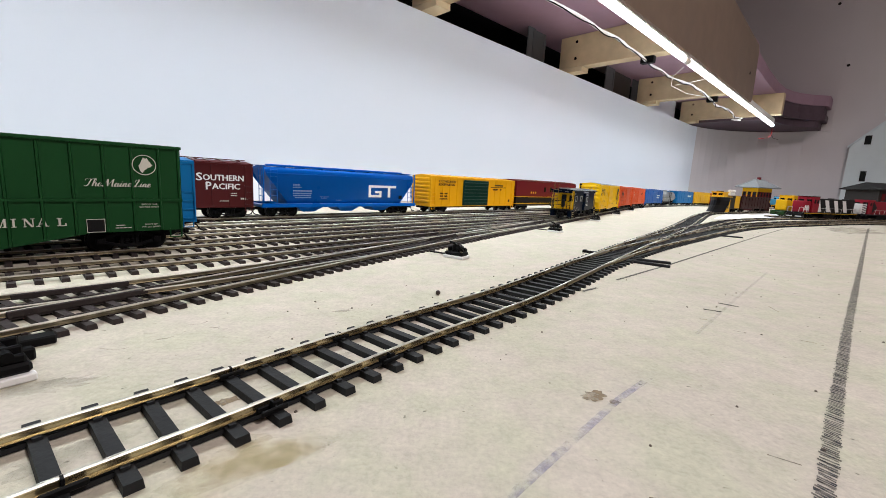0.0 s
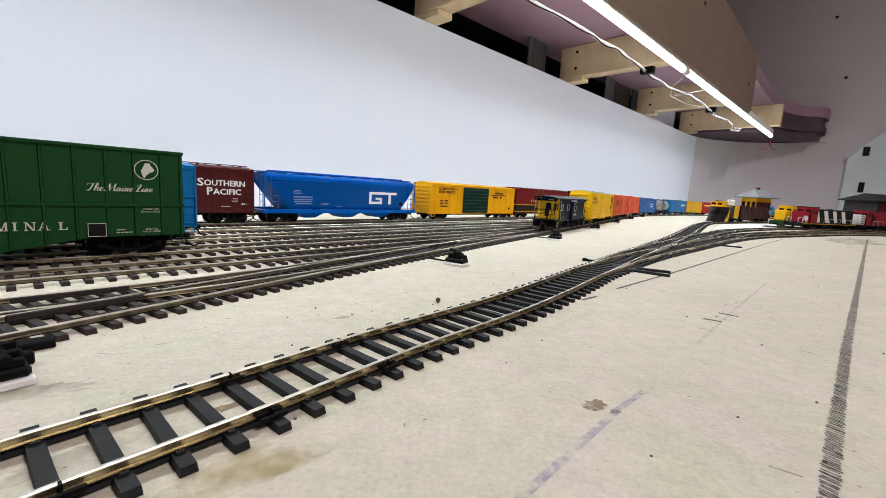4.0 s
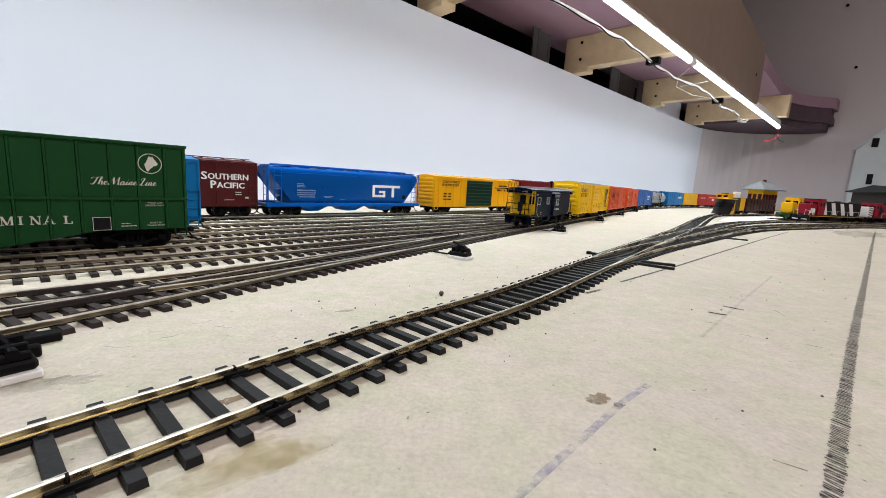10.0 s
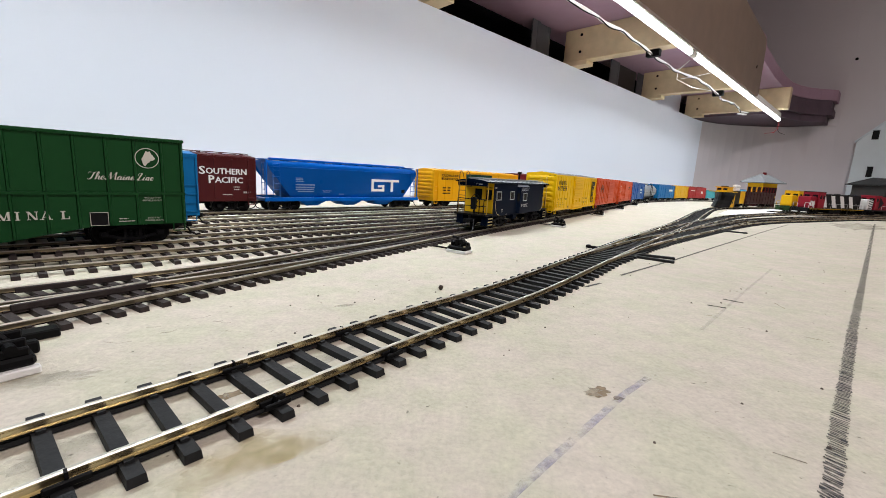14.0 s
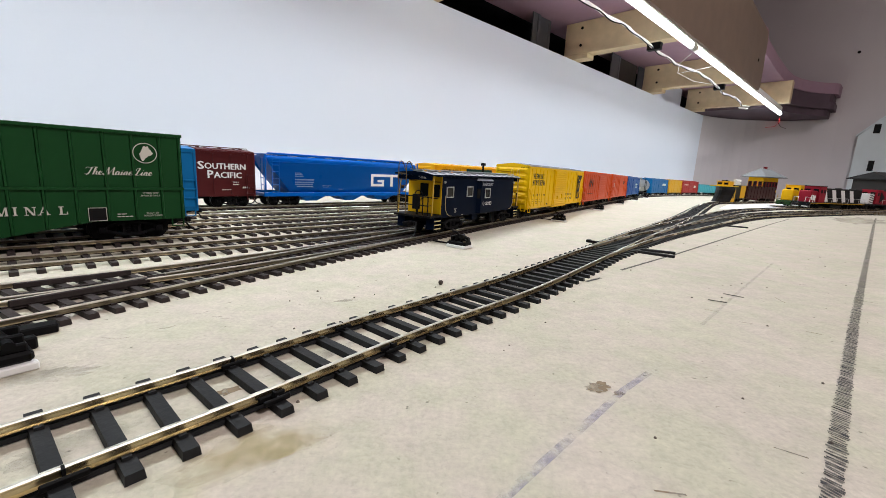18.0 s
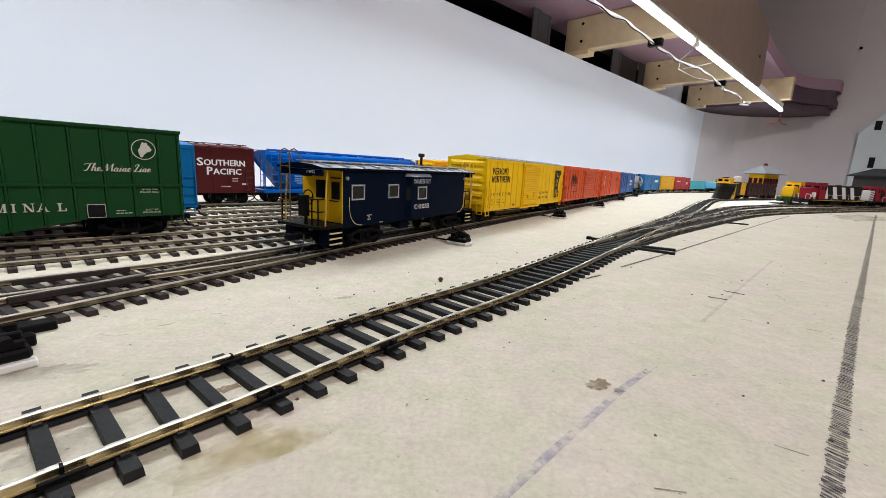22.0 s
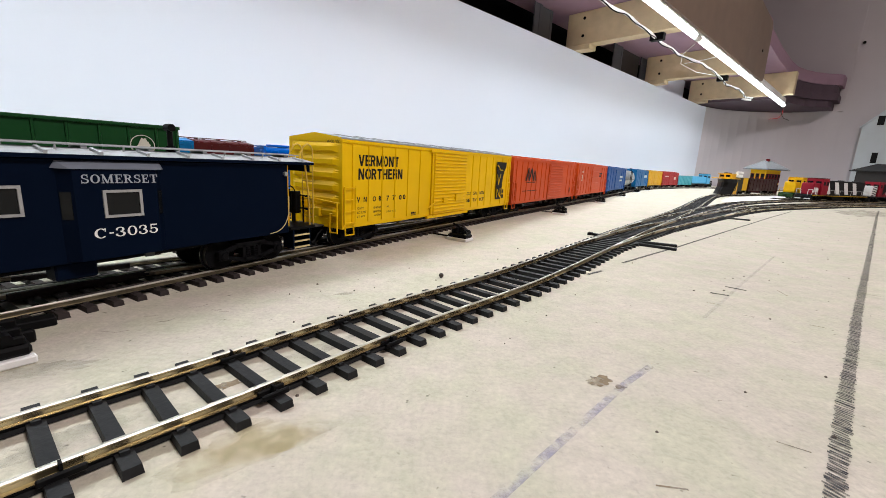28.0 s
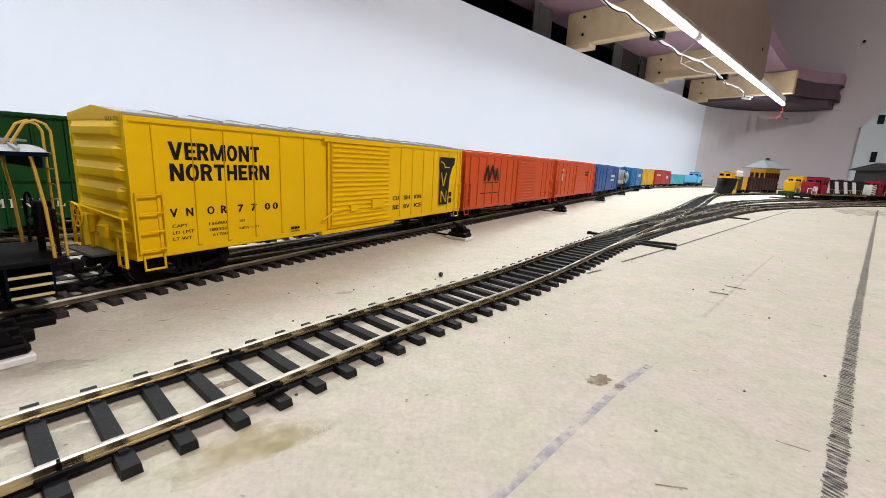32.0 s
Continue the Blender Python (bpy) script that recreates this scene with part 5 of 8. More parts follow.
def caboose():
    L = 0.1555
    c = thing("caboose", "navy blue bay-window caboose with yellow end platforms in the moving train", "caboose", "moving train")
    W, PW, x0, x1, zb, zt = 0.0268, 0.0290, -0.0537, 0.0651, 0.0105, 0.0374
    rear, front = -0.0682, 0.0780
    navy = P["navy"]
    bm = bmesh.new()
    box(bm, x0, x1, -W / 2, W / 2, zb, zt, 0.0002)
    part("body", bm, navy, c)
    # roof: shallow arch with overhanging ends
    bm = bmesh.new()
    prof = [(-W / 2 - 0.0015, zt + 0.0002), (-W / 2 - 0.0015, zt + 0.0012), (-0.008, zt + 0.0024), (0.0, zt + 0.0028), (0.008, zt + 0.0024), (W / 2 + 0.0015, zt + 0.0012), (W / 2 + 0.0015, zt + 0.0002)]
    a = [bm.verts.new((rear + 0.0008, yy, q)) for yy, q in prof]
    b = [bm.verts.new((front - 0.0008, yy, q)) for yy, q in prof]
    bm.faces.new(a)
    bm.faces.new(b[::-1])
    for i in range(len(prof)):
        f = bm.faces.new((a[i], b[i], b[(i + 1) % len(prof)], a[(i + 1) % len(prof)]))
        f.material_index = 1 if i in (1, 2, 3, 4) else 0
    bmesh.ops.recalc_face_normals(bm, faces=bm.faces[:])
    ob = new("roof", mesh_of(bm, "roof", [navy, P["roof"]]))
    ob.parent = c
    ob["label"] = "navy-edged silver caboose roof"
    for k in range(13):
        bm = bmesh.new()
        x = rear + 0.006 + (front - rear - 0.012) * k / 12
        box(bm, x - 0.0004, x + 0.0004, -W / 2 - 0.0010, -0.0082, zt + 0.0013, zt + 0.0020)
        for v in bm.verts:
            v.co.z += (v.co.y + W / 2 + 0.0010) * 0.18
        part("roof_seam", bm, P["roof"], c)
    bm = bmesh.new()
    box(bm, rear + 0.003, front - 0.003, -0.0045, 0.0045, zt + 0.0036, zt + 0.0041)
    for k in range(9):
        x = rear + 0.006 + (front - rear - 0.012) * k / 8
        box(bm, x - 0.0007, x + 0.0007, -0.0040, 0.0040, zt + 0.0022, zt + 0.0037)
    part("roof_walk", bm, P["roof"], c, "silver roof walkway")
    bm = bmesh.new()
    wire(bm, [(rear + 0.003, -0.0085, zt + 0.0037), (front - 0.003, -0.0085, zt + 0.0037)], 0.00025)
    for k in range(10):
        x = rear + 0.005 + (front - rear - 0.010) * k / 9
        wire(bm, [(x, -0.0085, zt + 0.0020), (x, -0.0085, zt + 0.0037)], 0.00025)
    part("roof_rail", bm, P["roof"], c)
    bm = bmesh.new()
    cyl(bm, (0.0295, 0.0, zt + 0.002), (0.0295, 0.0, zt + 0.0100), 0.00085, 12)
    cyl(bm, (0.0295, -0.0017, zt + 0.0105), (0.0295, 0.0017, zt + 0.0105), 0.0012, 12)
    cyl(bm, (0.0295, 0.0, zt + 0.0024), (0.0295, 0.0, zt + 0.0046), 0.0014, 12)
    part("stovepipe", bm, M["black"], c, "black stovepipe")
    # bay window
    for sy in (-1, 1):
        bay = thing("bay", "", "")
        bay.parent = c
        if sy > 0:
            bay.matrix_basis = Matrix.Rotation(math.pi, 4, "Z") @ Matrix.Translation((-0.009, 0, 0))
        bm = bmesh.new()
        pl = [(-0.0050, -W / 2 + 0.0002), (-0.0024, -W / 2 - 0.0026), (0.0166, -W / 2 - 0.0026), (0.0192, -W / 2 + 0.0002)]
        prism(bm, pl, zb + 0.0006, 0.0350)
        bmesh.ops.recalc_face_normals(bm, faces=bm.faces[:])
        part("bay_wall", bm, navy, bay)
        bm = bmesh.new()
        lo = [bm.verts.new((x, yy, 0.0351)) for x, yy in ((-0.0058, -W / 2 - 0.0001), (-0.0030, -W / 2 - 0.0032), (0.0172, -W / 2 - 0.0032), (0.0200, -W / 2 - 0.0001))]
        hi = [bm.verts.new((x, -W / 2 - 0.0001, 0.0370)) for x in (-0.0048, 0.0190)]
        bm.faces.new(lo[::-1])
        bm.faces.new((lo[1], lo[2], hi[1], hi[0]))
        bm.faces.new((lo[0], lo[1], hi[0]))
        bm.faces.new((lo[2], lo[3], hi[1]))
        part("bay_roof", bm, P["bluegrey"], bay, "blue-grey sloping bay roof")
        for xa, way in ((-0.0037, -1), (0.0179, 1)):
            bm = bmesh.new()
            box(bm, -0.0012, 0.0012, -0.0002, 0.0001, 0.0222, 0.0292)
            bmesh.ops.transform(bm, matrix=Matrix.Translation((xa, -W / 2 - 0.0012, 0)) @ Matrix.Rotation(way * radians(46), 4, "Z"), verts=bm.verts[:])
            part("side_pane", bm, P["pane"], bay)
    for x, yy in ((-0.0484, -W / 2), (-0.0207, -W / 2), (0.0034, -W / 2 - 0.0026)):
        wn = thing("window", "", "")
        wn.parent = c
        wn.location = (x, yy, 0.0236 if x < 0 else 0.0222)
        w2, h2 = 0.0092, 0.0074
        bm = bmesh.new()
        for q in ((0, w2, 0, 0.0007), (0, w2, h2 - 0.0007, h2), (0, 0.0007, 0.0007, h2 - 0.0007), (w2 - 0.0007, w2, 0.0007, h2 - 0.0007)):
            box(bm, q[0], q[1], -0.0005, 0.0, q[2], q[3])
        part("window_frame", bm, P["frame"], wn)
        bm = bmesh.new()
        box(bm, 0.0007, w2 - 0.0007, -0.0001, 0.0, 0.0007, h2 - 0.0007)
        part("pane", bm, P["pane"], wn)
    serif("SOMERSET", -0.0008, 0.0314, 0.0023, c, P["greylet"], -W / 2 - 0.0027, 0.0178)
    serif("C-3035", 0.0006, 0.0168, 0.0027, c, P["snow"], -W / 2 - 0.0027, 0.0155)
    serif("C-3035", 0, 0, 0.0012, c, P["snow"], 0, 0.0056).matrix_basis = Matrix.Translation((rear + 0.0016, -0.0036, zt - 0.0016)) @ Matrix.Rotation(radians(-90), 4, "Z")
    bars(c, P["cream"], -W / 2, [(-0.0370, -0.0335, 0.0155, 0.0159), (-0.0360, -0.0345, 0.0145, 0.0149), (-0.0365, -0.0340, 0.0134, 0.0139), (-0.0270, -0.0242, 0.0112, 0.0115)])
    for e, xe, tip in ((-1, x0, rear), (1, x1, front)):
        bm = bmesh.new()
        box(bm, min(tip - e * 0.0018, tip - e * 0.0028), max(tip - e * 0.0018, tip - e * 0.0028), -W / 2, W / 2, zt - 0.0026, zt + 0.0001)
        part("roof_beam", bm, navy, c)
        # end wall in yellow with door and window
        bm = bmesh.new()
        box(bm, min(xe, xe + e * 0.0004), max(xe, xe + e * 0.0004), -W / 2 + 0.0002, W / 2 - 0.0002, 0.0130, zt - 0.0002)
        part("end_wall", bm, P["gold"], c, "yellow end wall")
        bm = bmesh.new()
        xd = xe + e * 0.0004
        box(bm, min(xd, xd + e * 0.0005), max(xd, xd + e * 0.0005), -0.0050, 0.0050, 0.0134, 0.0350, 0.0002)
        part("end_door", bm, P["gold"], c)
        for y0, y1, z0_, z1_ in ((-0.0032, 0.0032, 0.0240, 0.0325), (-0.0122, -0.0070, 0.0240, 0.0320)):
            bm = bmesh.new()
            xp = xe + e * 0.0009
            box(bm, min(xp, xp + e * 0.0002), max(xp, xp + e * 0.0002), y0, y1, z0_, z1_)
            part("end_window", bm, P["pane"], c)
        bm = bmesh.new()
        for y0, y1, z in ((-0.0125, -0.0072, 0.0338), (0.0068, 0.0122, 0.0340), (-0.0108, -0.0062, 0.0232), (0.0060, 0.0118, 0.0236)):
            wire(bm, [(xe + e * 0.0004, y0, z), (xe + e * 0.0014, y0, z), (xe + e * 0.0014, y1, z), (xe + e * 0.0004, y1, z)], 0.00022)
        part("end_grab", bm, M["black"], c)
        bm = bmesh.new()
        xa, xb = sorted((xe, tip))
        box(bm, xa, xb, -PW / 2, PW / 2, 0.0113, 0.0126, 0.0002)
        part("platform", bm, M["black"], c, "black end platform")
        for sy in (-1, 1):
            st = thing("step", "", "")
            st.parent = c
            bm = bmesh.new()
            xs0, xs1 = sorted((xe + e * 0.0012, xe + e * 0.0100))
            for xx in (xs0, xs1 - 0.0006):
                box(bm, xx, xx + 0.0006, min(sy * PW / 2, sy * (PW / 2 - 0.0062)), max(sy * PW / 2, sy * (PW / 2 - 0.0062)), 0.0036, 0.0112)
            box(bm, xs0, xs1, min(sy * (PW / 2 - 0.0056), sy * (PW / 2 - 0.0062)), max(sy * (PW / 2 - 0.0056), sy * (PW / 2 - 0.0062)), 0.0036, 0.0112)
            part("step_frame", bm, navy, st)
            for z in (0.0039, 0.0064, 0.0089):
                bm = bmesh.new()
                box(bm, xs0 + 0.0005, xs1 - 0.0005, min(sy * (PW / 2 - 0.0003), sy * (PW / 2 - 0.0050)), max(sy * (PW / 2 - 0.0003), sy * (PW / 2 - 0.0050)), z, z + 0.0004)
                part("tread", bm, navy, st)
                bm = bmesh.new()
                box(bm, xs0 + 0.0005, xs1 - 0.0005, min(sy * (PW / 2 + 0.0002), sy * (PW / 2 - 0.0003)), max(sy * (PW / 2 + 0.0002), sy * (PW / 2 - 0.0003)), z - 0.0001, z + 0.0005)
                part("tread_edge", bm, P["straw"], st, "pale yellow step edge")
            # corner grab irons on the body
            bm = bmesh.new()
            yy = sy * (W / 2 + 0.0006)
            off = 0.0036 if e < 0 else 0.0002
            pts = [(xe - e * off, yy, 0.0252)]
            for k in range(7):
                a = k / 6
                pts.append((xe - e * (off + 0.0090 * a ** 2.2), yy, 0.0215 - 0.0103 * math.sin(a * math.pi / 2)))
            wire(bm, pts, 0.00017)
            part("grab_iron", bm, P["straw"], c)
            # roof posts
            bm = bmesh.new()
            xq = xe + e * 0.0108
            wire(bm, [(xq, sy * (PW / 2 - 0.0012), 0.0126), (xq - e * 0.0004, sy * (PW / 2 - 0.0012), 0.0250), (xq - e * 0.0016, sy * (W / 2 - 0.0006), zt + 0.0004)], 0.0004)
            part("roof_post", bm, P["brass"], c)
        # ladder on the end, with its hoop over the roof
        bm = bmesh.new()
        xl = tip + e * 0.0006
        side = 0.0045 if e < 0 else -0.0125
        for yy in (side, side + 0.0062):
            wire(bm, [(xl, yy, 0.0126), (xl, yy, zt + 0.0062), (xl - e * 0.0008, yy, zt + 0.0078), (xl - e * 0.0026, yy, zt + 0.0086), (xl - e * 0.0046, yy, zt + 0.0076), (xl - e * 0.0072, yy, zt + 0.0030)], 0.00030)
        for k in range(7):
            z = 0.0155 + 0.0038 * k
            wire(bm, [(xl, side, z), (xl, side + 0.0062, z)], 0.00024)
        part("end_ladder", bm, P["bronze"] if e < 0 else P["brass"], c, "bronze end ladder with roof hoop" if e < 0 else "ochre end ladder with roof hoop")
        # railing, brake stand
        bm = bmesh.new()
        xr = tip - e * 0.0008
        for z in (0.0190, 0.0245):
            wire(bm, [(xr, -W / 2 + 0.0015, z), (xr, W / 2 - 0.0015, z)], 0.00035)
            wire(bm, [(xr, -W / 2 + 0.0015, z), (xe + e * 0.0100, -W / 2 + 0.0015, z)], 0.0003)
        for yy in (-W / 2 + 0.0015, -0.008, W / 2 - 0.0015):
            wire(bm, [(xr, yy, 0.0128), (xr, yy, 0.0247)], 0.0004)
        part("railing", bm, M["black"], c)
        bm = bmesh.new()
        cyl(bm, (xr - e * 0.001, -0.0030, 0.0128), (xr - e * 0.001, -0.0030, 0.0255), 0.0008, 8)
        box(bm, xr - 0.0016, xr + 0.0016, -0.0050, -0.0008, 0.0165, 0.0260, 0.0003)
        for k in range(12):
            a0, a1 = 2 * math.pi * k / 12, 2 * math.pi * (k + 1) / 12
            wire(bm, [(xr - e * 0.0024, -0.003 + 0.0032 * math.cos(a0), 0.0250 + 0.0032 * math.sin(a0)), (xr - e * 0.0024, -0.003 + 0.0032 * math.cos(a1), 0.0250 + 0.0032 * math.sin(a1))], 0.0003, 5)
        part("brake_stand", bm, M["black"], c)
        truck(c, (x0 + 0.0165) if e < 0 else (x1 - 0.0165), True, top=zb)
        coupler(c, tip, e, hose=(e > 0))
    bm = bmesh.new()
    pts = [(rear - 0.0012, -0.0050, 0.0085), (rear - 0.0018, -0.0052, 0.0050), (rear - 0.0026, -0.0055, 0.0022), (rear - 0.0050, -0.0060, 0.0002), (rear - 0.0085, -0.0068, -0.0004), (rear - 0.0105, -0.0074, 0.0000)]
    wire(bm, pts, 0.00032)
    part("air_hose", bm, P["grey"], c, "grey rubber air hose")
    bm = bmesh.new()
    box(bm, x0 - 0.002, x1 + 0.002, -0.004, 0.004, 0.0075, zb - 0.0001)
    wire(bm, [(x0 + 0.030, -0.0085, zb - 0.0012), (0.010, -0.0085, zb - 0.0016), (x1 - 0.030, -0.0085, zb - 0.0010)], 0.0005)
    part("underframe", bm, M["black"], c)
    bm = bmesh.new()
    box(bm, -0.0070, 0.0020, -0.0118, -0.0050, 0.0058, zb - 0.0002, 0.0004)
    part("battery_box", bm, navy, c)
    bm = bmesh.new()
    cyl(bm, (-0.018, 0.0075, 0.0078), (-0.006, 0.0075, 0.0078), 0.0022, 12)
    part("air_tank", bm, M["black"], c)
    bm = bmesh.new()
    box(bm, 0.0135, 0.0160, -W / 2 + 0.0004, -W / 2 + 0.0012, zb - 0.0012, zb + 0.0001)
    part("bracket", bm, P["grey"], c)
    for x in (-0.0515, 0.0635):
        bm = bmesh.new()
        cyl(bm, (x, -W / 2 + 0.0002, 0.0340), (x, -W / 2 - 0.0012, 0.0340), 0.0007, 10)
        cyl(bm, (x, -W / 2 - 0.0008, 0.0331), (x, -W / 2 - 0.0008, 0.0346), 0.0005, 8)
        part("marker_lamp", bm, P["frame"], c, "small silver marker lamp")
    return c, L


def tank_car(label, L=0.1472, group="moving train"):
    c = thing("tank_car", label, "tank car", group)
    r = 0.0165
    bm = bmesh.new()
    cyl(bm, (-L / 2 + 0.010, 0, 0.029), (L / 2 - 0.010, 0, 0.029), r, 28)
    for e in (-1, 1):
        cyl(bm, (e * (L / 2 - 0.010), 0, 0.029), (e * (L / 2 - 0.005), 0, 0.029), r, 28, r * 0.62)
    part("tank", bm, P["silver"], c, "dull silver tank", smooth=False)
    bm = bmesh.new()
    cyl(bm, (0, 0, 0.044), (0, 0, 0.0495), 0.0065, 16)
    part("dome", bm, P["silver"], c)
    for k in (-0.3, 0.3):
        bm = bmesh.new()
        cyl(bm, (k * L - 0.0008, 0, 0.029), (k * L + 0.0008, 0, 0.029), r + 0.0004, 28)
        part("strap", bm, P["frame"], c)
    bm = bmesh.new()
    box(bm, -L / 2, L / 2, -0.006, 0.006, 0.0085, 0.0130, 0.0003)
    for e in (-1, 1):
        box(bm, e * (L / 2 - 0.018) - 0.004, e * (L / 2 - 0.018) + 0.004, -0.012, 0.012, 0.0110, 0.0170)
    part("frame", bm, M["black"], c)
    for dx in (-0.008, 0.008):
        ladder(c, dx - 0.0022, dx + 0.0022, 0.016, 0.045, -0.0176, 7, M["black"])
    bm = bmesh.new()
    box(bm, -0.013, 0.013, -0.0150, -0.0080, 0.0440, 0.0446)
    for x in (-0.012, 0.0, 0.012):
        wire(bm, [(x, -0.0148, 0.0446), (x, -0.0148, 0.0500)], 0.0004)
    wire(bm, [(-0.012, -0.0148, 0.0500), (0.012, -0.0148, 0.0500)], 0.0004)
    part("dome_platform", bm, M["black"], c, "black dome platform with railing")
    bm = bmesh.new()
    for sy in (-1, 1):
        wire(bm, [(-L / 2 + 0.006, sy * 0.0172, 0.026), (L / 2 - 0.006, sy * 0.0172, 0.026)], 0.00035)
    part("handrail", bm, M["black"], c)
    for e in (-1, 1):
        truck(c, e * (L / 2 - 0.024))
        coupler(c, e * L / 2, e)
    return c, L


def gondola(label, key, L, h=0.018, group="", load=False):
    c = thing("gondola", label, "gondola", group)
    W, z0 = 0.034, 0.0100
    bm = bmesh.new()
    box(bm, -L / 2, L / 2, -W / 2, W / 2, z0, z0 + 0.0015)
    for sy in (-1, 1):
        box(bm, -L / 2, L / 2, min(sy * W / 2, sy * (W / 2 - 0.001)), max(sy * W / 2, sy * (W / 2 - 0.001)), z0 + 0.0015, z0 + h)
    for e in (-1, 1):
        box(bm, min(e * L / 2, e * (L / 2 - 0.001)), max(e * L / 2, e * (L / 2 - 0.001)), -W / 2 + 0.001, W / 2 - 0.001, z0 + 0.0015, z0 + h)
    part("body", bm, P[key], c)
    for x in row_even(-L / 2 + 0.006, L / 2 - 0.006, 10):
        for sy in (-1, 1):
            bm = bmesh.new()
            box(bm, x - 0.0008, x + 0.0008, min(sy * W / 2, sy * (W / 2 + 0.0008)), max(sy * W / 2, sy * (W / 2 + 0.0008)), z0 + 0.0005, z0 + h - 0.0012)
            part("side_post", bm, P[key], c)
    for sy in (-1, 1):
        bm = bmesh.new()
        box(bm, -L / 2, L / 2, min(sy * (W / 2 - 0.0012), sy * (W / 2 + 0.0008)), max(sy * (W / 2 - 0.0012), sy * (W / 2 + 0.0008)), z0 + h - 0.0012, z0 + h)
        part("top_rail", bm, P[key], c)
    for e in (-1, 1):
        truck(c, e * (L / 2 - 0.025), top=z0)
        coupler(c, e * L / 2, e)
    return c, L


def engine(label, L, cab, hood, cab_at, group="", stripes=None, low=None, short_first=True, roof=None, frame_key="ink", height=0.0500, handrail="snow"):
    """A hood-unit diesel. cab_at: cab centre from the rear end; the hood runs the rest of its length."""
    c = thing("locomotive", label, "locomotive", group)
    hl, W = L / 2, 0.034
    bm = bmesh.new()
    box(bm, -hl, hl, -W / 2, W / 2, 0.0112, 0.0138, 0.0003)
    part("deck", bm, P[frame_key], c)
    x0 = cab_at - hl
    bm = bmesh.new()
    vs = box(bm, x0 - 0.013, x0 + 0.013, -W / 2 + 0.001, W / 2 - 0.001, 0.0139, height, 0.0008)
    part("cab", bm, cab, c)
    for x in (x0 - 0.009, x0 + 0.003):
        bm = bmesh.new()
        box(bm, x, x + 0.0065, -W / 2 + 0.0006, -W / 2 + 0.0011, 0.0350, 0.0430)
        part("cab_window", bm, P["pane"], c)
    for y0, y1 in ((-0.013, -0.003), (0.003, 0.013)):
        bm = bmesh.new()
        box(bm, x0 - 0.0134, x0 - 0.0129, y0, y1, 0.0370, 0.0440)
        part("windscreen", bm, P["pane"], c)
    bm = bmesh.new()
    box(bm, -hl + 0.008, x0 - 0.0132, -0.0125, 0.0125, 0.0139, 0.0400, 0.0016)
    part("nose", bm, cab if low is None else low, c)
    bm = bmesh.new()
    box(bm, x0 + 0.0132, hl - 0.008, -0.0110, 0.0110, 0.0139, height - 0.0030, 0.0008)
    part("hood", bm, hood, c)
    for x in row_even(x0 + 0.022, hl - 0.016, 9):
        bm = bmesh.new()
        box(bm, x - 0.004, x + 0.004, -0.0114, -0.0109, 0.0155, 0.0300)
        part("hood_door", bm, hood, c)
    if roof is not None:
        bm = bmesh.new()
        box(bm, x0 - 0.0136, x0 + 0.0136, -W / 2 + 0.0006, W / 2 - 0.0006, height, height + 0.0014, 0.0005)
        part("cab_roof", bm, roof, c)
    for x in row_even(x0 + 0.03, hl - 0.03, 3):
        bm = bmesh.new()
        cyl(bm, (x, 0, height - 0.0030), (x, 0, height - 0.0012), 0.0060, 16)
        part("roof_fan", bm, P["grey"], c)
    if stripes:
        for k in range(stripes):
            a = x0 + 0.020 + (hl - x0 - 0.036) * k / stripes
            wd = (hl - x0 - 0.036) / stripes * 0.42
            decal("stripe", [(a, 0.0160), (a + wd, 0.0160), (a + wd - 0.014, height - 0.0065), (a - 0.014, height - 0.0065)], c, P["snow"], -0.0116, "white diagonal stripe")
    for e in (-1, 1):
        bm = bmesh.new()
        vs = box(bm, min(e * hl, e * (hl + 0.0025)), max(e * hl, e * (hl + 0.0025)), -0.0155, 0.0155, 0.0030, 0.0112, 0.0004)
        part("pilot", bm, P["ink"] if handrail == "snow" else P["olive"], c)
        coupler(c, e * (hl + 0.0025), e, False)
        truck(c, e * (hl - 0.036), axles=(-0.0125, 0.0, 0.0125), top=0.0112)
        bm = bmesh.new()
        for yy in (-0.0155, -0.007, 0.007, 0.0155):
            wire(bm, [(e * hl, yy, 0.0138), (e * hl, yy, 0.0250)], 0.0004)
        wire(bm, [(e * hl, -0.0155, 0.0250), (e * hl, -0.007, 0.0250)], 0.0004)
        wire(bm, [(e * hl, 0.0155, 0.0250), (e * hl, 0.007, 0.0250)], 0.0004)
        part("end_railing", bm, P[handrail], c)
    bm = bmesh.new()
    box(bm, -0.026, 0.026, -0.0125, 0.0125, 0.0030, 0.0111, 0.0012)
    part("fuel_tank", bm, M["black"], c)
    bm = bmesh.new()
    wire(bm, [(x0 + 0.015, -0.0162, 0.0245), (hl - 0.004, -0.0162, 0.0245)], 0.0003)
    for x in row_even(x0 + 0.018, hl - 0.004, 8):
        wire(bm, [(x, -0.0162, 0.0138), (x, -0.0162, 0.0245)], 0.0003)
    part("handrail", bm, P[handrail], c)
    return c, L


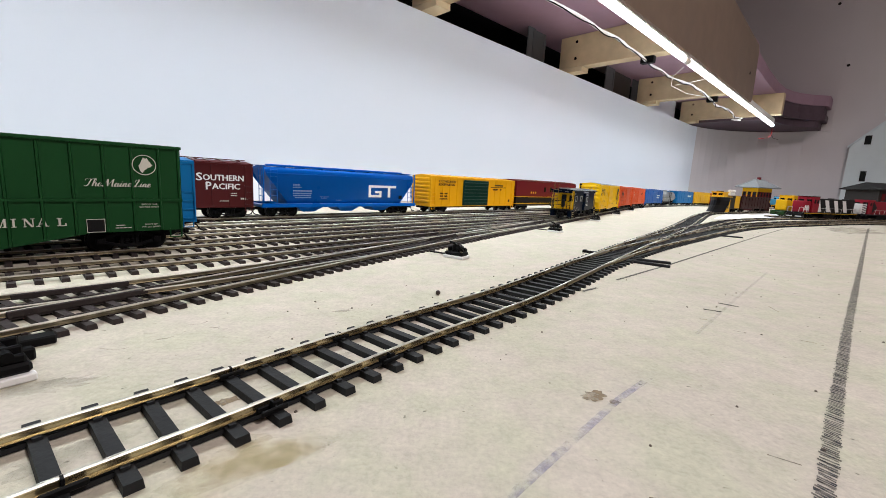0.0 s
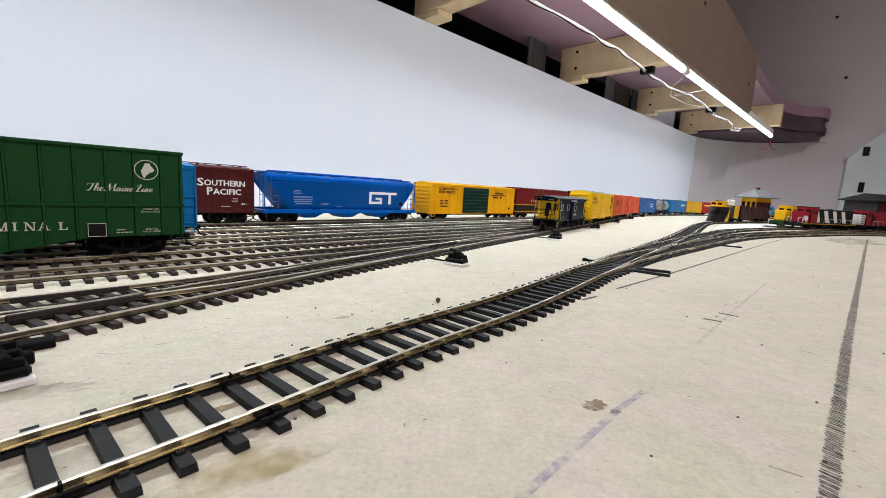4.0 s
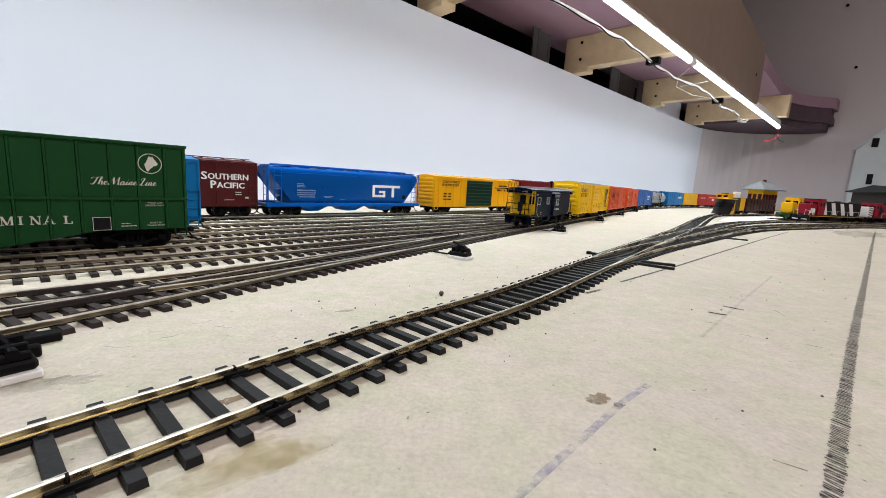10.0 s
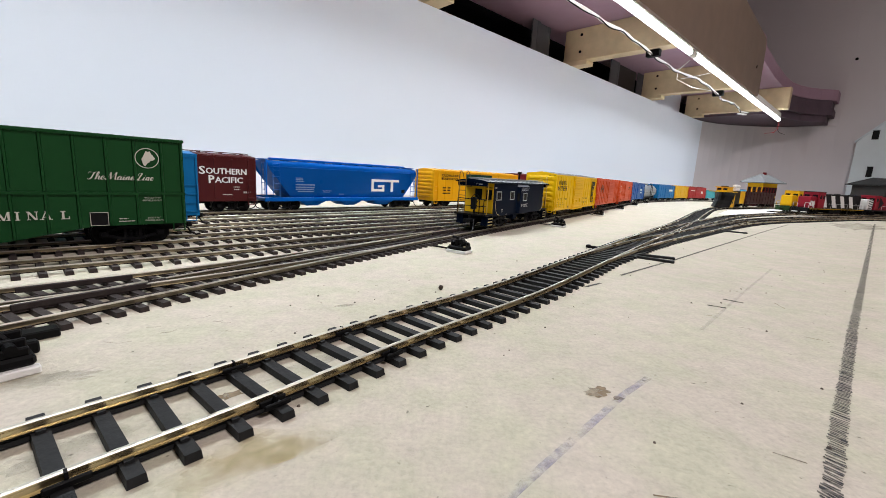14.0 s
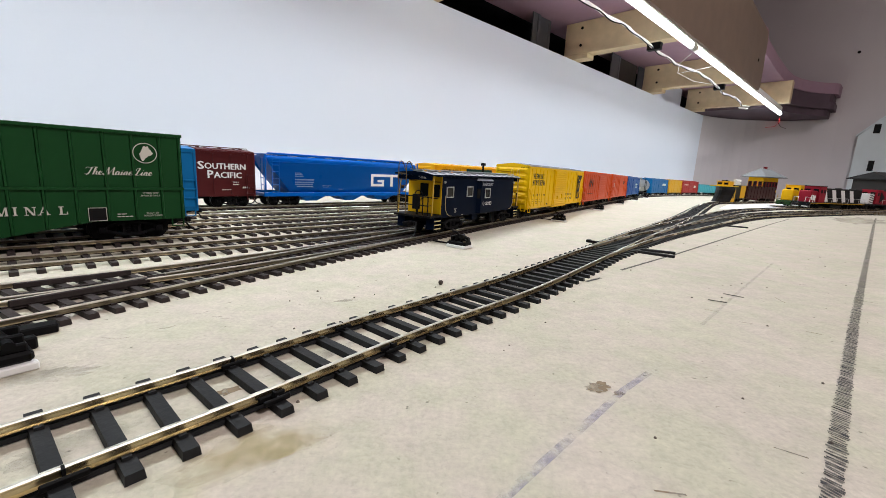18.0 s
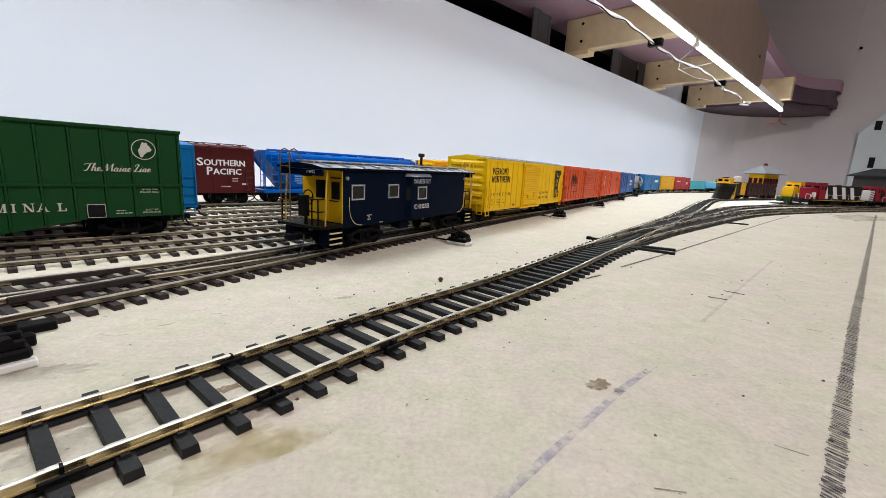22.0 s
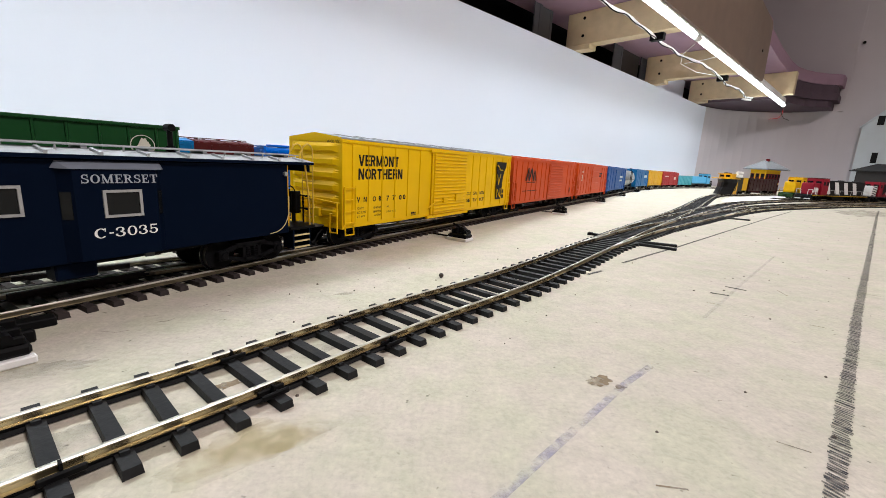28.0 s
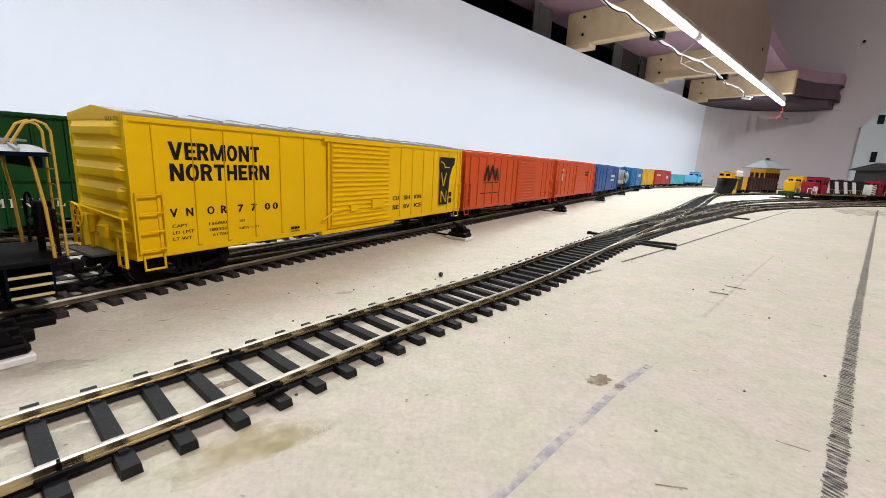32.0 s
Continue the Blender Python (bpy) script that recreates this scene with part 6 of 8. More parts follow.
def covered_hopper():
    L, W = 0.1915, 0.0345
    c = thing("covered_hopper", "royal blue covered hopper with large white block emblem", "hopper car", "parked cars")
    b = P["gtblue"]
    hl = L / 2
    bm = bmesh.new()
    prof = [(-0.0135, 0.0115), (-0.0164, 0.0135), (-0.0171, 0.0180), (-0.0173, 0.0260), (-0.0172, 0.0340), (-0.0168, 0.0385), (-0.0160, 0.0416), (-0.0147, 0.0441), (-0.0126, 0.0459), (-0.0080, 0.0468), (0.0, 0.0470)]
    prof = prof + [(-y, z) for y, z in prof[-2::-1]]
    secs = []
    for x in (-hl + 0.004, hl - 0.004):
        e = 1 if x > 0 else -1
        ring = []
        for y, z in prof:
            cut = 0.0 if z > 0.0395 else (0.0395 - z) * 0.80
            ring.append(bm.verts.new((x - e * cut, y, z)))
        secs.append(ring)
    k = len(prof)
    for i in range(k):
        bm.faces.new((secs[0][i], secs[0][(i + 1) % k], secs[1][(i + 1) % k], secs[1][i])).smooth = 0 < i < k - 2
    bm.faces.new(secs[0])
    bm.faces.new(secs[1][::-1])
    bmesh.ops.recalc_face_normals(bm, faces=bm.faces[:])
    part("body", bm, b, c, smooth=False)
    for sy in (-1, 1):
        bm = bmesh.new()
        box(bm, -hl + 0.005, hl - 0.005, min(sy * 0.0160, sy * 0.0167), max(sy * 0.0160, sy * 0.0167), 0.0408, 0.0414, 0.0002)
        part("side_seam", bm, b, c)
    for sy in (-1, 1):
        bm = bmesh.new()
        box(bm, -hl, hl, min(sy * 0.0158, sy * 0.0176), max(sy * 0.0158, sy * 0.0176), 0.0092, 0.0128, 0.0003)
        part("side_sill", bm, b, c)
    bm = bmesh.new()
    box(bm, -hl + 0.003, hl - 0.003, -0.0095, 0.0095, 0.0474, 0.0480)
    for x in row_even(-hl + 0.006, hl - 0.006, 10):
        box(bm, x - 0.0006, x + 0.0006, -0.0090, 0.0090, 0.0464, 0.0475)
    part("roof_walk", bm, b, c)
    bm = bmesh.new()
    box(bm, -hl + 0.012, hl - 0.012, -0.0035, 0.0035, 0.0472, 0.0494, 0.0004)
    part("roof_hatch", bm, b, c)
    for x in (-0.045, 0.0, 0.045):
        bm = bmesh.new()
        lo = [bm.verts.new((x + dx, dy, 0.0040)) for dx, dy in ((-0.006, -0.010), (0.006, -0.010), (0.006, 0.010), (-0.006, 0.010))]
        hi = [bm.verts.new((x + dx, dy, 0.0118)) for dx, dy in ((-0.0195, -0.0150), (0.0195, -0.0150), (0.0195, 0.0150), (-0.0195, 0.0150))]
        bm.faces.new(lo[::-1])
        bm.faces.new(hi)
        for i in range(4):
            bm.faces.new((lo[i], lo[(i + 1) % 4], hi[(i + 1) % 4], hi[i]))
        part("hopper_bay", bm, b, c)
    for e in (-1, 1):
        bm = bmesh.new()
        box(bm, min(e * hl, e * (hl - 0.0060)), max(e * hl, e * (hl - 0.0060)), -W / 2, W / 2, 0.0092, 0.0118)
        for yy in (-0.0165, 0.0155):
            box(bm, e * (hl - 0.002) - 0.0006, e * (hl - 0.002) + 0.0006, yy, yy + 0.0010, 0.0118, 0.0472)
        part("end_frame", bm, b, c)
        ladder(c, e * hl - e * 0.0140, e * hl - e * 0.0075, 0.0140, 0.0440, -W / 2 - 0.0003, 6, b)
        ladder(c, -0.0150, -0.0085, 0.0140, 0.0440, e * (hl - 0.0010), 6, b, along="y")
        truck(c, e * (hl - 0.0225), top=0.0092)
        coupler(c, e * hl, e)
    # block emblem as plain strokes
    y = -0.01745
    x, z, t = 0.0235, 0.0195, 0.0027
    for nm, q in (("emblem_stroke", (x, x + 0.0200, z + 0.0108, z + 0.0135)), ("emblem_stroke", (x, x + 0.0030, z, z + 0.0108)), ("emblem_stroke", (x + 0.003, x + 0.0180, z, z + 0.0027)), ("emblem_stroke", (x + 0.0150, x + 0.0180, z + 0.0027, z + 0.0072)), ("emblem_stroke", (x + 0.0090, x + 0.0150, z + 0.0047, z + 0.0072)),
                  ("emblem_stroke", (x + 0.0200, x + 0.0395, z + 0.0108, z + 0.0135)), ("emblem_stroke", (x + 0.0275, x + 0.0310, z, z + 0.0108))):
        bm = bmesh.new()
        box(bm, q[0], q[1], y - 0.0002, y + 0.0008, q[2], q[3])
        part(nm, bm, P["snow"], c)
    bars(c, P["haze"], y + 0.0001, [(-0.066, -0.059, 0.0310, 0.0317), (-0.066, -0.058, 0.0295, 0.0302), (-0.066, -0.057, 0.0280, 0.0287), (-0.066, -0.046, 0.0245, 0.0258), (-0.066, -0.046, 0.0222, 0.0232), (-0.066, -0.047, 0.0202, 0.0212), (-0.064, -0.047, 0.0182, 0.0192), (-0.037, -0.027, 0.0192, 0.0197), (-0.036, -0.029, 0.0180, 0.0185), (-0.018, -0.012, 0.0160, 0.0165)])
    bm = bmesh.new()
    box(bm, 0.0680, 0.0725, y - 0.0002, y + 0.0008, 0.0178, 0.0218)
    part("data_panel", bm, P["ink"], c)
    return c, L


def chip_hopper():
    """High-sided wood chip car with a drop belly."""
    L, W = 0.245, 0.0330
    c = thing("wood_chip_car", "dark green high-sided wood chip car with cream script", "hopper car", "parked cars")
    g = P["green"]
    hl = L / 2
    zt, zm = 0.0508, 0.0250
    for sy in (-1, 1):
        bm = bmesh.new()
        out = [(-hl, 0.0098), (-hl + 0.037, 0.0098), (-hl + 0.066, 0.0046), (-hl + 0.085, 0.0038), (hl - 0.085, 0.0038), (hl - 0.066, 0.0046), (hl - 0.037, 0.0098), (hl, 0.0098), (hl, zt), (-hl, zt)]
        a = [bm.verts.new((x, sy * W / 2, z)) for x, z in out]
        b = [bm.verts.new((x, sy * (W / 2 - 0.001), z)) for x, z in out]
        bm.faces.new(a)
        bm.faces.new(b[::-1])
        for i in range(len(out)):
            bm.faces.new((a[i], b[i], b[(i + 1) % len(out)], a[(i + 1) % len(out)]))
        bmesh.ops.recalc_face_normals(bm, faces=bm.faces[:])
        part("side_sheet", bm, g, c)
        for d in (0.0011, 0.0096, 0.0205, 0.0311, 0.0421, 0.0526, 0.0632, 0.0738, 0.0845, 0.0950, 0.1055, 0.1160, 0.127, 0.138, 0.149, 0.160, 0.171, 0.182, 0.193, 0.204, 0.215, 0.226, 0.236, 0.2440):
            x = hl - d
            bm = bmesh.new()
            foot = float(np.interp(min(d, L - d), (0.037, 0.066, 0.085), (0.0104, 0.0052, 0.0044)))
            for z0, z1 in ((foot, zm - 0.0006), (zm + 0.0008, zt - 0.0010)):
                vs = box(bm, x - 0.0007, x + 0.0007, min(sy * W / 2, sy * (W / 2 + 0.0009)), max(sy * W / 2, sy * (W / 2 + 0.0006)), z0, z1)
                for v in vs:
                    if abs(v.co.y) > W / 2 + 0.0003:
                        v.co.x = x + (v.co.x - x) * 0.5
            part("side_post", bm, g, c)
        bm = bmesh.new()
        box(bm, -hl, hl, min(sy * W / 2, sy * (W / 2 + 0.0010)), max(sy * W / 2, sy * (W / 2 + 0.0010)), zm - 0.0006, zm + 0.0006)
        part("belt_rail", bm, g, c)
        bm = bmesh.new()
        box(bm, -hl - 0.0004, hl + 0.0004, min(sy * (W / 2 - 0.0014), sy * (W / 2 + 0.0012)), max(sy * (W / 2 - 0.0014), sy * (W / 2 + 0.0012)), zt - 0.0004, zt + 0.0011, 0.0002)
        part("top_rail", bm, g, c)
    for e in (-1, 1):
        bm = bmesh.new()
        box(bm, min(e * hl, e * (hl - 0.001)), max(e * hl, e * (hl - 0.001)), -W / 2 + 0.001, W / 2 - 0.001, 0.0098, zt)
        for yy in (-0.010, 0.0, 0.010):
            box(bm, min(e * hl, e * (hl + 0.0008)), max(e * hl, e * (hl + 0.0008)), yy - 0.0007, yy + 0.0007, 0.0098, zt - 0.001)
        part("end_sheet", bm, g, c)
        truck(c, e * (hl - 0.0225), top=0.0095)
        coupler(c, e * hl, e)
        bm = bmesh.new()
        wire(bm, [(e * (hl - 0.001), -W / 2 - 0.0006, 0.0105), (e * (hl - 0.001), -W / 2 - 0.0006, 0.0062), (e * (hl - 0.006), -W / 2 - 0.0006, 0.0062), (e * (hl - 0.006), -W / 2 - 0.0006, 0.0105)], 0.0003)
        part("stirrup_step", bm, g, c)
    bm = bmesh.new()
    box(bm, -hl + 0.001, hl - 0.001, -W / 2 + 0.001, W / 2 - 0.001, 0.0098, 0.0110)
    box(bm, -hl + 0.085, hl - 0.085, -W / 2 + 0.001, W / 2 - 0.001, 0.0040, 0.0097)
    part("floor_pan", bm, M["black"], c)
    y = -W / 2 - 0.0010
    script("The Maine Line", hl - 0.0386, 0.0314, 0.0034, c, P["cream"], y + 0.0003, 0.0252)
    for ch, d, wd in (("T", 0.0895, 0.0036), ("E", 0.0822, 0.0032), ("R", 0.0748, 0.0036), ("M", 0.0676, 0.0042), ("I", 0.0624, 0.0015), ("N", 0.0590, 0.0037), ("A", 0.0550, 0.0040), ("L", 0.0484, 0.0030)):
        serif(ch, hl - d, 0.0136, 0.0036, c, P["cream"], y + 0.0003, wd)
    # ring emblem with the outline of a state
    bm = bmesh.new()
    cx, cz = hl - 0.0155, 0.0420
    for k in range(32):
        a0, a1 = 2 * math.pi * k / 32, 2 * math.pi * (k + 1) / 32
        q = [bm.verts.new((cx + r * math.cos(a) * 1.02, y, cz + r * math.sin(a))) for r, a in ((0.0048, a0), (0.0048, a1), (0.00445, a1), (0.00445, a0))]
        bm.faces.new(q)
    part("emblem_ring", bm, P["cream"], c)
    st = [(-0.0015, -0.0034), (-0.0009, -0.0038), (0.0002, -0.0022), (0.0008, -0.0020), (0.0012, -0.0012), (0.0024, -0.0010), (0.0033, 0.0001), (0.0026, 0.0008), (0.0024, 0.0016), (0.0019, 0.0018), (0.0012, 0.0034), (0.0006, 0.0030), (-0.0004, 0.0034), (-0.0012, 0.0016), (-0.0017, 0.0004), (-0.0023, -0.0004), (-0.0020, -0.0018)]
    decal("emblem", [(cx + a, cz + b) for a, b in st], c, P["cream"], y)
    for wd, d, z, w2 in (("WOOD CHIP", 0.0176, 0.0226, 0.0066), ("SERVICE ONLY", 0.0184, 0.0213, 0.0080), ("BUILT BY", 0.0166, 0.0127, 0.0052), ("WALDO SHOPS", 0.0180, 0.0115, 0.0078)):
        lettering(wd, hl - d, z, 0.00078, c, P["cream"], y + 0.0004, w2)
    bars(c, P["cream"], y + 0.0006, [(hl - 0.0280, hl - 0.0245, 0.0128, 0.0132), (hl - 0.0282, hl - 0.0218, 0.0116, 0.0120)])
    bm = bmesh.new()
    box(bm, hl - 0.0384, hl - 0.0322, y, y + 0.0006, 0.0104, 0.0161)
    part("data_panel", bm, P["ink"], c)
    bm = bmesh.new()
    for q in ((hl - 0.0386, hl - 0.0320, 0.0102, 0.0104), (hl - 0.0386, hl - 0.0320, 0.0161, 0.0163), (hl - 0.0386, hl - 0.0384, 0.0104, 0.0161), (hl - 0.0322, hl - 0.0320, 0.0104, 0.0161)):
        box(bm, q[0], q[1], y - 0.0001, y + 0.0005, q[2], q[3])
    part("panel_border", bm, P["cream"], c)
    return c, L


def brown_boxcar():
    L, W = 0.150, 0.0335
    z0, h = 0.0095, 0.0375
    ps = [p for p in row_even(0.006, L - 0.006, 11) if not 0.056 < p < 0.094]
    c = boxcar("mineral brown boxcar with white lettering and running boards", L, h, W, z0, P["spbrown"], P["spbrown"], ps, (0.058, 0.092), door_ribs=5, end_ridges=7, group="parked cars", seams=13, inset=0.019)
    hl, y = L / 2, -W / 2 - 0.0008
    for wd, x, z, ht, wid in (("S", 0.0455, 0.0322, 0.0062, 0.0042), ("OUTHERN", 0.0405, 0.0325, 0.0048, 0.0322), ("P", 0.0385, 0.0250, 0.0062, 0.0040), ("ACIFIC", 0.0338, 0.0253, 0.0048, 0.0222)):
        lettering(wd, hl - x, z, ht, c, P["snow"], y, wid, bold=0.030)
    bars(c, P["cream"], y + 0.0005, [(hl - 0.020, hl - 0.014, 0.0215, 0.0222), (hl - 0.019, hl - 0.014, 0.0195, 0.0202), (hl - 0.028, hl - 0.020, 0.0150, 0.0155), (hl - 0.011, hl - 0.005, 0.0165, 0.0180)])
    bm = bmesh.new()
    box(bm, -hl + 0.001, hl - 0.001, -0.0035, 0.0035, z0 + h + 0.0034, z0 + h + 0.0040)
    for x in row_even(-hl + 0.006, hl - 0.006, 9):
        box(bm, x - 0.0006, x + 0.0006, -0.0032, 0.0032, z0 + h + 0.0022, z0 + h + 0.0035)
    part("running_board", bm, P["spbrown"], c)
    return c, L


def express_boxcar():
    L, W, z0, h = 0.192, 0.0350, 0.0080, 0.0390
    ps = [p for p in row_even(0.008, L - 0.008, 13) if not 0.060 < p < 0.126]
    c = boxcar("yellow cushioned boxcar with a wide dark green door", L, h, W, z0, P["amber"], P["amber"], ps, (0.064, 0.122), P["doorgreen"], door_ribs=7, end_ridges=7, group="parked cars")
    hl, y = L / 2, -W / 2 - 0.0008
    lettering("CUSHIONED", 0.014 - hl, 0.0400, 0.0030, c, P["ink"], y, 0.034, bold=0.03)
    lettering("EXPRESS", 0.014 - hl, 0.0358, 0.0030, c, P["ink"], y, 0.032, bold=0.03)
    bars(c, P["ink"], y, [(0.138 - hl, 0.160 - hl, 0.0380, 0.0402), (0.128 - hl, 0.168 - hl, 0.0355, 0.0366), (0.134 - hl, 0.146 - hl, 0.0315, 0.0340), (0.152 - hl, 0.156 - hl, 0.0315, 0.0340), (0.017 - hl, 0.023 - hl, 0.0245, 0.0265), (0.026 - hl, 0.032 - hl, 0.0245, 0.0265), (0.017 - hl, 0.023 - hl, 0.0210, 0.0230), (0.026 - hl, 0.032 - hl, 0.0210, 0.0230), (0.017 - hl, 0.032 - hl, 0.0175, 0.0190), (0.176 - hl, 0.180 - hl, 0.014, 0.018)])
    return c, L


def striped_car():
    """Maroon car with yellow belt lines over a black skirt."""
    L, W, z0, h = 0.215, 0.0340, 0.0105, 0.0385
    c = thing("passenger_shell", "maroon ribbed car with yellow belt lines over black skirt", "railcar", "parked cars")
    hl = L / 2
    bm = bmesh.new()
    box(bm, -hl, hl, -W / 2, W / 2, 0.0225, z0 + h, 0.0004)
    part("body", bm, P["maroon"], c)
    gable_roof(c, L, W, z0 + h + 0.0002, 0.0022, P["maroon"])
    bm = bmesh.new()
    box(bm, -hl, hl, -W / 2 - 0.0002, W / 2 + 0.0002, 0.0075, 0.0224, 0.0003)
    part("skirt", bm, P["ink"], c)
    for z in (0.0112, 0.0222):
        bm = bmesh.new()
        box(bm, -hl - 0.0002, hl + 0.0002, -W / 2 - 0.0005, W / 2 + 0.0005, z, z + 0.0009)
        part("belt_line", bm, P["gold"], c)
    for e in (-1, 1):
        ridged_end(c, e * hl, e, W - 0.0006, 0.0235, z0 + h - 0.001, P["maroon"], 6)
        truck(c, e * (hl - 0.030), top=0.0075)
        coupler(c, e * hl, e)
    bars(c, P["gold"], -W / 2, [(0.046 - hl, 0.049 - hl, 0.0285, 0.0315), (0.053 - hl, 0.056 - hl, 0.0285, 0.0315), (0.060 - hl, 0.063 - hl, 0.0285, 0.0315)])
    for x in row_even(-hl + 0.09, hl - 0.02, 6):
        bm = bmesh.new()
        box(bm, x, x + 0.006, -W / 2 - 0.0003, -W / 2, 0.0320, 0.0400)
        part("side_window", bm, P["pane"], c)
    return c, L


def snow_plow():
    L = 0.135
    c = thing("snow_plow", "yellow railway snow plow with a black wedge blade", "snow plow")
    hl = L / 2
    bm = bmesh.new()
    box(bm, -hl + 0.050, hl, -0.0165, 0.0165, 0.0100, 0.0430, 0.0005)
    part("body", bm, P["ink"], c)
    # wedge blade, hollow in front
    bm = bmesh.new()
    rows = []
    for z, x, w in ((0.0010, -hl - 0.004, 0.0200), (0.0080, -hl + 0.006, 0.0205), (0.0180, -hl + 0.016, 0.0210), (0.0300, -hl + 0.020, 0.0215), (0.0380, -hl + 0.014, 0.0215)):
        rows.append([bm.verts.new((x + abs(k) ** 1.5 * 0.022, k * w, z)) for k in (-1, -0.66, -0.33, 0, 0.33, 0.66, 1)])
    for a, b in zip(rows[:-1], rows[1:]):
        for i in range(6):
            bm.faces.new((a[i], a[i + 1], b[i + 1], b[i]))
    base = [bm.verts.new((-hl + 0.049, k * 0.0200, z)) for z in (0.0010, 0.0380) for k in (-1, 1)]
    bm.faces.new([r[0] for r in rows] + [base[2], base[0]])
    bm.faces.new([r[-1] for r in rows][::-1] + [base[1], base[3]])
    bm.faces.new(rows[-1] + [base[3], base[2]])
    bm.faces.new(rows[0][::-1] + [base[0], base[1]])
    bm.faces.new((base[0], base[2], base[3], base[1]))
    bmesh.ops.recalc_face_normals(bm, faces=bm.faces[:])
    part("blade", bm, P["ink"], c, "black wedge blade")
    decal("warning_triangle", [(-hl + 0.022, 0.0020), (-hl + 0.049, 0.0020), (-hl + 0.049, 0.0340)], c, P["gold"], -0.0205)
    bm = bmesh.new()
    box(bm, -hl - 0.002, -hl + 0.060, -0.0220, 0.0220, 0.0385, 0.0405, 0.0004)
    part("blade_visor", bm, P["gold"], c)
    bm = bmesh.new()
    vs = box(bm, -hl + 0.018, -hl + 0.058, -0.0130, 0.0130, 0.0406, 0.0500, 0.0006)
    part("cupola", bm, P["gold"], c)
    bm = bmesh.new()
    box(bm, -hl + 0.014, -hl + 0.062, -0.0150, 0.0150, 0.0501, 0.0515, 0.0004)
    part("cupola_roof", bm, P["gold"], c)
    for y0, y1 in ((-0.011, -0.002), (0.002, 0.011)):
        bm = bmesh.new()
        box(bm, -hl + 0.0176, -hl + 0.0181, y0, y1, 0.0430, 0.0480)
        part("cab_window", bm, P["pane"], c)
    bm = bmesh.new()
    cyl(bm, (-hl + 0.028, -0.006, 0.0516), (-hl + 0.028, 0.006, 0.0516), 0.0022, 10)
    box(bm, -hl + 0.034, -hl + 0.046, -0.004, 0.004, 0.0515, 0.0535)
    part("headlamp", bm, M["black"], c)
    bm = bmesh.new()
    cyl(bm, (-hl + 0.050, -0.0150, 0.0468), (-hl + 0.084, -0.0150, 0.0468), 0.0036, 14)
    cyl(bm, (-hl + 0.050, -0.0150, 0.0541), (-hl + 0.084, -0.0150, 0.0541), 0.0036, 14)
    part("air_tank", bm, P["snow"], c, "white air tank")
    bm = bmesh.new()
    box(bm, -hl + 0.098, -hl + 0.134, -0.0170, -0.0164, 0.0110, 0.0425)
    part("side_door", bm, P["gold"], c)
    for e in (-0.2, 1):
        truck(c, e * (hl - 0.027), top=0.0100)
    coupler(c, hl, 1)
    return c, L


# ======== station, elevator, shed ========
def station():
    c = thing("railway_station", "yellow model station with a grey hipped roof", "model building", m=Matrix.Translation((1.047, 1.405, 0)) @ Matrix.Rotation(radians(18), 4, "Z"))
    W, D, H = 0.066, 0.050, 0.076
    bm = bmesh.new()
    box(bm, -W / 2, W / 2, -D / 2, D / 2, 0.0, H)
    part("wall", bm, P["gold"], c)
    bm = bmesh.new()
    o = 0.017
    lo = [bm.verts.new((sx * (W / 2 + o), sy * (D / 2 + o), H + 0.0005)) for sx, sy in ((-1, -1), (1, -1), (1, 1), (-1, 1))]
    mid = [bm.verts.new((v.co.x, v.co.y, H + 0.003)) for v in lo]
    hi = [bm.verts.new((sx * 0.018, 0, H + 0.030)) for sx in (-1, 1)]
    bm.faces.new(lo[::-1])
    for i in range(4):
        bm.faces.new((lo[i], lo[(i + 1) % 4], mid[(i + 1) % 4], mid[i]))
    bm.faces.new((mid[0], mid[1], hi[1], hi[0]))
    bm.faces.new((mid[1], mid[2], hi[1]))
    bm.faces.new((mid[2], mid[3], hi[0], hi[1]))
    bm.faces.new((mid[3], mid[0], hi[0]))
    part("roof", bm, mat("grey_shingle", (0.13, 0.135, 0.14), 0.8, var=0.15, scale=200, bump=0.3), c, "grey shingled hipped roof")
    bm = bmesh.new()
    box(bm, -0.004, 0.004, -0.004, 0.004, H + 0.028, H + 0.036)
    part("chimney", bm, P["maroon"], c)
    for face in range(2):
        for k in range(5 if face == 0 else 3):
            n = 5 if face == 0 else 3
            span = W if face == 0 else D
            a = -span / 2 + span * (k + 0.5) / n
            win = thing("window", "", "")
            win.parent = c
            win.matrix_basis = Matrix.Rotation(0 if face == 0 else radians(-90), 4, "Z") @ Matrix.Translation((a, -(D if face == 0 else W) / 2, 0.036))
            bm = bmesh.new()
            for q in ((-0.006, 0.006, 0, 0.0012), (-0.006, 0.006, 0.026, 0.0275), (-0.006, -0.0046, 0.0012, 0.026), (0.0046, 0.006, 0.0012, 0.026), (-0.0046, 0.0046, 0.013, 0.0142)):
                box(bm, q[0], q[1], -0.0012, 0.0, q[2], q[3])
            part("window_frame", bm, P["maroon"], win)
            bm = bmesh.new()
            box(bm, -0.0046, 0.0046, -0.0004, 0.0, 0.0012, 0.026)
            part("pane", bm, P["pane"], win)
    bm = bmesh.new()
    box(bm, -W / 2 - 0.0008, W / 2 + 0.0008, -D / 2 - 0.0008, D / 2 + 0.0008, 0.0, 0.030)
    part("wainscot", bm, P["brown"], c)


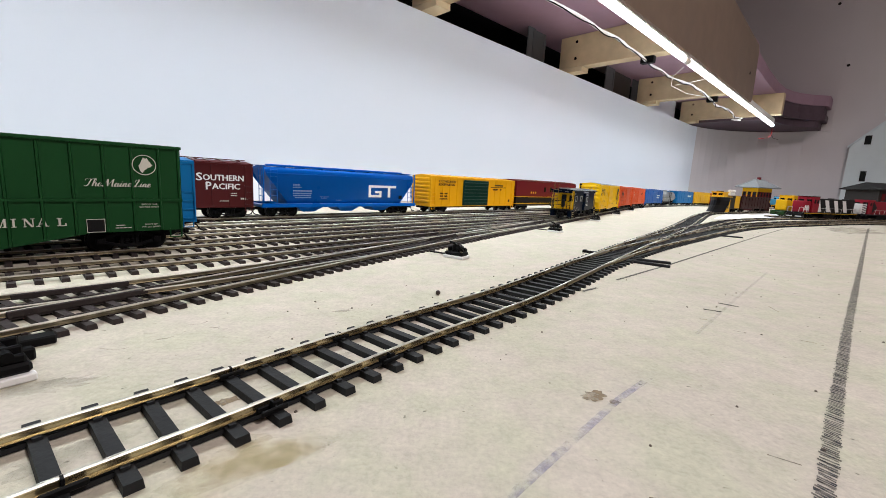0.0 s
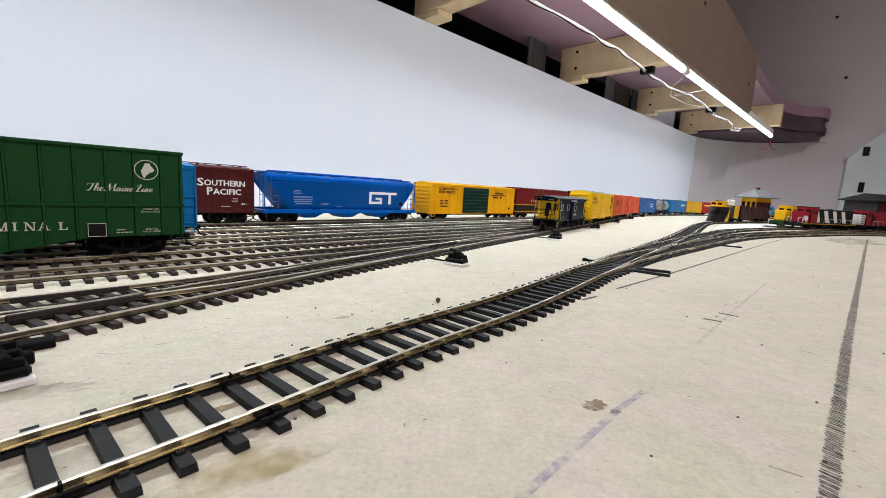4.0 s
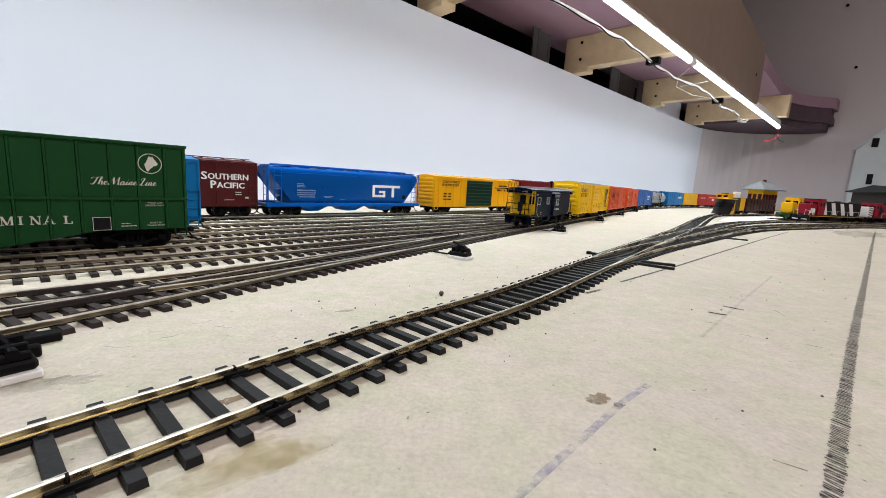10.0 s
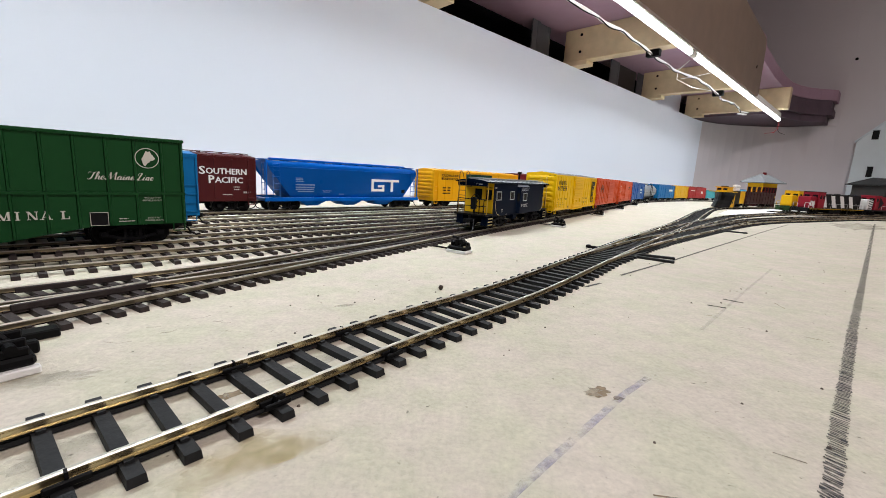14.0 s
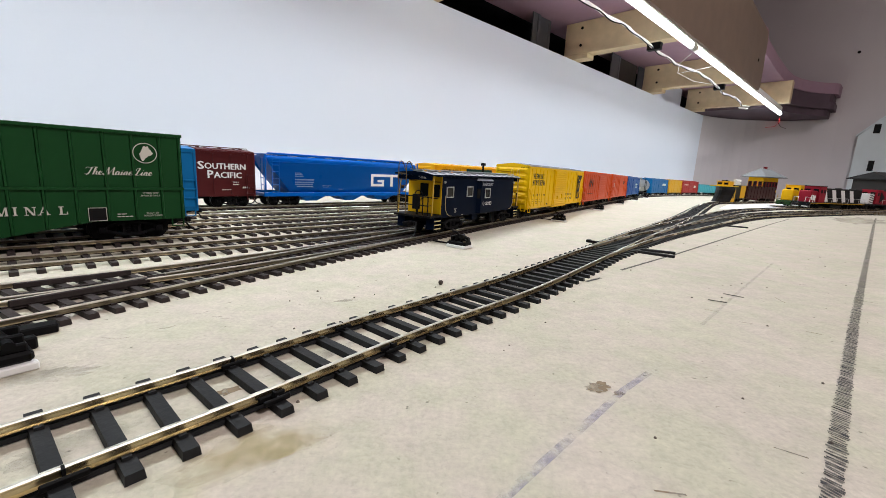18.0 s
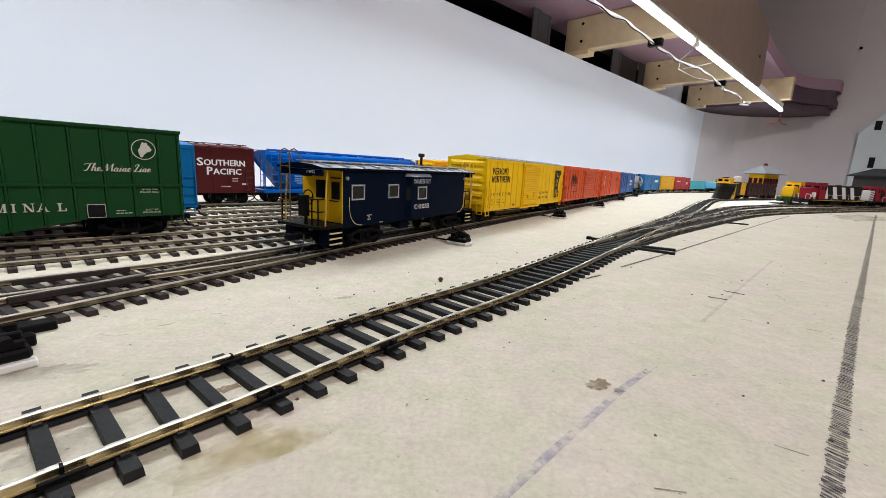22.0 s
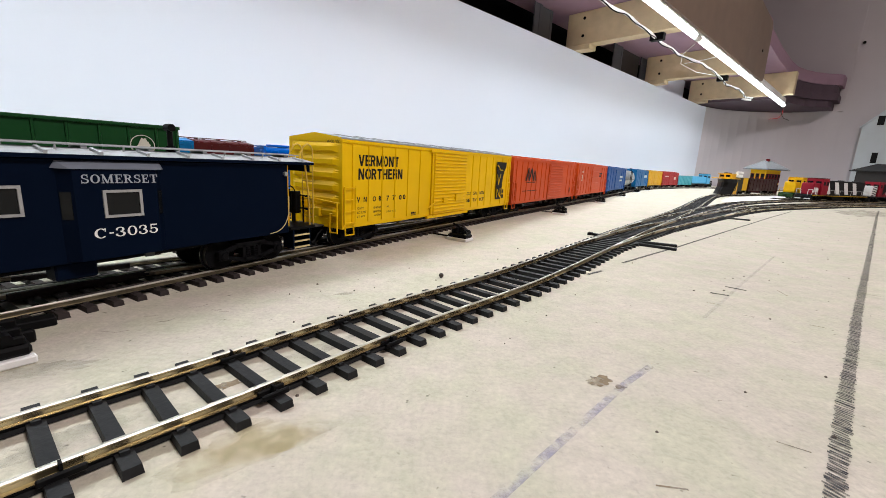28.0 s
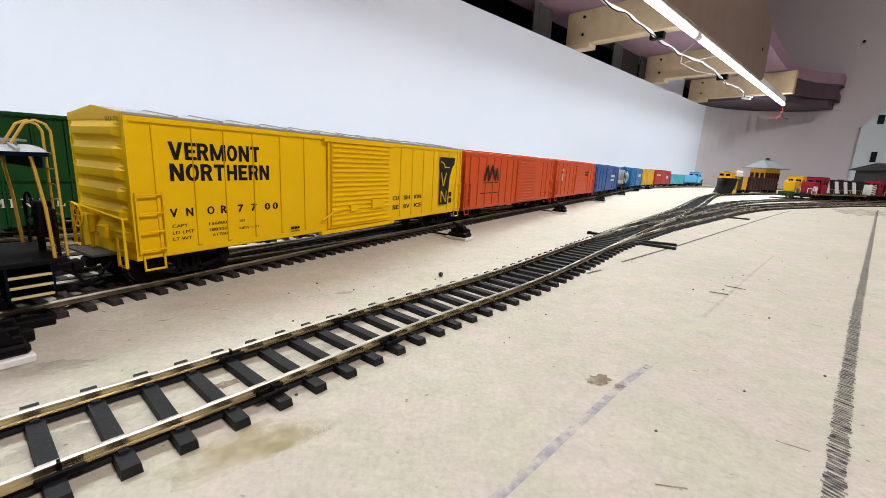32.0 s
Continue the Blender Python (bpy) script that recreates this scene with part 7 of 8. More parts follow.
def elevator():
    c = thing("grain_elevator", "tall pale grey model grain elevator with small dark windows", "model building", m=Matrix.Translation((1.943, 1.801, 0)) @ Matrix.Rotation(radians(-46), 4, "Z") @ Matrix.Scale(1.076, 4))
    m = mat("pale_elevator", (0.60, 0.66, 0.70), 0.65, var=0.05, scale=30, bump=0.05)
    W, D = 0.33, 0.016
    prof = [(-W / 2, 0.0), (W / 2, 0.0), (W / 2, 0.272), (0.050, 0.392), (0.050, 0.50), (0.0, 0.55), (-0.050, 0.50), (-0.050, 0.392), (-W / 2, 0.272)]
    bm = bmesh.new()
    a = [bm.verts.new((x, -D / 2, z)) for x, z in prof]
    b = [bm.verts.new((x, D / 2, z)) for x, z in prof]
    bm.faces.new(a)
    bm.faces.new(b[::-1])
    for i in range(len(prof)):
        bm.faces.new((a[i], b[i], b[(i + 1) % len(prof)], a[(i + 1) % len(prof)]))
    bmesh.ops.recalc_face_normals(bm, faces=bm.faces[:])
    part("wall", bm, m, c)
    for sx in (-1, 1):
        for p0, p1, nm in (((W / 2 + 0.005, 0.268), (0.046, 0.396), "shoulder_roof"), ((0.080, 0.392), (0.030, 0.470), "lean_roof"), ((0.062, 0.490), (-0.002, 0.553), "top_roof")):
            bm = bmesh.new()
            pts = [p0, p1, (p1[0] + 0.002, p1[1] + 0.006), (p0[0] + 0.002, p0[1] + 0.006)]
            va = [bm.verts.new((sx * x, -D / 2 - 0.006, z)) for x, z in pts]
            vb = [bm.verts.new((sx * x, D / 2 + 0.006, z)) for x, z in pts]
            bm.faces.new(va)
            bm.faces.new(vb[::-1])
            for i in range(4):
                bm.faces.new((va[i], vb[i], vb[(i + 1) % 4], va[(i + 1) % 4]))
            bmesh.ops.recalc_face_normals(bm, faces=bm.faces[:])
            part(nm, bm, m, c)
    for x, z, w, h in ((-0.108, 0.130, 0.018, 0.042), (-0.114, 0.280, 0.020, 0.036), (-0.030, 0.440, 0.014, 0.036), (0.05, 0.125, 0.018, 0.042), (0.045, 0.290, 0.020, 0.036), (0.030, 0.410, 0.018, 0.036)):
        bm = bmesh.new()
        box(bm, x - w / 2, x + w / 2, -D / 2 - 0.0015, -D / 2, z, z + h)
        part("window", bm, P["ink"], c)


def freight_shed():
    c = thing("freight_shed", "dark brown model freight shed with black pitched roof", "model building", m=Matrix.Translation((1.50, 1.405, 0)) @ Matrix.Rotation(radians(8), 4, "Z"))
    W, D, H = 0.24, 0.10, 0.088
    bm = bmesh.new()
    box(bm, -W / 2, W / 2, -D / 2, D / 2, 0, H)
    part("wall", bm, mat("dark_board_wall", (0.014, 0.010, 0.009), 0.7, var=0.2, scale=150), c)
    bm = bmesh.new()
    prof = [(-D / 2 - 0.014, H), (-D / 2 - 0.014, H + 0.003), (0, H + 0.026), (D / 2 + 0.014, H + 0.003), (D / 2 + 0.014, H)]
    a = [bm.verts.new((-W / 2 - 0.012 + (0.02 if i == 2 else 0), y, z)) for i, (y, z) in enumerate(prof)]
    b = [bm.verts.new((W / 2 + 0.012 - (0.02 if i == 2 else 0), y, z)) for i, (y, z) in enumerate(prof)]
    bm.faces.new(a)
    bm.faces.new(b[::-1])
    for i in range(5):
        bm.faces.new((a[i], b[i], b[(i + 1) % 5], a[(i + 1) % 5]))
    bmesh.ops.recalc_face_normals(bm, faces=bm.faces[:])
    part("roof", bm, mat("black_roofing", (0.012, 0.0115, 0.0115), 0.9, var=0.2, scale=150), c)
    for k in range(7):
        x = -W / 2 + W * (k + 0.5) / 7
        bm = bmesh.new()
        box(bm, x - 0.006, x + 0.006, -D / 2 - 0.0012, -D / 2, 0.052, 0.078)
        part("window", bm, P["maroon"], c)


# ======== switch stands, marks and small things ========
def ground_throw(x, y, turn, scale=1.0, label="black switch machine on a white base beside the ladder", base=(-0.0066, 0.0070)):
    c = thing("switch_machine", label, "switch machine", "switch machines", m=Matrix.Translation((x, y, 0)) @ Matrix.Rotation(radians(turn), 4, "Z"))
    k = scale
    bm = bmesh.new()
    box(bm, base[0] * k, base[1] * k, -0.0048 * k, 0.0040 * k, 0.0, 0.0017 * k, 0.0003)
    part("base", bm, M["white"], c, "white plastic base")
    bm = bmesh.new()
    box(bm, -0.0058 * k, 0.0064 * k, -0.0040 * k, 0.0036 * k, 0.0017 * k, 0.0040 * k, 0.0006)
    box(bm, -0.0075 * k, -0.0050 * k, -0.0022 * k, 0.0060 * k, 0.0, 0.0030 * k, 0.0004)
    part("housing", bm, M["black"], c)
    bm = bmesh.new()
    for px_, top_ in ((-0.0046, 0.0066), (-0.0016, 0.0078), (0.0022, 0.0070), (0.0046, 0.0058)):
        box(bm, px_ * k, (px_ + 0.0013) * k, -0.0030 * k, 0.0028 * k, 0.0040 * k, top_ * k, 0.0003)
    cyl(bm, (-0.0056 * k, 0, 0.0057 * k), (0.0062 * k, 0, 0.0057 * k), 0.0011 * k, 10)
    part("bracket", bm, M["black"], c)
    bm = bmesh.new()
    wire(bm, [(0.0004 * k, 0.0, 0.0066 * k), (-0.0012 * k, -0.0016 * k, 0.0090 * k), (-0.0040 * k, -0.0022 * k, 0.0096 * k)], 0.0006 * k)
    cyl(bm, (0.0040 * k, -0.0050 * k, 0.0072 * k), (0.0040 * k, -0.0020 * k, 0.0072 * k), 0.0015 * k, 10)
    part("lever", bm, M["black"], c)
    bm = bmesh.new()
    for x_ in (-0.0048, 0.0052):
        cyl(bm, (x_ * k, -0.0030 * k, 0.0040 * k), (x_ * k, -0.0030 * k, 0.0046 * k), 0.0007 * k, 8)
    part("screw", bm, M["rail_side"], c)
    bm = bmesh.new()
    box(bm, -0.0200 * k, -0.0060 * k, 0.0005, 0.0022, 0.0006, 0.0014)
    part("throw_rod", bm, M["black"], c)
    return c


def flat_strip(name, pts, width, z, material, label, category="mark", kind="structure"):
    bm = bmesh.new()
    n = len(pts)
    for i in range(n - 1):
        a, b = Vector(pts[i]), Vector(pts[i + 1])
        d = (b - a).normalized()
        q = Vector((-d.y, d.x)) * width / 2
        vs = [bm.verts.new((*p, z)) for p in (a - q, b - q, b + q, a + q)]
        bm.faces.new(vs)
    return solid(name, bm, material, label, category, kind)


def blot(name, x, y, rx, ry, z, material, label, seed, turn=0.0, n=26):
    rng = random.Random(seed)
    bm = bmesh.new()
    vs = []
    for k in range(n):
        a = 2 * math.pi * k / n
        r = 1 + (rng.uniform(-0.32, 0.22) if n < 40 else 0.16 * math.sin(3 * a + seed) + 0.09 * math.sin(7 * a + 2 * seed) + rng.uniform(-0.05, 0.05))
        px_, py_ = rx * r * math.cos(a), ry * r * math.sin(a)
        vs.append(bm.verts.new((x + px_ * math.cos(turn) - py_ * math.sin(turn), y + px_ * math.sin(turn) + py_ * math.cos(turn), z)))
    bm.faces.new(vs)
    return solid(name, bm, material, label, "stain")


def build_marks():
    rng = random.Random(5)
    bm = bmesh.new()
    u = 0.045
    while u < 1.09:
        n0 = float(np.interp(u, (0.04, 0.085, 0.12, 0.20, 0.42, 0.90), (-0.0024, -0.0018, -0.0011, -0.0001, 0.0008, 0.0027)))
        w = 0.00130 + rng.uniform(-0.0003, 0.0003)
        lean = rng.uniform(0.0002, 0.0009)
        th = rng.uniform(0.00036, 0.00062)
        vs = [bm.verts.new(uv(a, b, 0.00012)) for a, b in ((u, n0 - w), (u + th, n0 - w), (u + th + lean, n0 + w), (u + lean, n0 + w))]
        bm.faces.new(vs)
        u += rng.uniform(0.0005, 0.0011)
    tagged(part("pencil_hatching", bm, M["pencil"], None), "grey pencil hatching drawn along the table board", "mark", "", "stuff")
    flat_strip("pencil_line", [(0.0895, 0.2042), (0.115, 0.2290), (0.1475, 0.2600), (0.2604, 0.3730), (0.400, 0.512), (0.515, 0.624)], 0.0015, 0.00014, M["pencil"], "thin grey pencil line along the branch track")
    flat_strip("pencil_line", [(0.0630, 0.1770), (0.0726, 0.1854)], 0.0016, 0.00014, M["pencil"], "short double pencil dash beside the near track")
    flat_strip("pen_mark", [(0.1055, 0.1588), (0.1111, 0.1560)], 0.0015, 0.00015, M["pen"], "short black pen dash on the board")
    flat_strip("pen_mark", [(0.1184, 0.1694), (0.1240, 0.1648)], 0.0015, 0.00015, M["pen"], "short black pen dash on the board")
    for (x0, y0), (x1, y1) in (((0.118, 0.128), (0.1215, 0.1255)), ((0.1005, 0.134), (0.1040, 0.1325)), ((0.137, 0.160), (0.139, 0.168)), ((0.096, 0.1455), (0.0985, 0.1450)), ((0.176, 0.171), (0.181, 0.167)), ((0.205, 0.205), (0.212, 0.202)), ((0.060, 0.0665), (0.064, 0.0640)), ((0.16, 0.20), (0.163, 0.197)), ((0.033, 0.0545), (0.0375, 0.0540)), ((0.19, 0.25), (0.196, 0.246))):
        flat_strip("scuff", [(x0, y0), (x1, y1)], 0.00035, 0.00013, M["stain"], "thin brown scratch in the board")
    flat_strip("ink_line", [(0.008, 0.049), (0.024, 0.066), (0.041, 0.084), (0.053, 0.095)], 0.0016, 0.00011, M["blue_ink"], "faint blue ink line across the board")
    flat_strip("ink_line", [(0.085, 0.129), (0.130, 0.176), (0.200, 0.248)], 0.0012, 0.00011, M["blue_ink2"], "faded blue ink line across the board")
    blot("stain", 0.0355, 0.0845, 0.0034, 0.0020, 0.00016, M["stain"], "light brown glue stain on the board", 3, 0.6)
    blot("stain", 0.0390, 0.0822, 0.0014, 0.0008, 0.00016, M["stain"], "small brown glue stain on the board", 4, 0.2)
    blot("stain", 0.670, 0.672, 0.115, 0.034, 0.00012, M["patch"], "greyish worn patch on the board", 8, 0.75)
    for k in range(4):
        blot("stain", -0.0290 + 0.001 * k, 0.0585, 0.0125 - 0.0022 * k, 0.0058 - 0.0011 * k, 0.00006 + 0.00001 * k, M["glue"], "yellowed glue stain on the board beside the near track", 21 + k, 0.62, 60)
    blot("stain", -0.0560, 0.0580, 0.0080, 0.0030, 0.00010, M["grime"], "grey grime between the rails of the near track", 22, 0.9)
    blot("stain", -0.0300, 0.0900, 0.0120, 0.0026, 0.00010, M["grime"], "grey grime between the rails of the near track", 23, 0.9)
    blot("stain", -0.0800, 0.0760, 0.0090, 0.0035, 0.00010, M["grime"], "grey smear beside the switch machine", 24, 0.5)
    blot("stain", -0.0330, 0.1330, 0.0035, 0.0012, 0.00012, M["patch"], "grey smudge between the tracks", 9, 0.5)
    blot("stain", -0.0411, 0.0745, 0.0030, 0.0014, 0.00012, M["stain"], "brown smudge between the rails of the near track", 31, 0.8)
    rng = random.Random(7)
    for _ in range(8):
        x, y, a = rng.uniform(-0.088, -0.02), 0, rng.uniform(-0.2, 0.9)
        y = 0.0925 + (x + 0.0805) * 0.75 + rng.uniform(-0.004, 0.016)
        r = rng.uniform(0.0015, 0.0045)
        flat_strip("scuff", [(x, y), (x + r * math.cos(a), y + r * math.sin(a)), (x + 1.6 * r * math.cos(a + 0.3), y + 1.6 * r * math.sin(a + 0.3))], rng.uniform(0.0003, 0.0008), 0.00013, M["grime2"], "short grey scuff on the board")
    for _ in range(16):
        u, n, a = rng.uniform(0.06, 0.5), rng.uniform(-0.2, 0.06), rng.uniform(0, 3.1)
        x, y, _z = uv(u, n)
        if y < 0.05:
            continue
        r = rng.uniform(0.0012, 0.0040)
        flat_strip("scuff", [(x, y), (x + r * math.cos(a), y + r * math.sin(a)), (x + 1.7 * r * math.cos(a + 0.4), y + 1.7 * r * math.sin(a + 0.4))], rng.uniform(0.0002, 0.0005), 0.00013, M["grime2"], "short grey scuff on the board")
    rng = random.Random(11)
    bm = bmesh.new()
    for _ in range(420):
        u, n = rng.uniform(0.03, 0.9), rng.uniform(-0.25, 0.14)
        p = uv(u, n, 0.0)
        if p.y < 0.03:
            continue
        r = rng.uniform(0.00015, 0.00045)
        cyl(bm, p, p + Vector((0, 0, 0.0001 + r * 0.6)), r, 5, r * 0.5)
    tagged(part("crumbs", bm, M["stain_dark"], None), "dark crumbs and specks scattered on the board", "crumbs", "", "stuff")
    bm = bmesh.new()
    prism(bm, [(0.523, 0.800), (0.546, 0.796), (0.678, 0.897), (0.79, 0.977), (0.95, 1.085), (1.06, 1.170), (0.95, 1.222), (0.82, 1.126), (0.69, 1.015), (0.602, 0.905)], 0.0001, 0.0004)
    bmesh.ops.recalc_face_normals(bm, faces=bm.faces[:])
    solid("white_card", bm, M["white"], "thin white card lying between the far tracks", "card", "")
    b = thing("bead", "small dark round bead lying between the tracks", "bead", m=Matrix.Translation((-0.0009, 0.1592, 0.0011)))
    bm = bmesh.new()
    bmesh.ops.create_icosphere(bm, subdivisions=2, radius=0.0010)
    part("ball", bm, mat("dark_steel_bead", (0.05, 0.035, 0.03), 0.3, 0.4), b, smooth=True)
    bm = bmesh.new()
    cyl(bm, (0, 0, -0.0011), (0, 0, -0.0007), 0.0005, 8)
    part("flat", bm, M["black"], b)


def build_switches():
    for x, y in ((0.0085, 0.2445), (0.1135, 0.4165), (0.2170, 0.5920), (0.3205, 0.7710), (0.4270, 0.9500), (0.5270, 1.1100)):
        ground_throw(x, y, -33)
    ground_throw(-0.0910, 0.0800, -35, 1.0, "black switch machine on a white base near the first turnout", base=(0.0050, 0.0074))
    # black headblock moulding beside the first turnout
    for (x, y), ln, turn in (((-0.1035, 0.0905), 0.020, 52),):
        c = thing("headblock", "black plastic headblock strip along the turnout", "track part", m=Matrix.Translation((x, y, 0)) @ Matrix.Rotation(radians(turn), 4, "Z"))
        bm = bmesh.new()
        box(bm, -ln / 2, ln / 2, -0.0022, 0.0022, 0.0, 0.0022, 0.0003)
        part("strip", bm, M["black"], c)
    # long headblock ties of the two near turnouts
    for (x0, y0), (x1, y1) in (((0.1115, 0.2665), (0.1395, 0.2465)), ((0.1150, 0.2725), (0.1470, 0.2600)), ((0.290, 0.4730), (0.3295, 0.4508))):
        d = Vector((x1 - x0, y1 - y0))
        c = thing("headblock_tie", "long black headblock tie reaching out from the turnout", "track part", "headblock ties", m=Matrix.Translation((x0, y0, 0)) @ Matrix.Rotation(math.atan2(d.y, d.x), 4, "Z"))
        bm = bmesh.new()
        box(bm, 0, d.length, -0.0013, 0.0013, 0.0, 0.0016, 0.0002)
        part("bar", bm, M["tie"], c)
    c = thing("throw_bar", "black plastic throw bar end beside the turnout", "track part", m=Matrix.Translation((0.1050, 0.2890, 0)) @ Matrix.Rotation(radians(-30), 4, "Z"))
    bm = bmesh.new()
    box(bm, -0.003, 0.006, -0.0012, 0.0012, 0, 0.0016, 0.0002)
    box(bm, -0.005, -0.002, -0.0019, 0.0019, 0, 0.0021, 0.0003)
    part("bar", bm, M["black"], c)


def build_cables():
    # white cable sagging from bracket to bracket
    c = thing("power_cable", "white power cable clipped loosely under the shelf", "cable")
    rng = random.Random(2)
    pts = []
    clips = [(-0.3, 0.452, 0.372), (0.575, 0.452, 0.371), (0.81, 0.441, 0.368), (0.94, 0.436, 0.367), (1.105, 0.450, 0.369), (1.29, 0.456, 0.369), (1.44, 0.437, 0.371), (1.63, 0.441, 0.369), (1.77, 0.454, 0.368), (1.90, 0.443, 0.371), (2.09, 0.458, 0.369), (2.115, 0.434, 0.368)]
    for (u0, n0, z0), (u1, n1, z1) in zip(clips[:-1], clips[1:]):
        for k in range(10):
            f = k / 10
            pts.append(uv(u0 + (u1 - u0) * f, n0 + (n1 - n0) * f + 0.003 * math.sin(f * 6.28 + u0), z0 + (z1 - z0) * f - 0.003 * math.sin(f * math.pi)))
    bm = bmesh.new()
    wire(bm, pts, 0.0032, 8)
    part("jacket", bm, M["white"], c)
    bm = bmesh.new()
    wire(bm, [p + Vector((0.003, -0.002, -0.005 + 0.002 * math.sin(i))) for i, p in enumerate(pts)], 0.0012, 6)
    part("black_wire", bm, M["black"], c)
    for u, n, z in ((1.115, 0.450, 0.369), (1.682, 0.445, 0.368)):
        k = thing("cable_clip", "black cable tie on a shelf bracket", "cable clip", "cable clips")
        bm = bmesh.new()
        vs = box(bm, u - 0.008, u + 0.008, n - 0.016, n + 0.016, z - 0.006, JOIST_Z0 + 0.001, 0.001)
        bmesh.ops.transform(bm, matrix=PLAN, verts=bm.verts[:])
        part("strap", bm, M["black"], k)
    w = thing("lamp_lead", "thin red and black leads hanging from the tube's end", "wire")
    for col, sgn in ((P["red"], 1), (M["black"], -1)):
        bm = bmesh.new()
        base = uv(2.262, LAMP_N, LAMP_Z - 0.006)
        wire(bm, [base, base + Vector((0.002 * sgn, 0, -0.030)), base + Vector((-0.012 if sgn > 0 else 0.012, 0.0, -0.046)), base + Vector((-0.05 if sgn > 0 else 0.035, 0.0, -0.052))], 0.0009, 6)
        part("lead", bm, col, w)
    w = thing("loose_wire", "thin white lamp wires drooping under the shelf", "wire")
    bm = bmesh.new()
    wire(bm, [uv(1.24, 0.405, 0.375), uv(1.27, 0.44, 0.362), uv(1.33, 0.462, 0.352), uv(1.45, 0.455, 0.350), uv(1.60, 0.440, 0.364)], 0.0009, 6)
    wire(bm, [uv(1.40, 0.395, 0.375), uv(1.36, 0.415, 0.362), uv(1.34, 0.455, 0.354)], 0.0009, 6)
    part("strand", bm, M["white"], w)
    w = thing("ring_terminal", "white ring cable end resting below the last bracket", "cable end")
    bm = bmesh.new()
    cx = uv(2.06, 0.448, 0.354)
    ring = [cx + Vector((0.014 * math.cos(a), 0.014 * math.sin(a), 0.004 * math.sin(a))) for a in np.linspace(0, 2 * math.pi, 13)]
    wire(bm, ring, 0.0028, 8)
    part("ring", bm, M["white"], w)


def build_cavity():
    for u, w, n in ((0.30, 0.033, 0.045), (0.972, 0.033, 0.045), (1.020, 0.052, 0.050), (1.446, 0.066, 0.045), (1.664, 0.060, 0.045)):
        c = thing("wall_stud", "grey steel stud standing in the dark wall cavity", "wall stud", "wall studs", m=PLAN @ Matrix.Translation((u, WALL_N + n, 0)))
        bm = bmesh.new()
        box(bm, -w / 2, w / 2, 0.0, 0.003, -0.9, 1.40)
        part("web", bm, M["stud"], c)
        bm = bmesh.new()
        box(bm, w / 2 - 0.012, w / 2 - 0.008, -0.0012, -0.0002, -0.9, 1.40)
        part("rib", bm, M["stud"], c)
    for nm, u0, u1, m, lab in (("cavity_board", 1.481, 1.632, M["dim_board"], "dull brown board in the wall cavity"), ("cavity_panel", 1.735, 2.140, M["wall"], "white sheet closing the wall cavity")):
        bm = bmesh.new()
        box(bm, u0, u1, WALL_N + 0.052, WALL_N + 0.058, -0.9, 1.40)
        bmesh.ops.transform(bm, matrix=PLAN, verts=bm.verts[:])
        solid(nm, bm, m, lab, "wall panel")


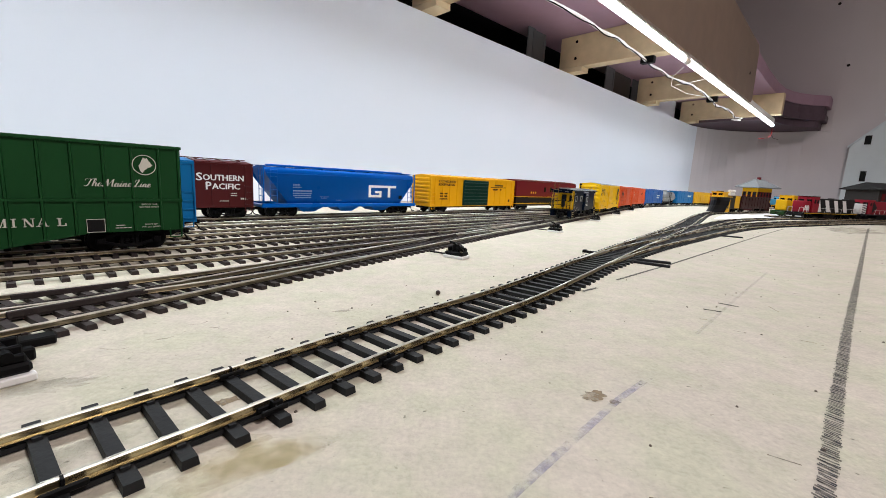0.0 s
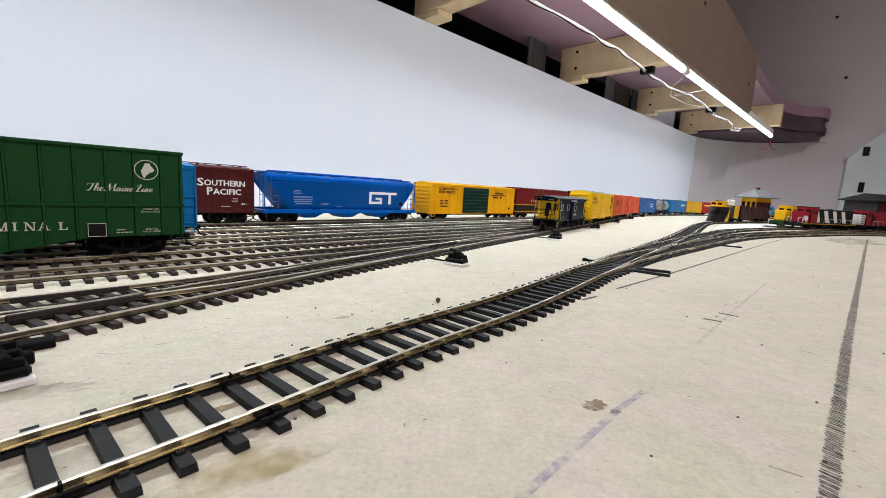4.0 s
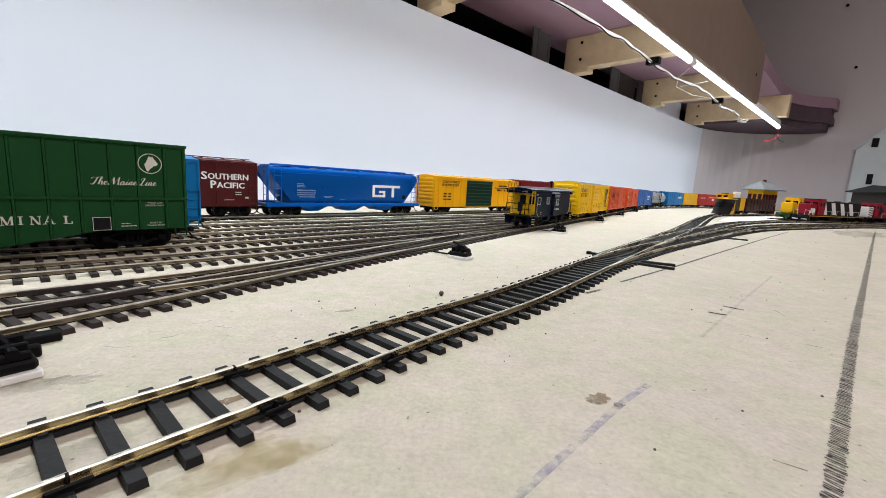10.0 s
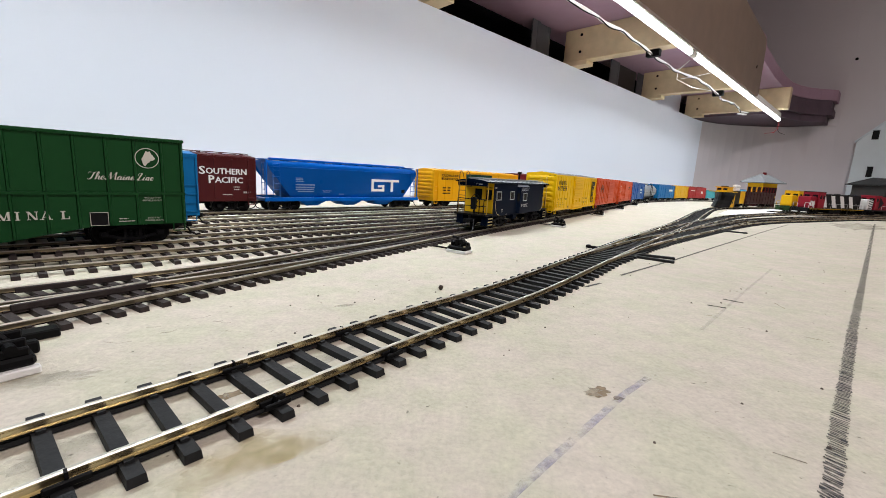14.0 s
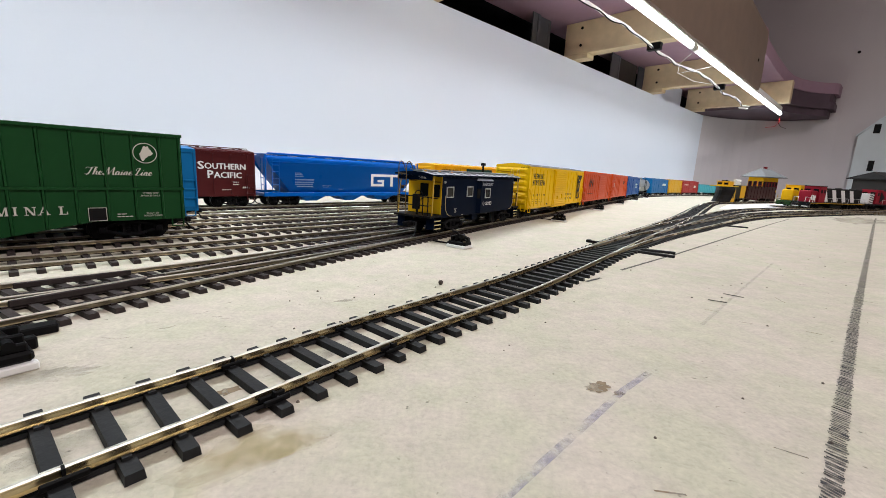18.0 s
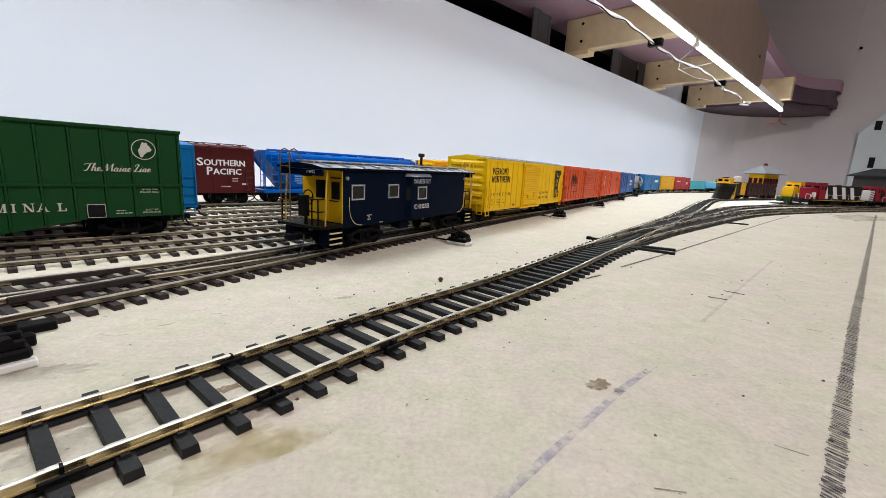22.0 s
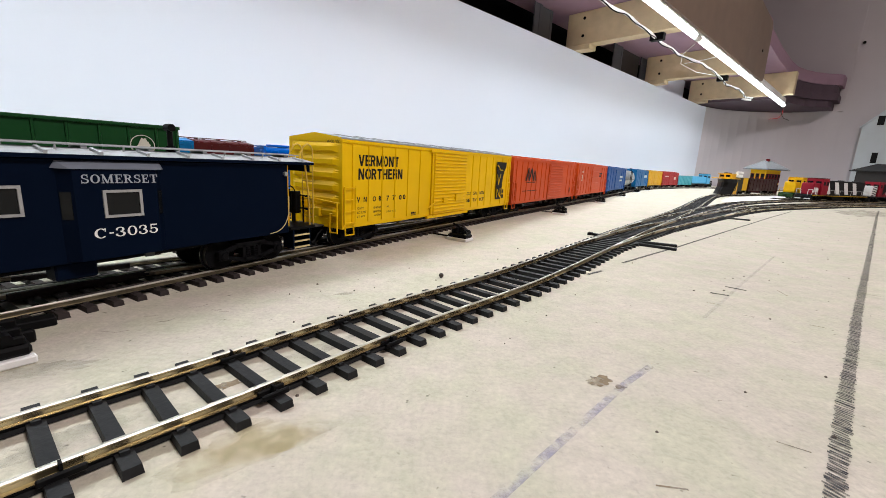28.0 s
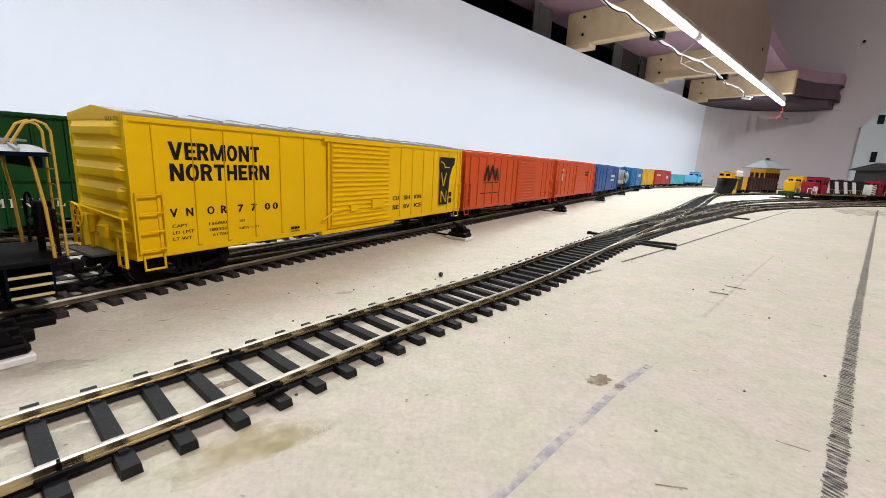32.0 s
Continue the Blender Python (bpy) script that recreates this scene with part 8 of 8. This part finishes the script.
def build_parked():
    for make, key, s in ((brown_boxcar, "g", 0.6295), (covered_hopper, "g", 0.8080), (express_boxcar, "g", 1.0255), (striped_car, "g", 1.2370), (chip_hopper, "d", 0.6136 - 0.1225)):
        c, L = make()
        c.matrix_world = at_line(YARD[key], s)
    c, L = plain_boxcar("bright blue boxcar with ladders standing behind the green car", "ltblue", 0.165, group="parked cars", h=0.0365)
    c.matrix_world = at_line(YARD["e"], 0.6316 - 0.0825)
    c, L = snow_plow()
    c.matrix_world = at_line(YARD["a"], near_line(YARD["a"], 0.735, 1.068) - 0.016)
    c, L = gondola("brown gondola coupled behind the snow plow", "brown", 0.235, 0.033, "parked cars")
    c.matrix_world = at_line(YARD["a"], near_line(YARD["a"], 0.735, 1.068) + 0.180)
    c, L = engine("red and black diesel with white diagonal stripes on its hood", 0.235, P["engred"], P["ink"], 0.046, "engines", stripes=4, low=P["engred"], roof=P["ink"])
    c.matrix_world = at_line(YARD["r2"], near_line(YARD["r2"], 0.812, 0.956) + 0.1175)
    bm = bmesh.new()
    box(bm, -0.1170, 0.1170, -0.0173, -0.0170, 0.0116, 0.0126)
    part("sill_stripe", bm, P["gold"], c, "thin yellow sill stripe")
    for sy in (-1, 1):
        bm = bmesh.new()
        box(bm, -0.1205, -0.1200, min(sy * 0.003, sy * 0.0150), max(sy * 0.003, sy * 0.0150), 0.0034, 0.0056)
        part("pilot_stripe", bm, P["snow"], c, "white pilot stripe")
    bm = bmesh.new()
    wire(bm, [(-0.100, -0.0162, 0.0138), (-0.100, -0.0166, 0.0270), (-0.106, -0.0166, 0.0270), (-0.106, -0.0162, 0.0138)], 0.0005)
    part("grab_rail", bm, P["snow"], c)
    # white emblem bar on the nose side, a plain shape
    for a, b in ((-0.1085, -0.1040), (-0.1025, -0.0980), (-0.0965, -0.0930)):
        decal("emblem", [(a, 0.0190), (b, 0.0190), (b, 0.0300), (a, 0.0300)], c, P["snow"], -0.0126)
    c2, L = engine("red diesel with a black and white end coupled to another engine", 0.215, P["engred"], P["engred"], 0.045, "engines", stripes=0, low=P["snow"])
    c2.matrix_world = at_line(YARD["r2"], near_line(YARD["r2"], 0.812, 0.956) + 0.235 + 0.014 + 0.1075)
    for k in range(6):
        z = 0.0150 + 0.0046 * k
        decal("nose_stripe", [(-0.0975 + 0.002, z), (-0.0975 + 0.022, z + 0.004), (-0.0975 + 0.022, z + 0.0062), (-0.0975 + 0.002, z + 0.0022)], c2, P["ink"], -0.0126)
    decal("emblem", [(-0.060, 0.0160), (-0.040, 0.0310), (-0.060, 0.0470)], c2, P["ink"], -0.0166)
    c, L = engine("yellow and green diesel parked behind the red engine", 0.190, P["gold"], P["gold"], 0.040, "engines", frame_key="olive", handrail="gold", roof=P["gold"])
    c.matrix_world = at_line(YARD["r3"], near_line(YARD["r3"], 0.822, 1.025) + 0.095)
    station()
    elevator()
    freight_shed()


def at_line(line, s):
    seg = np.r_[0, np.cumsum(np.hypot(np.diff(line[:, 0]), np.diff(line[:, 1])))]
    x, y, h = (float(np.interp(s, seg, line[:, j])) for j in range(3))
    return Matrix.Translation((x, y, RAIL_Z)) @ Matrix.Rotation(h, 4, "Z")


def near_line(line, x, y):
    seg = np.r_[0, np.cumsum(np.hypot(np.diff(line[:, 0]), np.diff(line[:, 1])))]
    return float(seg[np.hypot(line[:, 0] - x, line[:, 1] - y).argmin()])


def build_train():
    mk = "moving train"
    cars = [caboose(), yellow_boxcar(), orange_boxcar(), orange_boxcar(True),
            plain_boxcar("dark blue boxcar with white panel in the moving train", "blue", 0.1873, bars_rows=((0.118, 0.150, 0.030, 0.034), (0.118, 0.146, 0.024, 0.027)), spin=True),
            tank_car("dull silver tank car in the moving train"),
            plain_boxcar("medium blue boxcar in the moving train", "midblue", 0.174, bars_rows=((0.11, 0.15, 0.030, 0.036),)),
            plain_boxcar("short ochre yellow boxcar in the moving train", "ochre", 0.145),
            plain_boxcar("brick red boxcar with white lettering in the moving train", "brick", 0.170, bars_rows=((0.02, 0.06, 0.034, 0.037), (0.12, 0.14, 0.026, 0.034))),
            gondola("turquoise gondola behind the moving engine", "turq", 0.150, 0.030, mk),
            engine("sky blue diesel pulling the train", 0.191, P["skyblue"], P["skyblue"], 0.150, mk, roof=P["grey"], handrail="ink")]
    d = -0.1760
    for car, ln in cars:
        TRAIN.append((car, d + ln / 2, ln))
        d += ln + (0.0142 if car is cars[0][0] else 0.0054 if car is cars[1][0] else 0.0100)


TRAVEL = [
    (0.0, 0.8007), (0.5, 0.7922), (1.0, 0.7835), (1.5, 0.7772), (2.0, 0.7711),
    (2.5, 0.7617), (3.0, 0.7511), (3.5, 0.7419), (4.0, 0.7349), (4.5, 0.7289),
    (5.0, 0.7216), (5.5, 0.7112), (6.0, 0.7011), (6.5, 0.6941), (7.0, 0.6872),
    (7.5, 0.6792), (8.0, 0.6712), (8.5, 0.6637), (9.0, 0.6564), (9.5, 0.6490),
    (10.0, 0.6413), (10.5, 0.6323), (11.0, 0.6217), (11.5, 0.6103), (12.0, 0.5985),
    (12.5, 0.5855), (13.0, 0.5721), (13.5, 0.5587), (14.0, 0.5453), (14.5, 0.5305),
    (15.0, 0.5169), (15.5, 0.5066), (16.0, 0.4980), (16.5, 0.4893), (17.0, 0.4802),
    (17.5, 0.4733), (18.0, 0.4664), (18.5, 0.4540), (19.0, 0.4421), (19.5, 0.4288),
    (20.0, 0.4160), (20.5, 0.4038), (21.0, 0.3920), (21.5, 0.3829), (22.0, 0.3772),
    (22.5, 0.3725), (23.0, 0.3693), (23.5, 0.3651), (24.0, 0.3582), (24.5, 0.3491),
    (25.0, 0.3371), (25.5, 0.3203), (26.0, 0.2997), (26.5, 0.2781), (27.0, 0.2577),
    (27.5, 0.2412), (28.0, 0.2274), (28.5, 0.2144), (29.0, 0.2019), (29.5, 0.1893),
    (30.0, 0.1795), (30.5, 0.1700), (31.0, 0.1613), (31.5, 0.1523), (32.0, 0.1449),
]


def travelled(t):
    return float(np.interp(t, [r[0] for r in TRAVEL], [r[1] for r in TRAVEL]))


def motions():
    for car, d, ln in TRAIN:
        rows = []
        for t, s in TRAVEL:
            x0, y0, _ = on_b(s + d - ln * 0.39)
            x1, y1, _ = on_b(s + d + ln * 0.39)
            rows.append((t, Matrix.Translation(((x0 + x1) / 2, (y0 + y1) / 2, RAIL_Z)) @ Matrix.Rotation(math.atan2(y1 - y0, x1 - x0), 4, "Z")))
        walk(car, rows)
    times = [k / 6 for k in range(192)] + [32.0]
    for axle, ax in SPIN:
        walk(axle, [(t, Matrix.Translation((ax, 0, WHEEL_R)) @ Matrix.Rotation(travelled(t) / WHEEL_R, 4, "Y")) for t in times])


build_room()
build_shelf()
build_cavity()
build_cables()
build_tracks()
build_parked()
build_marks()
build_switches()
build_train()
motions()
